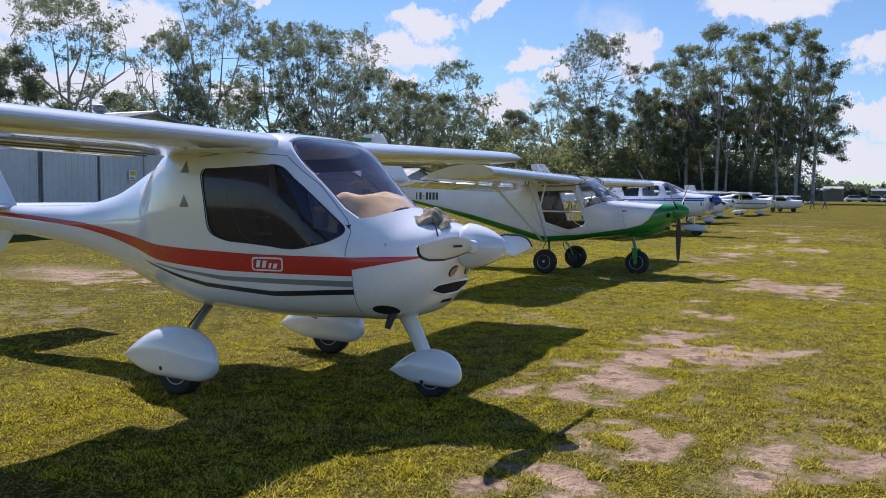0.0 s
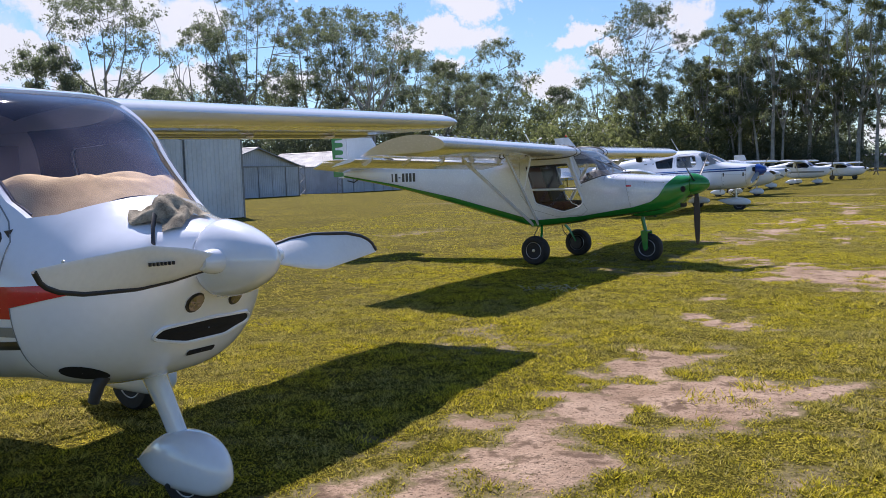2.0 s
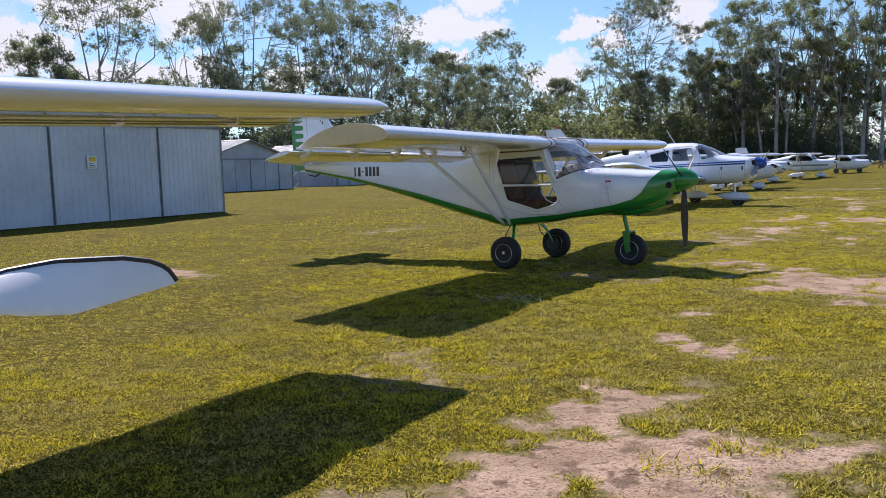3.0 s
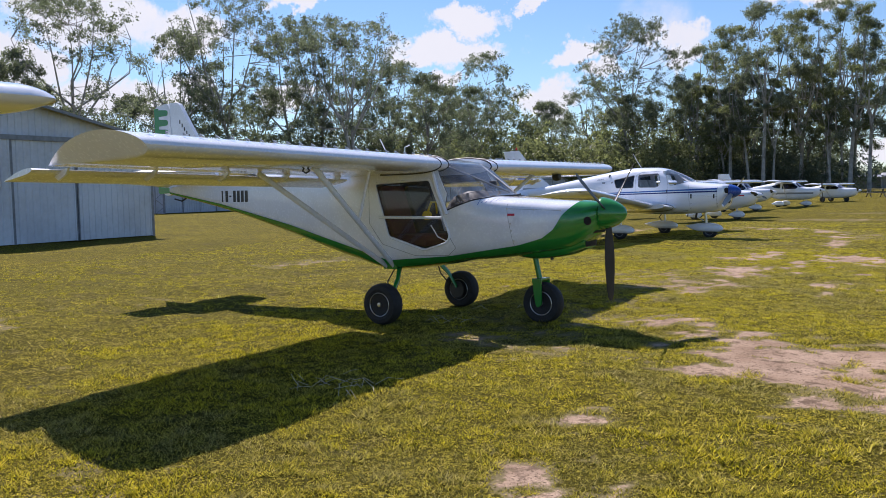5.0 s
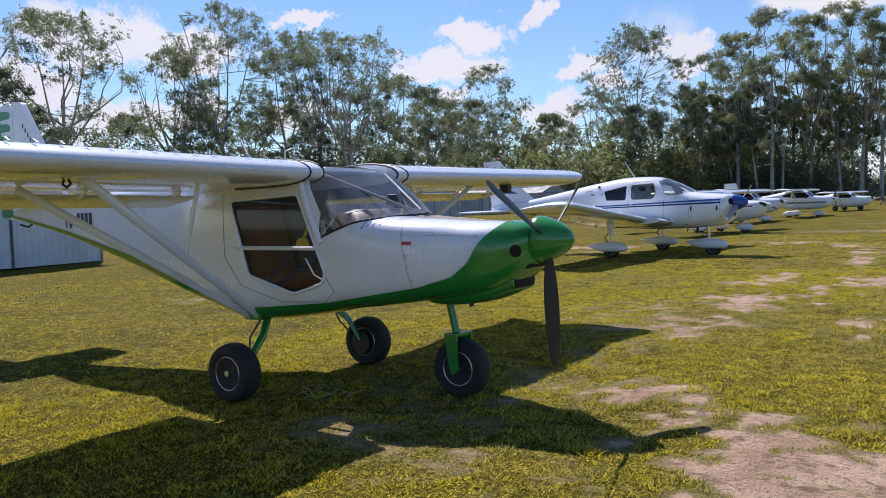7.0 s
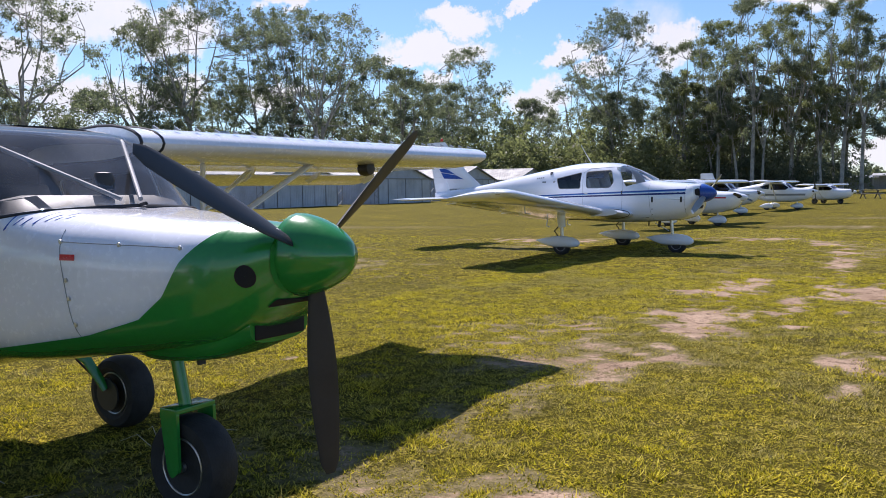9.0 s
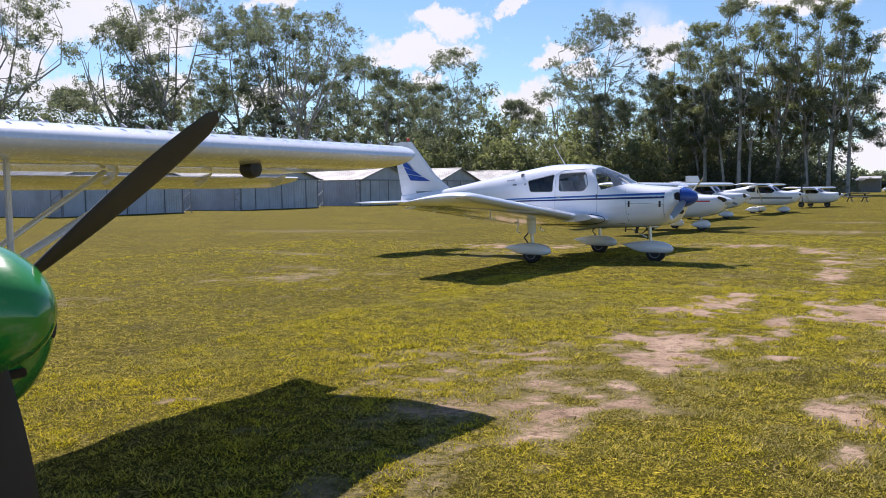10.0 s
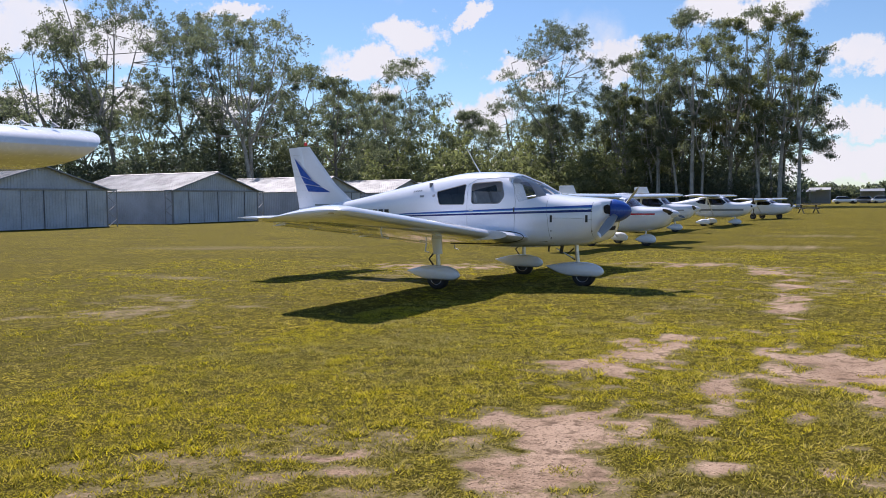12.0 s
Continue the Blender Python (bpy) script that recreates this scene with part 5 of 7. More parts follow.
    part("rear_bulkhead", box(-2.45, -2.40, -0.42, 0.42, 0.72, 1.60), PANEL_GREY, r)
    part("control_bar", join(tube([(-1.30, -0.30, 0.66), (-1.20, -0.30, 1.04)], 0.015, 8), tube([(-1.30, 0.30, 0.66), (-1.20, 0.30, 1.04)], 0.015, 8)), STEEL, r)
    part("cabin_tube", tube([(-2.17, -0.10, 1.222), (-1.95, -0.10, 1.220)], 0.010, 8), STEEL, r, "pale metal tube in the cabin")
    part("cabin_tube", tube([(-2.20, -0.10, 1.088), (-1.93, -0.10, 1.092)], 0.010, 8), STEEL, r, "pale metal tube in the cabin")
    part("headset", lathe([(0.02, -0.03), (0.05, -0.025), (0.055, 0.0), (0.05, 0.025), (0.02, 0.03)], (-1.88, 0.0, 1.15), n=16), TRIM, r)
    part("chart_case", box(-1.36, -1.28, -0.30, -0.22, 1.16, 1.28, 0.01), CLOTH, r, "tan case beside the panel")
    # the sunshade lying over the panel
    rows = []
    for i in range(15):
        u = i / 14
        row = []
        for j in range(33):
            v = j / 32
            y = -0.42 + 0.84 * v
            x = -1.24 + 0.46 * u
            top, bot, mid, half, sq = body.at(x)
            sq *= body.boxy(x)
            lid = mid + (top - mid) * (1 - min(0.98, abs(y) / half) ** sq) ** (1 / sq) - 0.045
            fold = 0.016 * math.sin(u * 17 + v * 3 + 1.5 * math.sin(v * 7)) + 0.010 * math.sin(u * 9 - v * 13)
            z = 1.315 + 0.085 * math.sin(0.35 + u * 2.2) + fold
            row.append((x, y, min(z, lid)))
        rows.append(row)
    part("sunshade", loft(rows, False, False), CLOTH, r, "crumpled tan cloth sunshade over the panel", 60)
    # wing
    for s in (-1, 1):
        w = part("wing", half_wing(s, 0.42, 4.12, -1.50, 1.745, 1.825, 1.16, 1.10, 0.135, sweep=-0.20, tip=0.16, camber=0.028, inc=0.060), WHITE, r, "long tapered white wing half")
        part("flap", wing([(s * 0.72, -2.58, 1.683, 0.30, 0.10, 0), (s * 4.02, -2.70, 1.760, 0.26, 0.10, 0)], 8, 0.01, 0.09), WHITE, w, "white trailing flap, slightly lowered")
        for k, y in enumerate((1.3, 2.35, 3.3)):
            part("flap_hinge", spat(-2.70, -2.50, s * y, 1.635 + 0.02 * y, 1.69 + 0.02 * y, 0.014), WHITE_OLD, w)
        for k, (dx, dz) in enumerate(((-2.44, 1.672), (-2.53, 1.662))):
            part("flap_slot", tube([(dx, s * 0.74, dz), (dx - 0.11, s * 3.98, dz + 0.076)], 0.006, 5), GREY_LINE, w, "dark slot line ahead of the flap")
        part("tip_lamp", spat(-1.95, -1.75, s * 4.10, 1.80, 1.84, 0.02), LENS, w)
    # tail
    fin = loft([[(x + px, t * 0.5 * (pz / max(0.001, 1)), z) for px, pz in foil(ch, 0.10, 10, 0)] for x, z, ch, t in ((-5.19, 1.22, 0.95, 2.0), (-5.66, 1.85, 0.68, 2.0), (-5.95, 2.28, 0.48, 2.0))])
    part("fin", fin, WHITE, r, "swept white fin")
    part("ventral_fin", loft([[(x + px, pz, z) for px, pz in foil(ch, 0.09, 10, 0)] for x, z, ch in ((-5.2, 1.04, 0.7), (-5.45, 0.80, 0.4))]), WHITE, r)
    part("stabilator", wing([(-1.17, -5.28, 1.235, 0.55, 0.06, 0), (-1.15, -5.25, 1.24, 0.62, 0.10, 0), (0, -5.22, 1.24, 0.68, 0.10, 0), (1.15, -5.25, 1.24, 0.62, 0.10, 0), (1.17, -5.28, 1.235, 0.55, 0.06, 0)], 10, 0), WHITE, r, "white all-moving tailplane")
    # spinner and propeller
    part("spinner", spinner(0.0, -0.27, 1.065, 0.155), WHITE, r, "glossy white spinner")
    kw = dict(radius=0.83, root_r=0.12, pitch_root=46, pitch_tip=14)
    for a in (88, -92):
        p = part("propeller_blade", paddle_blade(a, -0.18, 1.065, **kw), BLADE_WHITE, r, "cream propeller blade with a black leading edge")
        part("leading_edge", paddle_blade(a, -0.18, 1.065, **kw, edge=True), TRIM, p)
        cuff = moved(lathe([(0.045, 0.10), (0.048, 0.14), (0.044, 0.17), (0.030, 0.20)], (0, 0, 0), (0, 0, 1), 14), Matrix.Translation((-0.18, 0, 1.065)) @ Matrix.Rotation(radians(a), 4, "X"))
        part("blade_cuff", cuff, WHITE, p)
    for k in range(7):
        part("blade_mark", moved(box(-0.005, 0.005, -0.006, 0.006, 0.34 + k * 0.016, 0.346 + k * 0.016), Matrix.Translation((-0.150, 0, 1.075)) @ Matrix.Rotation(radians(88), 4, "X")), TRIM, r)
    # nose details
    for y in (-0.105, 0.105):
        part("lamp_bezel", nose_patch(body, disc(y, 0.900, 0.040), -0.27, -0.6, 0.005, 3), TRIM, b)
        part("lamp", nose_patch(body, disc(y + 0.004, 0.898, 0.032), -0.27, -0.6, 0.009, 3), LAMP_GLASS, b, "round nose lamp")
    slot = rounded([(-0.25, 0.775), (-0.10, 0.735), (0.10, 0.735), (0.25, 0.775), (0.22, 0.815), (0.0, 0.825), (-0.22, 0.815)], 0.03, 4)
    part("air_intake", nose_patch(body, slot, -0.28, -0.7, 0.004, 5), DARK, b, "dark mouth-shaped air intake")
    part("intake_lip", tube([(nose_x(body, y, z, -0.28, -0.7) + 0.004, y, z) for y, z in slot + slot[:1]], 0.008, 6), WHITE, b)
    part("lower_slot", nose_patch(body, rounded([(-0.07, 0.672), (0.07, 0.672), (0.07, 0.695), (-0.07, 0.695)], 0.01), -0.3, -0.75, 0.004, 3), DARK, b)
    part("exhaust_opening", sheet_on(body, [(-0.70 + 0.075 * math.cos(a), 0.640 + 0.036 * math.sin(a)) for a in (2 * math.pi * k / 16 for k in range(16))], -1, 0.003), DARK, b)
    part("exhaust_pipe", tube([(-0.70, -0.20, 0.68), (-0.69, -0.27, 0.625), (-0.70, -0.30, 0.58), (-0.72, -0.315, 0.51)], [0.030, 0.030, 0.026, 0.022], 12), TRIM, b, "black exhaust stub")
    # undercarriage
    part("nose_leg", tube([(-0.80, 0, 0.62), (-0.69, 0, 0.44), (-0.60, 0, 0.27)], [0.075, 0.06, 0.055], 14, 0.55, (0, 1, 0)), WHITE, r, "faired white nose leg")
    ns = part("nose_spat", wheel_pant(-0.905, -0.325, 0.0, 0.085, 0.335, 0.105, 0.150), WHITE, r, "white nose wheel spat")
    part("spat_bolt", lathe([(0.001, -0.004), (0.014, -0.003), (0.014, 0.003), (0.001, 0.004)], (-0.58, -0.100, 0.12), n=10), TRIM, ns)
    wheel(r, -0.55, 0, 0.145, 0.148, 0.10)
    for s in (-1, 1):
        y = s * 0.86
        part("main_leg", tube([(-2.38, s * 0.26, 0.56), (-2.26, s * 0.52, 0.45), (-2.12, s * 0.80, 0.30)], [0.032, 0.028, 0.024], 10, 0.55, (1, 0, 0.4)), ALLOY, r, "bare metal main leg")
        sp = part("wheel_spat", wheel_pant(-2.66, -1.74, y, 0.115, 0.475, 0.135, 0.215), WHITE, r, "large white teardrop wheel spat")
        part("spat_bolt", lathe([(0.001, -0.005), (0.016, -0.004), (0.016, 0.004), (0.001, 0.005)], (-2.13, y + s * 0.128, 0.20), n=10), TRIM, sp)
        wheel(r, -2.08, y, 0.185, 0.188, 0.13)
        part("brake_line", tube([(-2.40, s * 0.30, 0.55), (-2.36, s * 0.5, 0.42), (-2.25, s * 0.72, 0.33)], 0.007, 6), TRIM, r)
    part("ventilation_scoop", spat(-3.0, -2.8, -0.34, 1.42, 1.45, 0.02), GREY_LINE, r)
    # the rag on the cowling
    rng = np.random.RandomState(8)
    rows = []
    for i in range(25):
        row = []
        for j in range(29):
            u, v = i / 24, j / 28
            x, y = -0.385 - 0.22 * u + 0.03 * math.sin(v * 6), -0.20 + 0.24 * v + 0.03 * math.sin(u * 7)
            top, _, mid, half, sq = body.at(x)
            sq *= body.boxy(x)
            skin_z = mid + (top - mid) * (1 - min(0.95, abs(y) / half) ** sq) ** (1 / sq)
            heap = math.sin(math.pi * u) * math.sin(math.pi * v)
            row.append((x, y, skin_z + 0.006 + heap * (0.020 + 0.045 * abs(math.sin(u * 6 + v * 4 + 0.8 * math.sin(v * 9)))) + 0.010 * abs(math.sin(v * 11 - u * 5)) + rng.uniform(0, 0.003)))
        rows.append(row)
    rag = root("rag", pose(-1.343, 6.81, 0, 0, 0, -2), "crumpled dirty cloth lying on the engine cowling", "cloth")
    part("cloth", loft(rows, False, False), RAG, rag, angle=80)
    part("strap", tube([(-0.46, -0.17, 1.245), (-0.41, -0.22, 1.20), (-0.375, -0.25, 1.14)], 0.012, 8, 0.4), TRIM, rag, "short black strap")
    return r


build_composite()


def build_bush_plane():
    """The white and green metal high-wing machine with struts."""
    r = root("light_aircraft", pose(-1.940, 16.19, 0, -0.5, 0, -2), "white and green metal high-wing light aircraft with struts, parked on grass", "aircraft", "parked aircraft")
    body = Body([(-0.245, 1.215, 0.985, 1.11, 0.165, 2.3), (-0.29, 1.225, 0.920, 1.09, 0.215, 2.4), (-0.38, 1.235, 0.850, 1.06, 0.270, 2.6), (-0.50, 1.245, 0.795, 1.04, 0.325, 2.8), (-0.70, 1.255, 0.755, 1.03, 0.38, 3.1),
                 (-0.95, 1.275, 0.718, 1.01, 0.46, 3.8), (-1.32, 1.315, 0.668, 1.00, 0.52, 4.6), (-1.55, 1.50, 0.645, 1.05, 0.54, 5.0), (-1.80, 1.665, 0.60, 1.10, 0.55, 6.0),
                 (-2.50, 1.70, 0.525, 1.10, 0.56, 6.0), (-3.00, 1.665, 0.62, 1.12, 0.52, 5.5), (-4.10, 1.62, 0.885, 1.25, 0.36, 5.0), (-5.40, 1.54, 1.175, 1.36, 0.18, 4.5), (-6.55, 1.48, 1.37, 1.42, 0.045, 3.0)])
    door = rounded([(-2.60, 1.445), (-1.90, 1.475), (-1.66, 0.90), (-1.70, 0.83), (-1.97, 0.75), (-2.42, 0.88)], 0.04)
    screen = [(-1.12, 1.335), (-1.42, 1.27), (-1.73, 1.155), (-1.70, 1.33), (-1.84, 1.60), (-1.86, 1.95), (-1.0, 1.95)]
    skin = shell_with_openings(body.skin(-0.245, -6.55, 120, 96), [slab(door, -1, 1), slab(screen, -1, 1), box(-2.35, -1.90, -0.36, 0.36, 1.56, 1.95)])
    b = part("fuselage", skin, WHITE_OLD, r, "white painted sheet-metal fuselage", 30)
    belly = curve((-6.55, 1.40), (-5.38, 1.235), (-3.99, 0.985), (-3.10, 0.79), (-2.44, 0.635), (-1.69, 0.70), (-0.95, 0.82), (-0.72, 0.89), (-0.60, 0.98), (-0.53, 1.10), (-0.44, 1.20), (-0.38, 1.30), (-0.3, 1.4))
    part("green_belly", under_patch(body, -0.245, -6.55, belly, 0.008, 120, 90), GREEN, b, "green painted belly and nose cowling", 30)
    part("green_cowl", under_patch(body, -0.245, -0.72, belly, 0.014, 40, 120), GREEN, b, "green painted nose cowling", 30)
    for s in (-1, 1):
        part("door_window", body.pane(door, -1.5, -2.8, side=s, grow=1.04, n=96), GLASS, b, "clear door window").visible_shadow = False
        part("window_frame", tube([(x, s * (body.side(x, z) + 0.002), z) for x, z in door + door[:1]], 0.013, 6), WHITE_OLD, b, "white door frame")
        part("window_bar", tube([(x, s * (body.side(x, 1.085) + 0.002), 1.085) for x in (-2.54, -2.3, -2.1, -1.76)], 0.017, 6), WHITE_OLD, b, "white bar across the door window")
        part("door_joint", seam(body, [(-1.66, 0.88), (-1.60, 0.78), (-1.70, 0.70), (-2.1, 0.69), (-2.5, 0.80), (-2.68, 1.02), (-2.68, 1.50)], s, 0.0025), GREY_LINE, b)
        part("screen_seal", seam(body, [(-1.14, 1.315), (-1.42, 1.262), (-1.60, 1.20), (-1.73, 1.15)], s, 0.009), TRIM, b, "black seal below the windscreen")
        part("screen_pillar", tube([(-1.88, s * 0.555, 1.62), (-1.80, s * 0.56, 1.36), (-1.69, s * 0.555, 1.12)], 0.022, 8), WHITE_OLD, b)
        # riveted seams
        for xa, za, xb, zb in ((-0.98, 0.80, -1.06, 1.22),):
            part("panel_joint", seam(body, [(xa, za), ((xa + xb) / 2, (za + zb) / 2), (xb, zb)], s, 0.0018), GREY_LINE, b)
        part("cowl_latch_line", seam(body, [(-0.55, 1.155), (-0.8, 1.165), (-1.05, 1.175)], s, 0.0018), GREY_LINE, b)
        for x, z in ((-0.55, 1.155), (-0.8, 1.165), (-1.05, 1.175), (-1.00, 0.96), (-1.01, 1.03), (-0.98, 0.86), (-0.36, 1.14), (-0.44, 1.14)):
            part("fastener", lathe([(0.001, -0.004), (0.009, -0.003), (0.009, 0.003), (0.001, 0.004)], (x, s * (body.side(x, z) + 0.003), z), n=8), STEEL, b)
        part("red_placard", sheet_on(body, rect(-1.04, -0.97, 1.105, 1.128), s, 0.004), RED, b, "small red placard")
        part("cooling_hole", sheet_on(body, [(-0.305 + 0.030 * math.cos(a), 1.055 + 0.042 * math.sin(a)) for a in (2 * math.pi * k / 16 for k in range(16))], s, 0.018), DARK, b, "round dark cooling hole")
        # hand-painted name, drawn as plain strokes
        for k, (x, z, h) in enumerate(((-1.36, 1.215, 0.06), (-1.325, 1.235, 0.03), (-1.29, 1.235, 0.03), (-1.24, 1.24, 0.05), (-1.20, 1.25, 0.025), (-1.165, 1.255, 0.025), (-1.13, 1.26, 0.025))):
            part("name_stroke", sheet_on(body, rect(x, x + 0.007, z, z + h, 0.015), s, 0.003), BLUE, b)
        # registration, drawn as plain bars
        for k in range(7):
            if k == 2:
                part("registration_bar", sheet_on(body, rect(-5.36 + 0.082 * k, -5.36 + 0.082 * k + 0.045, 1.318, 1.336), s, 0.004), BLACK_LINE, b)
            else:
                part("registration_bar", sheet_on(body, rect(-5.36 + 0.082 * k, -5.36 + 0.082 * k + (0.030 if k == 0 else 0.056), 1.255 + 0.0 * k, 1.398), s, 0.004), BLACK_LINE, b)
    part("windscreen", body.pane(screen, -1.0, -2.0, grow=1.03, nx=70, n=96), GLASS_DUSTY, b, "dusty clear raked windscreen").visible_shadow = False
    part("skylight", loft([[(-1.86, y, 1.685 - 0.10 * y * y) for y in (-0.38, -0.2, 0, 0.2, 0.38)], [(-2.40, y, 1.702 - 0.08 * y * y) for y in (-0.38, -0.2, 0, 0.2, 0.38)]], False, False), GLASS, b, "clear roof skylight").visible_shadow = False
    part("chin_scoop", Body([(-0.37, 0.92, 0.782, 0.85, 0.16, 3), (-0.60, 0.88, 0.700, 0.79, 0.20, 3), (-0.95, 0.84, 0.660, 0.75, 0.18, 3), (-1.10, 0.80, 0.672, 0.74, 0.13, 2.8), (-1.20, 0.78, 0.700, 0.74, 0.06, 2.5)]).skin(-0.37, -1.20, 24, 28), GREEN, b, "green chin scoop")
    part("scoop_mouth", box(-0.375, -0.362, -0.135, 0.135, 0.800, 0.892, 0.006), DARK, b)
    part("lower_grille", nose_patch(body, rounded([(-0.15, 0.932), (0.15, 0.932), (0.13, 0.962), (-0.13, 0.962)], 0.012), -0.22, -0.7, 0.018, 4), DARK, b, "dark lower air inlet")
    part("drain_pipe", tube([(-0.78, -0.05, 0.74), (-0.76, -0.05, 0.655)], 0.018, 10), TRIM, b)
    # cabin
    lining = shell_with_openings(body.skin(-1.45, -2.80, 30, 96, 0.022, False), [slab(door, -1, 1), slab(screen, -1, 1), box(-2.35, -1.90, -0.36, 0.36, 1.5, 1.95)], 0.005)
    part("cabin_lining", lining, LINING_PALE, r, "grey cabin lining", 30)
    for s in (-1, 1):
        part("seat", seat_geo(-2.00, s * 0.25, 0.78, 0.44, 0.60), SEAT_RED if s < 0 else SEAT, r, "worn dark upholstered seat")
        part("control_stick", tube([(-1.75, s * 0.22, 0.66), (-1.68, s * 0.22, 1.02)], 0.014, 8), TRIM, r)
    part("instrument_panel", loft([[(x, y, 0.98 + (z - 0.98) * k) for y, z in ((-0.48, 0.98), (0.48, 0.98), (0.48, 1.25), (0.42, 1.335), (0.3, 1.36), (-0.3, 1.36), (-0.42, 1.335), (-0.48, 1.25))] for x, k in ((-1.76, 0.45), (-1.74, 0.72), (-1.68, 0.90), (-1.58, 0.985), (-1.47, 0.98), (-1.39, 0.82), (-1.32, 0.66))]), TRIM, r, "black instrument panel hood")
    part("compass", join(lathe([(0.01, 0), (0.045, 0.01), (0.05, 0.05), (0.04, 0.085), (0.01, 0.09)], (-1.50, 0.05, 1.37), (0, 0, 1), 14), tube([(-1.50, 0.05, 1.33), (-1.50, 0.05, 1.39)], 0.012, 6)), TRIM, r, "small black compass on the panel hood")
    part("cabin_floor", box(-2.7, -1.45, -0.45, 0.45, 0.705, 0.73), LINING, r)
    part("rear_bulkhead", box(-2.78, -2.74, -0.50, 0.50, 0.66, 1.64), LINING, r)
    part("headset", join(tube([(-2.10, -0.30, 1.12), (-2.08, -0.25, 1.24), (-2.08, -0.16, 1.24), (-2.10, -0.11, 1.12)], 0.012, 8), lathe([(0.01, -0.02), (0.05, -0.02), (0.05, 0.02), (0.01, 0.02)], (-2.10, -0.30, 1.10), n=12)), YELLOW, r, "yellow headset hung in the cabin")
    part("cabin_brace", join(tube([(-1.24, -0.05, 1.335), (-1.86, -0.42, 1.645)], 0.011, 8), tube([(-1.24, 0.05, 1.335), (-1.86, 0.42, 1.645)], 0.011, 8)), FRAME_STEEL, r)
    part("cabin_cable", tube([(-2.0, -0.38, 1.0), (-1.9, -0.40, 0.88), (-1.8, -0.40, 0.84), (-1.72, -0.38, 0.86)], 0.007, 6), WHITE_OLD, r)
    # wings
    xle = -1.73
    for s in (-1, 1):
        w = part("wing", slant_tip(wing([(s * y, xle, 1.625 + 0.043 * (y - 0.44) / 3.74, 1.25, 0.150, 0) for y in (0.44, 1.6, 2.9, 4.0, 4.20)], 20, 0.035, 0.085), 4.1, 1.02), WHITE_OLD, r, "white constant-chord metal wing half")
        part("root_band", join(*[tube([(xle + px * 1.004, s * (0.445 + dy), 1.626 + pz * 1.01) for px, pz in foil(1.25, 0.150, 14, 0.035, 0, 0.085)[20:] + foil(1.25, 0.150, 14, 0.035, 0, 0.085)[:9]], 0.009, 6) for dy in (0.0, 0.14)]), TRIM, w, "black seals at the wing root")
        f = part("flaperon", wing([(s * 0.62, -2.92, 1.490, 0.37, 0.12, 0), (s * 4.16, -2.92, 1.53, 0.37, 0.12, 0)], 8, 0.02, 0.22), WHITE_OLD, w, "white drooping flaperon below the trailing edge")
        for k in range(5):
            y = s * (0.8 + 0.78 * k)
            part("flaperon_bracket", slab([(-2.84, 1.548), (-2.93, 1.530), (-3.02, 1.482), (-2.97, 1.452), (-2.88, 1.495)], y - 0.008, y + 0.008), WHITE_OLD, w)
        for k in range(24):
            y = s * (0.62 + 0.146 * k)
            t = part("vortex_tab", slab([(xle - 0.085, 1.722), (xle - 0.125, 1.742), (xle - 0.125, 1.722)], y - 0.006, y + 0.006), GREY_LINE, w)
            t.data.transform(Matrix.Translation((0, 0, 0.043 * (k / 24) - 0.010)))
        part("strut", tube([(-2.42, s * 0.47, 0.565), (-2.05, s * 2.15, 1.585)], 0.032, 10, 0.5, (0, -1, 0.6)), WHITE_OLD, r, "white front wing strut")
        part("strut", tube([(-2.50, s * 0.47, 0.555), (-2.70, s * 2.15, 1.53)], 0.030, 10, 0.5, (0, -1, 0.6)), WHITE_OLD, r, "white rear wing strut")
        part("jury_strut", tube([(-2.24, s * 1.28, 1.085), (-2.15, s * 1.22, 1.57)], 0.016, 8), WHITE_OLD, r)
        part("strut_fitting", box(-2.54, -2.38, s * 0.47 - 0.03, s * 0.47 + 0.03, 0.53, 0.60, 0.01), GREEN, r)
        if s > 0:
            part("landing_lamp", lathe([(0.005, -0.05), (0.05, -0.04), (0.06, 0.0), (0.05, 0.05), (0.01, 0.06)], (-1.95, s * 2.62, 1.545), (1, 0, 0), 14), TRIM, w)
        else:
            part("tie_down_ring", join(tube([(-2.05, s * 2.22, 1.575), (-2.02, s * 2.22, 1.535), (-2.06, s * 2.22, 1.515), (-2.10, s * 2.22, 1.535), (-2.07, s * 2.22, 1.575)], 0.008, 6)), TRIM, w, "dark steel tie-down ring")
        part("fuel_cap", lathe([(0.002, 0.012), (0.035, 0.012), (0.04, 0.0), (0.04, -0.02)], (-2.15, s * 1.4, 1.745), (0, 0, 1), 14), STEEL, w)
    part("roof_aerial", tube([(-2.55, -0.32, 1.68), (-2.68, -0.34, 1.93)], 0.006, 6), WHITE_OLD, r, "thin roof aerial")
    part("roof_vent", tube([(-2.75, 0.22, 1.66), (-2.75, 0.22, 1.87), (-2.68, 0.22, 1.89)], 0.007, 6), STEEL, r)
    # tail
    part("fin", slab(rounded([(-5.55, 1.50), (-6.33, 2.60), (-6.52, 2.62), (-6.42, 1.46)], 0.04), -0.03, 0.03), WHITE_OLD, r, "white upright fin")
    rud = part("rudder", slab(rounded([(-6.44, 1.40), (-6.53, 2.62), (-6.84, 2.57), (-6.80, 1.44), (-6.62, 1.33)], 0.09), -0.028, 0.028), WHITE_OLD, r, "white rudder with green scalloped marks")
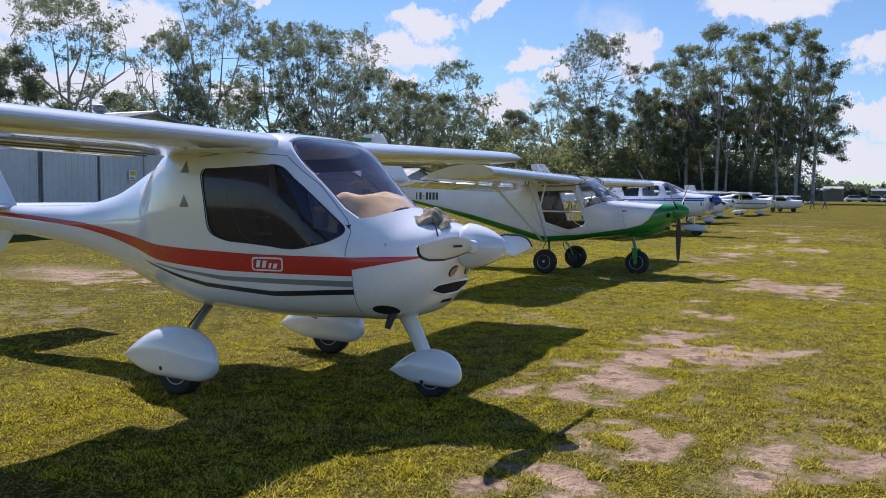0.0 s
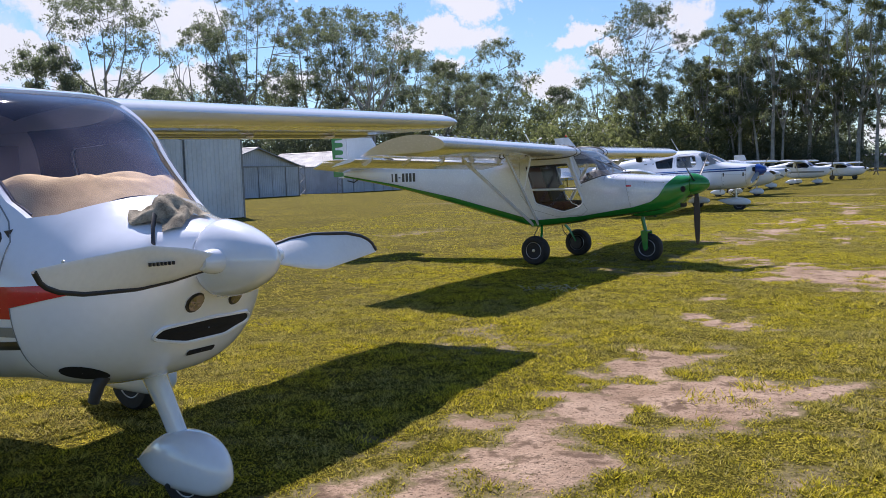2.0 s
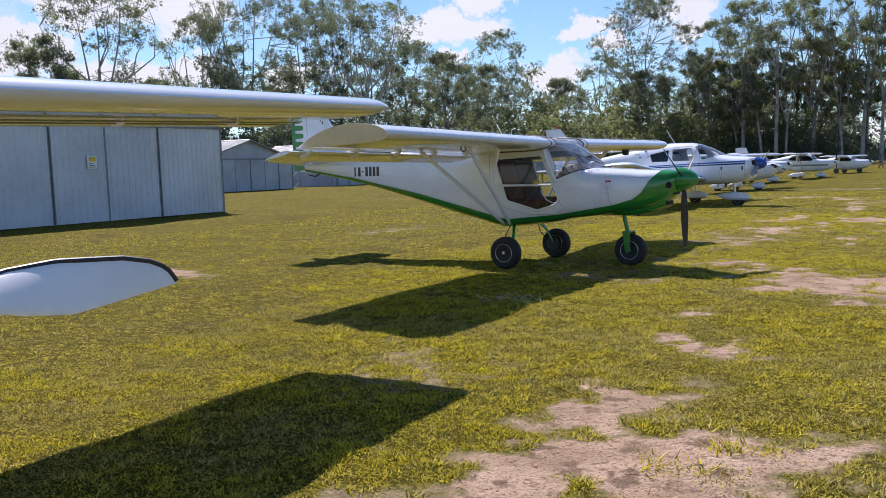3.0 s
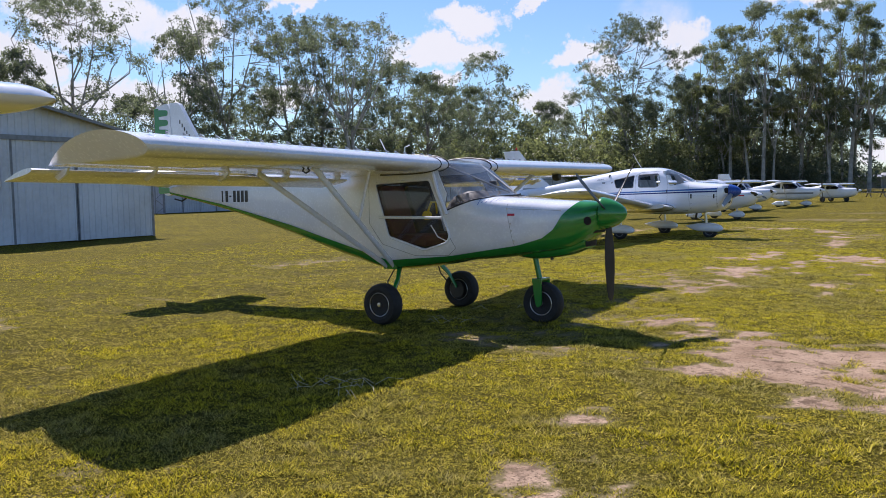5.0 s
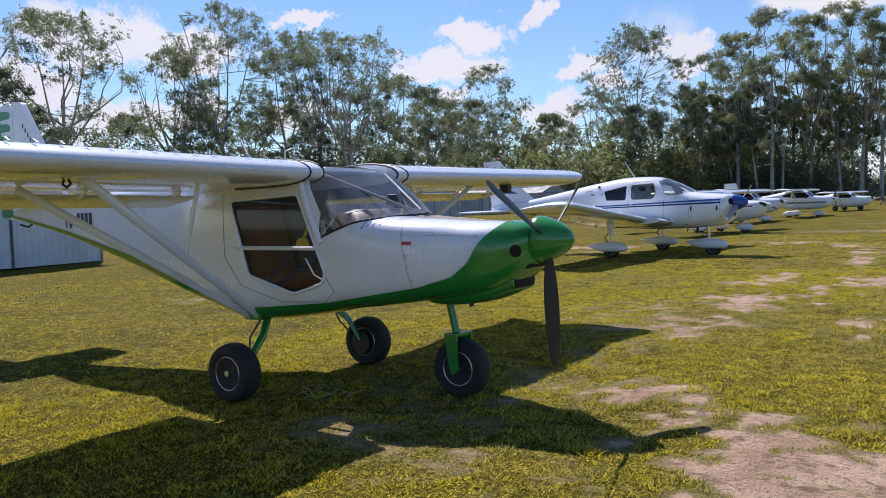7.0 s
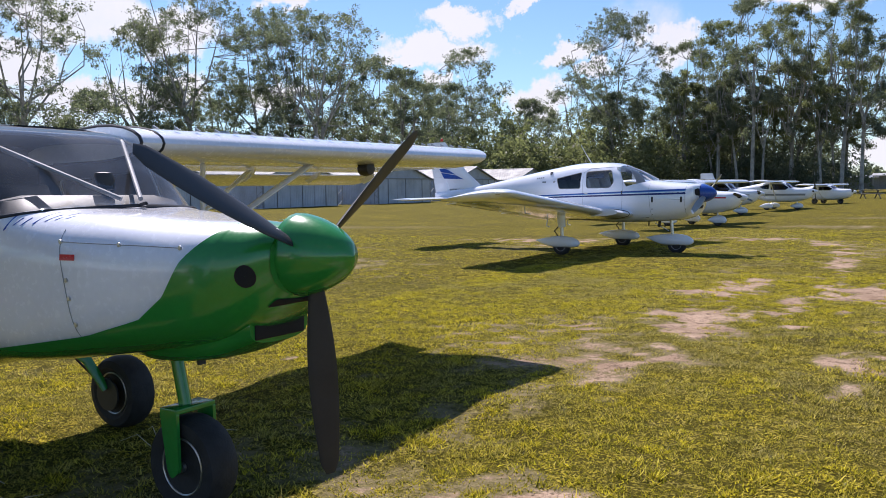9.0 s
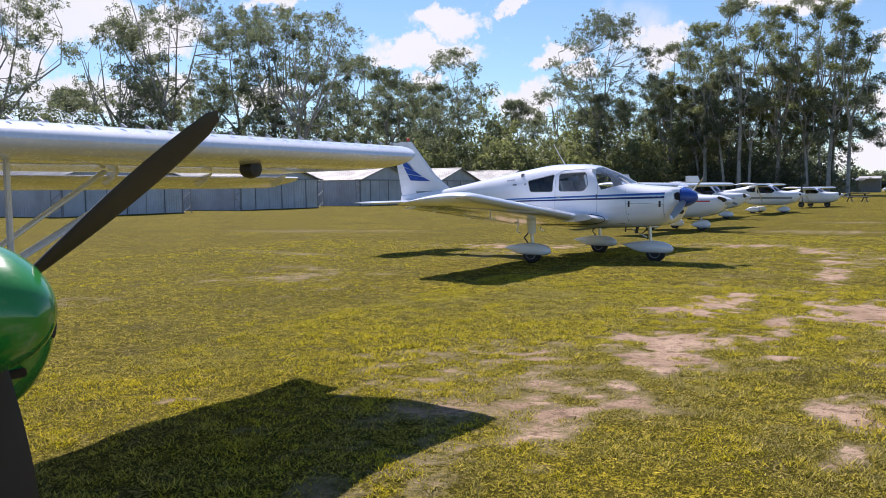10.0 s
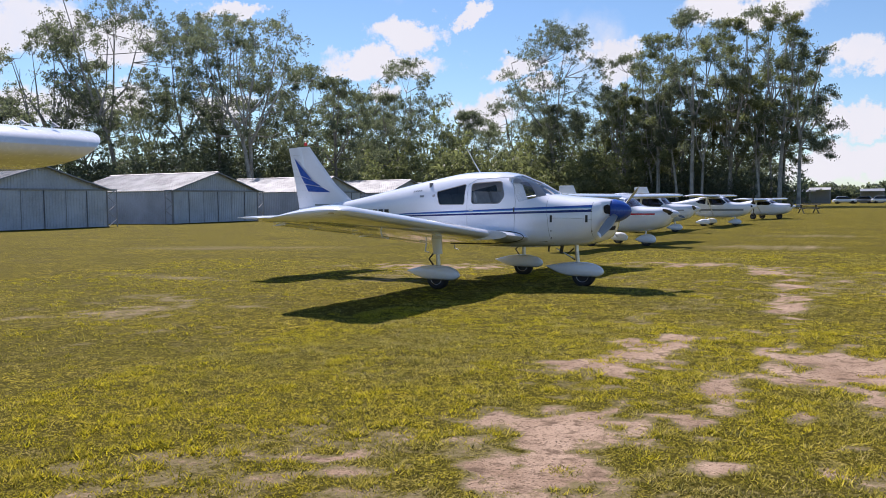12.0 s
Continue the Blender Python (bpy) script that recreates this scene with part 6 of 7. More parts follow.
    for s in (-1, 1):
        part("green_edge", slab([(-6.74, 1.40), (-6.75, 2.55), (-6.842, 2.55), (-6.800, 1.45)], s * 0.0285, s * 0.0315), GREEN, rud)
        for k in range(9):
            z = 1.37 + 0.133 * k
            part("green_finger", slab(rounded([(-6.56, z + 0.01), (-6.56, z + 0.085), (-6.80, z + 0.10), (-6.80, z)], 0.045), s * 0.0285, s * 0.032), GREEN, rud)
        for k in range(5):
            part("fin_mark", slab(rect(-6.14 - 0.045 * k, -6.12 - 0.045 * k, 2.12 + 0.05 * k, 2.17 + 0.05 * k), s * 0.0305, s * 0.033), BLACK_LINE, r)
        part("tailplane", wing([(s * 0.03, -5.72, 1.655, 0.52, 0.10, 0), (s * 0.90, -5.98, 1.655, 0.30, 0.10, 0), (s * 0.96, -6.06, 1.65, 0.20, 0.06, 0)], 8, -0.02, 0.10), WHITE_OLD, r, "white tailplane half")
        part("elevator", wing([(s * 0.06, -6.22, 1.600, 0.34, 0.10, 0), (s * 0.94, -6.26, 1.615, 0.24, 0.10, 0)], 8, 0, 0.42), WHITE_OLD, r)
    part("tail_skid", tube([(-6.2, 0, 1.34), (-6.35, 0, 1.27), (-6.5, 0, 1.30)], 0.012, 6), TRIM, r)
    # spinner and propeller
    part("spinner", spinner(0.0, -0.245, 1.12, 0.158), GREEN, r, "glossy green spinner")
    part("nose_plate", loft([body.ring(-0.241, 48, -0.015), [(-0.241, y * 0.1, 1.11 + (z - 1.11) * 0.1) for _, y, z in body.ring(-0.241, 48)]], caps=False), GREEN, b)
    part("spinner_plate", lathe([(0.02, -0.012), (0.158, -0.012), (0.158, 0.0), (0.02, 0.0)], (-0.245, 0, 1.12), (1, 0, 0), 28), GREEN, r)
    for a in (65, -55, 185):
        part("propeller_blade", turned_blade(a, -0.19, 1.12, radius=0.86, root_r=0.10, chord=0.115, pitch_root=-50, pitch_tip=-24, widest=0.5), CARBON, r, "dark composite propeller blade")
    # undercarriage
    part("nose_leg", tube([(-1.00, 0, 0.78), (-0.955, 0, 0.58), (-0.92, 0, 0.43)], 0.028, 12), GREEN, r, "green nose leg")
    fork = []
    for s in (-1, 1):
        fork.append(slab(rounded([(-0.965, 0.455), (-0.86, 0.455), (-0.855, 0.20), (-0.90, 0.165), (-0.925, 0.20)], 0.02), s * 0.098 - 0.008, s * 0.098 + 0.008))
    fork.append(box(-0.965, -0.86, -0.105, 0.105, 0.440, 0.462, 0.004))
    part("nose_fork", join(*fork), GREEN, r, "green nose wheel fork")
    wheel(r, -0.885, 0, 0.208, 0.212, 0.155)
    for s in (-1, 1):
        part("main_leg", tube([(-2.42, s * 0.36, 0.57), (-2.35, s * 0.50, 0.42), (-2.28, -0.74 if s < 0 else 0.57, 0.24)], [0.036, 0.032, 0.028], 10, 0.45, (1, 0, 0.3)), GREEN, r, "green sprung main leg")
        wheel(r, -2.28, -0.86 if s < 0 else 0.68, 0.208, 0.212, 0.165)
        part("brake_disc", lathe([(0.02, -0.006), (0.095, -0.006), (0.095, 0.006), (0.02, 0.006)], (-2.28, -0.765 if s < 0 else 0.58, 0.208), n=20), TRIM, r)
        part("brake_hose", tube([(-2.44, s * 0.40, 0.56), (-2.47, s * 0.52, 0.40), (-2.40, s * 0.60, 0.27)], 0.007, 6), TRIM, r)
    return r


build_bush_plane()


def build_tourer():
    """The white low-wing tourer with blue stripes."""
    r = root("light_aircraft", pose(-3.567, 30.33, 0, 0, 0, -8), "white low-wing touring aircraft with blue stripes, parked on grass", "aircraft", "parked aircraft")
    body = Body([(-0.29, 1.375, 1.02, 1.20, 0.22, 2.5), (-0.34, 1.385, 0.86, 1.15, 0.38, 2.7), (-0.50, 1.405, 0.72, 1.08, 0.48, 2.9), (-0.90, 1.44, 0.655, 1.05, 0.53, 3.0),
                 (-1.18, 1.475, 0.635, 1.03, 0.56, 3.2), (-1.70, 1.725, 0.615, 1.03, 0.58, 3.2), (-2.20, 1.86, 0.605, 1.03, 0.58, 3.2), (-2.70, 1.87, 0.62, 1.05, 0.57, 3.2),
                 (-3.60, 1.765, 0.73, 1.10, 0.50, 3.0), (-4.50, 1.615, 0.90, 1.15, 0.36, 2.7), (-5.90, 1.385, 1.05, 1.20, 0.17, 2.3), (-7.02, 1.27, 1.13, 1.19, 0.05, 2.0)])
    rear = rounded([(-3.30, 1.545), (-2.69, 1.665), (-2.70, 1.325), (-3.22, 1.325)], 0.04)
    front = rounded([(-2.58, 1.675), (-2.02, 1.70), (-1.93, 1.45), (-2.02, 1.335), (-2.55, 1.335)], 0.06)
    screen = [(-1.10, 1.50), (-1.32, 1.44), (-1.66, 1.355), (-1.72, 1.45), (-1.90, 1.77), (-1.94, 1.95), (-1.0, 1.95)]
    skin = shell_with_openings(body.skin(-0.29, -7.02, 110, 56), [slab(rear, -1, 1), slab(front, -1, 1), slab(screen, -1, 1)])
    b = part("fuselage", skin, WHITE, r, "white painted metal fuselage", 30)
    for s in (-1, 1):
        part("rear_window", body.pane(rear, -2.4, -3.6, side=s, grow=1.08, n=80), GLASS_SMOKE, b, "dark blue-tinted rear window").visible_shadow = False
        part("side_window", body.pane(front, -1.7, -2.8, side=s, grow=1.07, n=80), GLASS, b, "clear side window").visible_shadow = False
        for poly in (rear, front):
            part("window_trim", tube([(x, s * (body.side(x, z) + 0.001), z) for x, z in poly + poly[:1]], 0.007, 6), ALLOY, b)
        top = curve((-4.6, 1.150), (-3.90, 1.185), (-0.43, 1.300))
        def taper(x):
            return 0.55 + 0.45 * (x + 4.5) / 4
        part("blue_stripe", body.patch(-0.46, -4.55, lambda x: top(x) - 0.030 * taper(x), top, s, 0.003, 50, 2), BLUE, b, "upper blue stripe")
        part("pale_stripe", body.patch(-0.46, -4.50, lambda x: top(x) - 0.044 * taper(x), lambda x: top(x) - 0.030 * taper(x), s, 0.0028, 50, 2), BLUE_PALE, b, "thin pale blue stripe")
        part("navy_stripe", body.patch(-0.46, -4.45, lambda x: top(x) - 0.105 * taper(x), lambda x: top(x) - 0.066 * taper(x), s, 0.003, 50, 2), NAVY, b, "lower navy stripe")
        part("door_joint", seam(body, [(-1.78, 1.60), (-1.72, 1.36), (-1.75, 0.80), (-1.9, 0.70), (-2.55, 0.70), (-2.64, 0.85), (-2.64, 1.66), (-2.5, 1.74), (-1.95, 1.76), (-1.78, 1.60)], s, 0.0025), GREY_LINE, b)
        part("door_handle", box(-2.60, -2.52, s * (body.side(-2.56, 1.22) + 0.002) - 0.01, s * (body.side(-2.56, 1.22) + 0.002) + 0.01, 1.215, 1.235, 0.004), STEEL, b)
        part("door_hinge", box(-1.755, -1.735, s * body.side(-1.74, 1.24) - 0.008, s * body.side(-1.74, 1.24) + 0.008, 1.20, 1.27, 0.003), TRIM, b)
        part("cowl_joint", seam(body, [(-1.20, 1.42), (-1.16, 1.1), (-1.12, 0.70)], s, 0.0025), GREY_LINE, b)
        part("cowl_joint", seam(body, [(-0.45, 1.08), (-0.8, 1.10), (-1.15, 1.10)], s, 0.0025), GREY_LINE, b)
        part("cowl_joint", seam(body, [(-0.47, 1.38), (-0.46, 1.1), (-0.47, 0.76)], s, 0.0025), GREY_LINE, b)
        for x, z in ((-1.10, 1.09), (-0.53, 1.09)):
            part("cowl_latch", sheet_on(body, rect(x - 0.018, x + 0.018, z - 0.055, z + 0.055), s, 0.004), TRIM, b, "dark cowling latch")
        for x, z in ((-1.10, 0.90), (-1.11, 0.79), (-0.46, 0.90), (-0.46, 1.2)):
            part("fastener", lathe([(0.001, -0.004), (0.010, -0.003), (0.010, 0.003), (0.001, 0.004)], (x, s * (body.side(x, z) + 0.002), z), n=8), TRIM, b)
        for k in range(3):
            part("registration_bar", sheet_on(body, rect(-4.86 + 0.15 * k, -4.75 + 0.15 * k, 1.13 + 0.004 * k, 1.25), s, 0.004), BLACK_LINE, b)
        for k in range(4):
            part("name_bar", sheet_on(body, rect(-3.86 + 0.055 * k, -3.83 + 0.055 * k, 1.545 + 0.004 * k, 1.575 + 0.004 * k, 0.012), s, 0.004), GREY_LINE, b)
            part("name_bar", sheet_on(body, rect(-0.88 + 0.10 * k, -0.81 + 0.10 * k, 1.225, 1.245), s, 0.005), WHITE_OLD, b)
        part("name_bar", sheet_on(body, rect(-3.68, -3.58, 1.455, 1.49), s, 0.004), GREY_LINE, b)
        part("air_inlet", nose_patch(body, rounded([(s * 0.16, 1.15), (s * 0.32, 1.17), (s * 0.33, 1.28), (s * 0.20, 1.31)], 0.04), -0.28, -0.6, 0.005, 4), DARK, b, "dark oval cooling inlet")
        part("step", tube([(-3.55, s * 0.42, 0.78), (-3.58, s * 0.46, 0.52), (-3.50, s * 0.46, 0.50)], 0.012, 6), WHITE_OLD, b)
    part("windscreen", body.pane(screen, -0.95, -2.1, grow=1.03, nx=80, n=90), GLASS, b, "clear two-piece windscreen").visible_shadow = False
    part("screen_post", tube([(-1.20, 0, 1.487), (-1.55, 0, 1.665), (-1.90, 0, 1.795)], 0.014, 8), WHITE, b)
    part("chin_inlet", nose_patch(body, rounded([(-0.12, 0.90), (0.12, 0.90), (0.12, 0.97), (-0.12, 0.97)], 0.03), -0.28, -0.7, 0.005, 4), DARK, b)
    part("nose_lamp", nose_patch(body, disc(0.0, 1.005, 0.045), -0.28, -0.6, 0.008, 3), LENS, b)
    # cabin
    for s in (-1, 1):
        part("seat", seat_geo(-1.95, s * 0.27, 0.88, 0.46, 0.62), SEAT_PALE, r)
        part("rear_seat", seat_geo(-2.75, s * 0.27, 0.92, 0.46, 0.55), SEAT_PALE, r)
        part("control_yoke", join(tube([(-1.35, s * 0.27, 1.26), (-1.55, s * 0.27, 1.26)], 0.012, 6), tube([(-1.55, s * 0.27 - 0.13, 1.34), (-1.55, s * 0.27 - 0.08, 1.26), (-1.55, s * 0.27 + 0.08, 1.26), (-1.55, s * 0.27 + 0.13, 1.34)], 0.014, 6)), TRIM, r)
    part("instrument_panel", loft([[(x, y, z) for y, z in ((-0.50, 1.05), (0.50, 1.05), (0.50, 1.33), (0.3, 1.42), (-0.3, 1.42), (-0.50, 1.33))] for x in (-1.40, -1.24)]), TRIM, r)
    part("cabin_floor", box(-3.4, -1.2, -0.48, 0.48, 0.72, 0.75), PANEL_GREY, r)
    part("rear_bulkhead", box(-3.5, -3.46, -0.42, 0.42, 0.80, 1.70), PANEL_GREY, r)
    part("sun_visor", box(-1.92, -1.88, -0.42, -0.10, 1.66, 1.76, 0.004), WHITE_DULL, r)
    # wings, with dihedral
    for s in (-1, 1):
        w = part("wing", half_wing(s, 0.50, 4.42, -1.92, 0.80, 1.255, 1.60, 1.60, 0.130, tip=0.26, camber=0.02, up=0.03, inc=0.085), WHITE, r, "white constant-chord low wing half")
        part("root_glove", loft([[(-1.50 - 0.1 * t + px, s * (0.50 + 0.55 * t), 0.785 + 0.065 * t + pz * (1 - 0.15 * t)) for px, pz in foil(1.9 - 0.22 * t, 0.110, 12, 0.02, 0, 0.075)] for t in (0, 0.5, 1.0)]), WHITE, w)
        edge = foil(1.84, 0.110, 12, 0.02, 0, 0.075)
        part("glove_seal", tube([(-1.53 + px * 1.004, s * 0.65, 0.803 + pz * 0.975) for px, pz in edge[-8:] + edge[:7]], 0.010, 6), TRIM, w, "black seal round the wing fillet")
        part("flap", wing([(s * 0.60, -3.26, 0.705, 0.30, 0.12, 0), (s * 2.25, -3.26, 0.895, 0.30, 0.12, 0)], 8, 0, 0.15), WHITE_OLD, w, "white flap")
        part("aileron", wing([(s * 2.30, -3.26, 0.900, 0.29, 0.11, 0), (s * 4.10, -3.26, 1.105, 0.27, 0.11, 0)], 8, 0, 0.10), WHITE_OLD, w, "white aileron")
        for y in (1.0, 2.0, 2.7, 3.6):
            part("hinge_bracket", slab([(-3.18, 0.665 + 0.115 * (y - 0.5)), (-3.32, 0.67 + 0.115 * (y - 0.5)), (-3.28, 0.645 + 0.115 * (y - 0.5))], s * y - 0.006, s * y + 0.006), WHITE_OLD, w)
        part("pitot_mast", tube([(-2.6, s * 2.9, 0.99), (-2.58, s * 2.9, 0.88), (-2.46, s * 2.9, 0.87)], 0.012, 6), WHITE_OLD, w)
        part("tip_lamp", spat(-2.35, -2.10, s * 4.38, 1.24, 1.295, 0.03), LENS, w)
        y = s * 1.40
        leg = part("main_leg", tube([(-2.68, y, 0.82), (-2.66, y, 0.55)], [0.10, 0.085], 14, 0.5, (0, 1, 0)), WHITE, r, "faired white main leg")
        part("oleo", tube([(-2.66, y, 0.58), (-2.65, y, 0.34)], 0.035, 12), STEEL, leg)
        part("torque_link", tube([(-2.74, y, 0.56), (-2.83, y, 0.47), (-2.74, y, 0.36)], 0.014, 6), TRIM, leg)
        part("wheel_spat", wheel_pant(-3.28, -2.26, y, 0.145, 0.375, 0.12, 0.270), WHITE, r, "white pointed wheel spat")
        wheel(r, -2.66, y, 0.175, 0.185, 0.15)
    # tail
    part("fin", loft([[(x + px, pz, z) for px, pz in foil(ch, 0.075, 10, 0)] for x, z, ch in ((-5.55, 1.36, 1.10), (-6.05, 1.75, 0.86), (-6.72, 2.50, 0.34))]), WHITE, r, "swept white fin")
    rud = part("rudder", loft([[(x + px, pz, z) for px, pz in foil(ch, 0.10, 10, 0)] for x, z, ch in ((-6.55, 1.18, 0.46), (-6.72, 1.75, 0.40), (-6.93, 2.49, 0.36))]), WHITE, r, "ribbed white rudder")
    for s in (-1, 1):
        for poly in ([(-7.10, 2.28), (-6.94, 2.12), (-6.64, 1.84), (-6.93, 1.93)], [(-6.92, 1.91), (-6.62, 1.82), (-6.38, 1.70), (-6.83, 1.77)], [(-6.82, 1.75), (-6.36, 1.68), (-6.14, 1.585), (-6.73, 1.61)]):
            part("fin_flash", slab(poly, s * 0.036, s * 0.042), BLUE, r, "blue fin flash")
        for k in range(7):
            part("rudder_rib", tube([(-6.78 - 0.03 * k, s * 0.024, 1.5 + 0.14 * k), (-7.05 - 0.035 * k, s * 0.008, 1.5 + 0.14 * k)], 0.004, 5), WHITE_OLD, rud)
    part("beacon", lathe([(0.035, 0.0), (0.035, 0.03), (0.028, 0.06), (0.005, 0.075)], (-6.82, 0, 2.52), (0, 0, 1), 14), LAMP_RED, r, "red beacon on the fin top")
    part("stabilator", wing([(-1.66, -6.42, 1.12, 0.62, 0.04, 0), (-1.58, -6.38, 1.125, 0.70, 0.085, 0), (0, -6.34, 1.13, 0.76, 0.085, 0), (1.58, -6.38, 1.125, 0.70, 0.085, 0), (1.66, -6.42, 1.12, 0.62, 0.04, 0)], 10, 0), WHITE, r, "white all-moving tailplane")
    part("trim_tab", wing([(-1.2, -7.08, 1.13, 0.14, 0.08, 0), (1.2, -7.08, 1.13, 0.14, 0.08, 0)], 6, 0), WHITE_OLD, r)
    # nose
    part("spinner", spinner(0.0, -0.29, 1.20, 0.185), BLUE, r, "glossy blue spinner")
    for a in (66, 246):
        part("propeller_blade", turned_blade(-a, -0.20, 1.20, radius=0.86, root_r=0.10, chord=0.14, pitch_root=-48, pitch_tip=-22, widest=0.5), GREY_LINE, r, "grey metal propeller blade")
        part("blade_tip", moved(blade(radius=0.865, root_r=0.80, chord=0.10, pitch_root=-24, pitch_tip=-22, widest=0.5), Matrix.Translation((-0.20, 0, 1.20)) @ Matrix.Rotation(radians(-a), 4, "X")), WHITE_OLD, r)
    part("exhaust", join(tube([(-1.10, -0.14, 0.68), (-1.13, -0.14, 0.53)], 0.028, 12)), TRIM, r, "dark exhaust stub")
    part("breather", tube([(-1.34, -0.14, 0.68), (-1.35, -0.14, 0.55)], 0.014, 8), TRIM, r)
    part("nose_oleo", tube([(-0.93, 0, 0.72), (-0.90, 0, 0.36)], 0.034, 12), STEEL, r)
    part("nose_link", tube([(-0.97, 0, 0.60), (-1.10, 0, 0.50), (-0.95, 0, 0.42)], 0.014, 6), TRIM, r)
    part("steering_arm", tube([(-0.95, -0.06, 0.45), (-1.25, -0.06, 0.60)], 0.010, 6), WHITE_OLD, r)
    part("nose_spat", wheel_pant(-1.48, -0.46, 0.0, 0.155, 0.390, 0.12, 0.305), WHITE, r, "white pointed nose wheel spat")
    wheel(r, -0.80, 0, 0.18, 0.19, 0.15)
    part("roof_aerial", tube([(-2.72, 0, 1.86), (-2.86, 0, 2.07), (-2.98, 0, 2.27)], [0.011, 0.008, 0.005], 6), WHITE_OLD, r, "thin whip aerial")
    part("belly_aerial", tube([(-4.1, 0, 0.86), (-4.15, 0, 0.70)], 0.008, 6), WHITE_OLD, r)
    part("fuel_drain", tube([(-3.72, -0.5, 0.86), (-3.70, -0.5, 0.76)], 0.008, 6), STEEL, r)
    return r


build_tourer()


def build_trainer(x, y, head, label, band, spats=True, wing_z=1.44, nose_z=0.95, fin_z=2.02, band_mat=None, strut=True, prop=80, wing_half=3.9):
    """A small high-wing trainer, farther down the row. Its origin is under the nose wheel."""
    r = root("light_aircraft", pose(x, y, 0, 0, 0, head), label, "aircraft", "parked aircraft")
    n = nose_z
    body = Body([(0.80, n + 0.12, n - 0.14, n, 0.15, 2.4), (0.68, n + 0.17, n - 0.30, n - 0.03, 0.30, 2.6), (0.30, n + 0.20, n - 0.46, n - 0.05, 0.42, 2.8), (-0.05, n + 0.22, n - 0.52, n - 0.05, 0.48, 2.8),
                 (-0.25, n + 0.30, n - 0.54, n - 0.05, 0.50, 3.0), (-0.55, wing_z - 0.02, n - 0.55, n - 0.05, 0.52, 3.2), (-1.5, wing_z + 0.01, n - 0.52, n - 0.02, 0.50, 3.2), (-2.0, wing_z - 0.08, n - 0.40, n + 0.02, 0.42, 2.8),
                 (-3.2, n + 0.24, n - 0.10, n + 0.08, 0.20, 2.4), (-5.0, n + 0.22, n + 0.06, n + 0.14, 0.06, 2.0)])
    door = rounded([(-1.25, wing_z - 0.10), (-0.62, wing_z - 0.10), (-0.36, n + 0.22), (-0.50, n + 0.10), (-1.25, n + 0.10)], 0.05)
    rear = rounded([(-1.85, wing_z - 0.22), (-1.35, wing_z - 0.10), (-1.35, n + 0.14), (-1.70, n + 0.18)], 0.04)
    screen = [(0.0, n + 0.245), (-0.30, n + 0.20), (-0.52, wing_z - 0.10), (-0.60, wing_z + 0.2), (0.1, wing_z + 0.2)]
    skin = shell_with_openings(body.skin(0.80, -5.0, 60, 36), [slab(door, -1, 1), slab(rear, -1, 1), slab(screen, -1, 1)])
    b = part("fuselage", skin, WHITE, r, "white moulded fuselage", 32)
    for s in (-1, 1):
        part("door_window", body.pane(door, -0.2, -1.4, side=s, grow=1.08), GLASS_SMOKE, b, "dark door window").visible_shadow = False
        part("rear_window", body.pane(rear, -1.2, -2.0, side=s, grow=1.08), GLASS_SMOKE, b, "dark rear window").visible_shadow = False
        if band_mat:
            lo, hi = band
            part("side_band", body.patch(0.45, -2.6, lambda q: n + lo, lambda q: n + hi, s, 0.004, 30, 3), band_mat, b, "painted side band")
        part("wing", half_wing(s, 0.30, wing_half, -0.62, wing_z + 0.01, wing_z + 0.03, 1.15, 1.05, 0.13, tip=0.15), WHITE, r, "white high wing half")
        if strut:
            part("strut", tube([(-0.95, s * 0.46, n - 0.45), (-0.95, s * 1.9, wing_z - 0.03)], 0.028, 8, 0.5, (0, -1, 0.6)), WHITE_OLD, r, "white wing strut")
        part("seat", seat_geo(-0.95, s * 0.24, n - 0.22, 0.42, 0.50), SEAT, r)
        part("tailplane", wing([(s * 0.03, -4.35, n + 0.16, 0.66, 0.09, 0), (s * 1.15, -4.45, n + 0.16, 0.50, 0.09, 0), (s * 1.2, -4.5, n + 0.16, 0.40, 0.05, 0)], 8, 0), WHITE, r, "white tailplane half")
        part("main_leg", tube([(-1.35, s * 0.35, n - 0.50), (-1.36, s * 0.80, 0.20)], [0.03, 0.024], 8, 0.6, (1, 0, 0)), WHITE_OLD, r)
        if spats:
            part("wheel_spat", wheel_pant(-1.76, -1.05, s * 0.84, 0.09, 0.36, 0.11, 0.19), WHITE, r, "white wheel spat")
        wheel(r, -1.36, s * 0.84, 0.16 if spats else 0.19, 0.165 if spats else 0.195, 0.12)
    part("windscreen", body.pane(screen, 0.15, -0.8, grow=1.04, nx=40, n=60), GLASS_DARK, b, "blue-tinted windscreen").visible_shadow = False
    part("instrument_panel", box(-0.38, -0.26, -0.42, 0.42, n + 0.02, n + 0.22, 0.02), TRIM, r)
    part("rear_bulkhead", box(-1.75, -1.70, -0.36, 0.36, n - 0.3, wing_z - 0.15), PANEL_GREY, r)
    part("fin", loft([[(px0 + px, pz, z) for px, pz in foil(ch, 0.08, 10, 0)] for px0, z, ch in ((-3.95, n + 0.17, 1.05), (-4.20, n + 0.45, 0.85), (-4.45, fin_z, 0.62))]), WHITE, r, "white fin")
    part("rudder_edge", slab([(-4.98, n + 0.2), (-5.05, fin_z - 0.02), (-5.12, fin_z - 0.02), (-5.08, n + 0.2)], -0.02, 0.02), WHITE_OLD, r)
    part("spinner", spinner(1.02, 0.79, n, 0.12), WHITE, r, "white spinner")
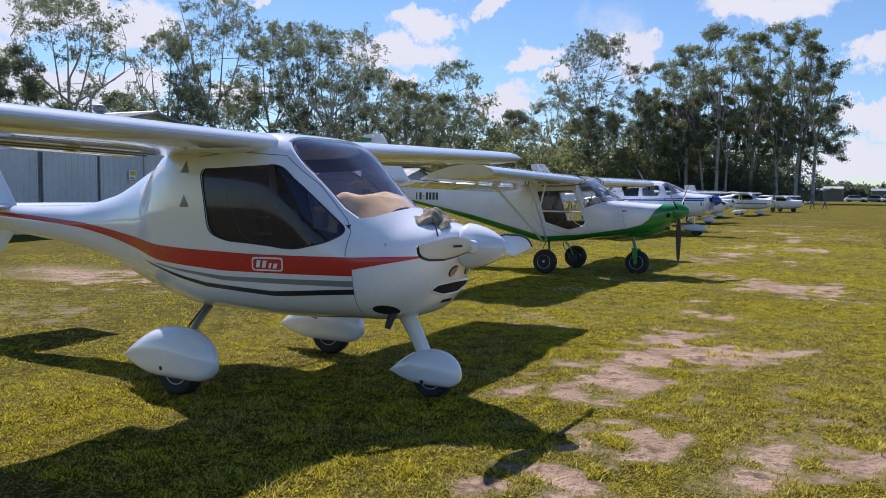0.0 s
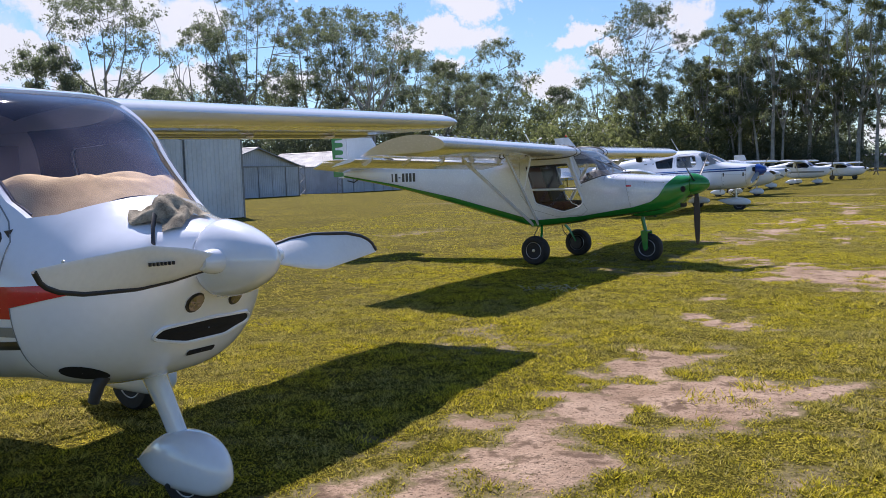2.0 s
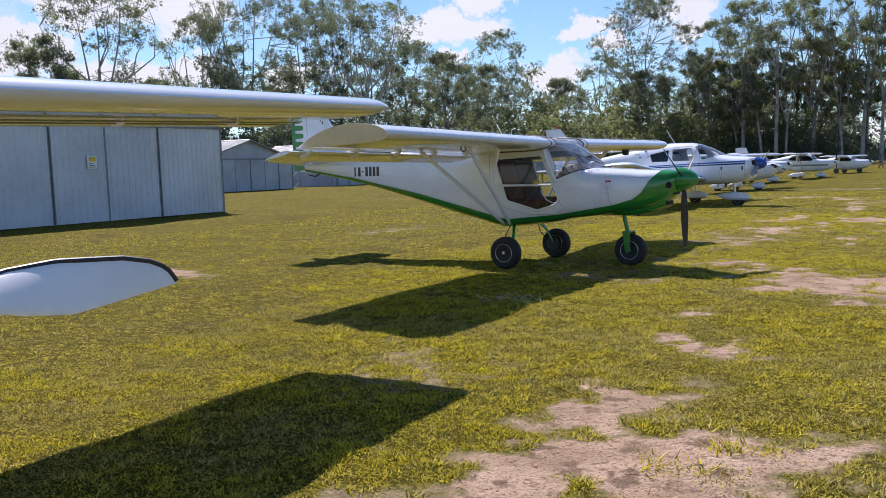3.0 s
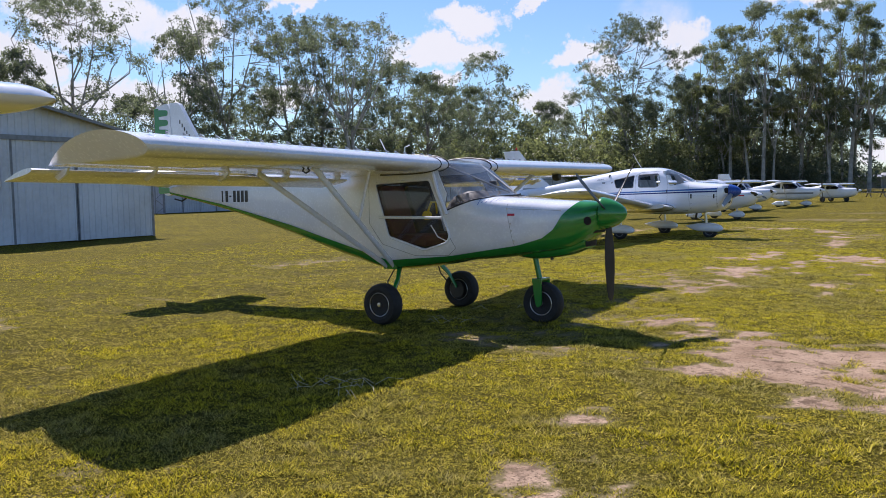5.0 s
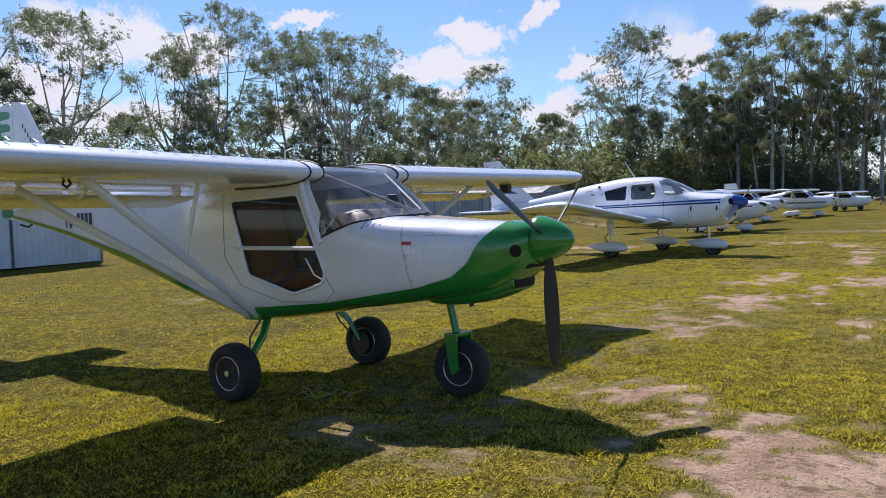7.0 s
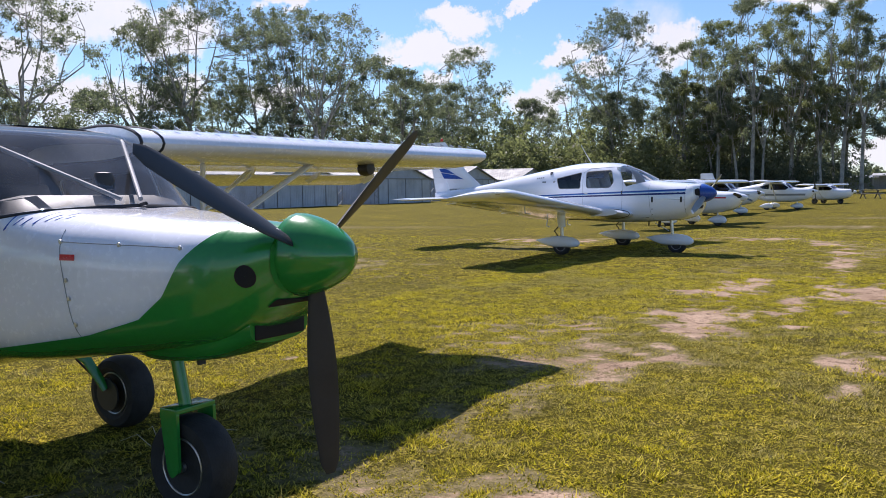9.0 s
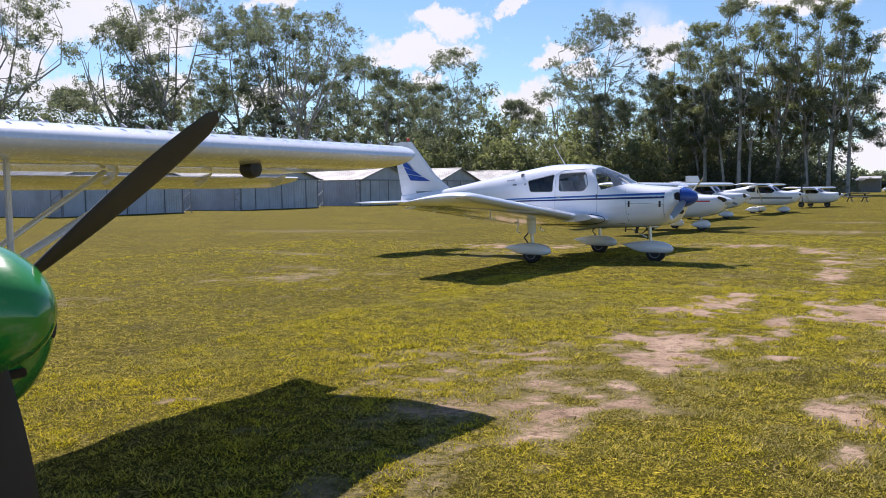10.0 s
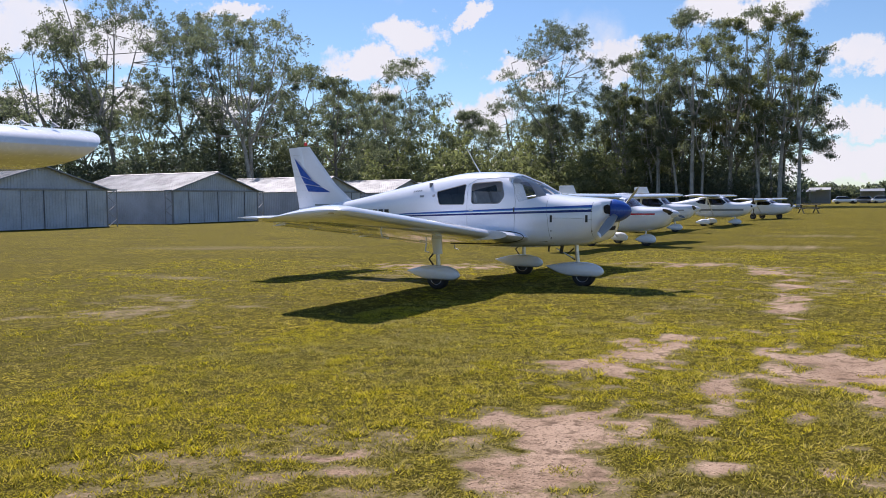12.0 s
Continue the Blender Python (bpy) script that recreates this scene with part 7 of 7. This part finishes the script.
    for a in (prop, prop + 180):
        part("propeller_blade", turned_blade(a, 0.85, n, radius=0.74, root_r=0.08, chord=0.10, widest=0.5), CARBON, r, "dark propeller blade")
    for s in (-1, 1):
        part("air_inlet", nose_patch(body, disc(s * 0.17, n + 0.02, 0.05, 14), 0.82, 0.4, 0.005, 3), DARK, b)
    part("nose_leg", tube([(-0.02, 0, n - 0.45), (0.0, 0, 0.18)], 0.028, 8), WHITE_OLD if spats else TRIM, r)
    if spats:
        part("nose_spat", wheel_pant(-0.38, 0.30, 0, 0.09, 0.36, 0.10, 0.19), WHITE, r, "white nose wheel spat")
    wheel(r, 0.0, 0, 0.16 if spats else 0.19, 0.165 if spats else 0.195, 0.12)
    return r


build_trainer(-5.9, 41.9, -14, "white high-wing trainer with a dark red band and wheel spats", (-0.03, 0.02), band_mat=RED, strut=False)
build_trainer(-7.0, 52.2, -4, "white high-wing trainer with a blue-tinted windscreen and spats", (-0.06, -0.02), band_mat=GREY_LINE, strut=False, wing_z=1.50)
build_trainer(-5.65, 60.6, -4, "white high-wing trainer with a grey band, struts and spats", (-0.20, -0.10), band_mat=GREY_LINE, wing_z=1.46, prop=15)
build_trainer(-4.6, 74.2, -14, "white strutted high-wing aircraft on bare black wheels", (-0.05, 0.0), spats=False, wing_z=1.24, nose_z=0.80, fin_z=1.6, wing_half=3.7, prop=70)
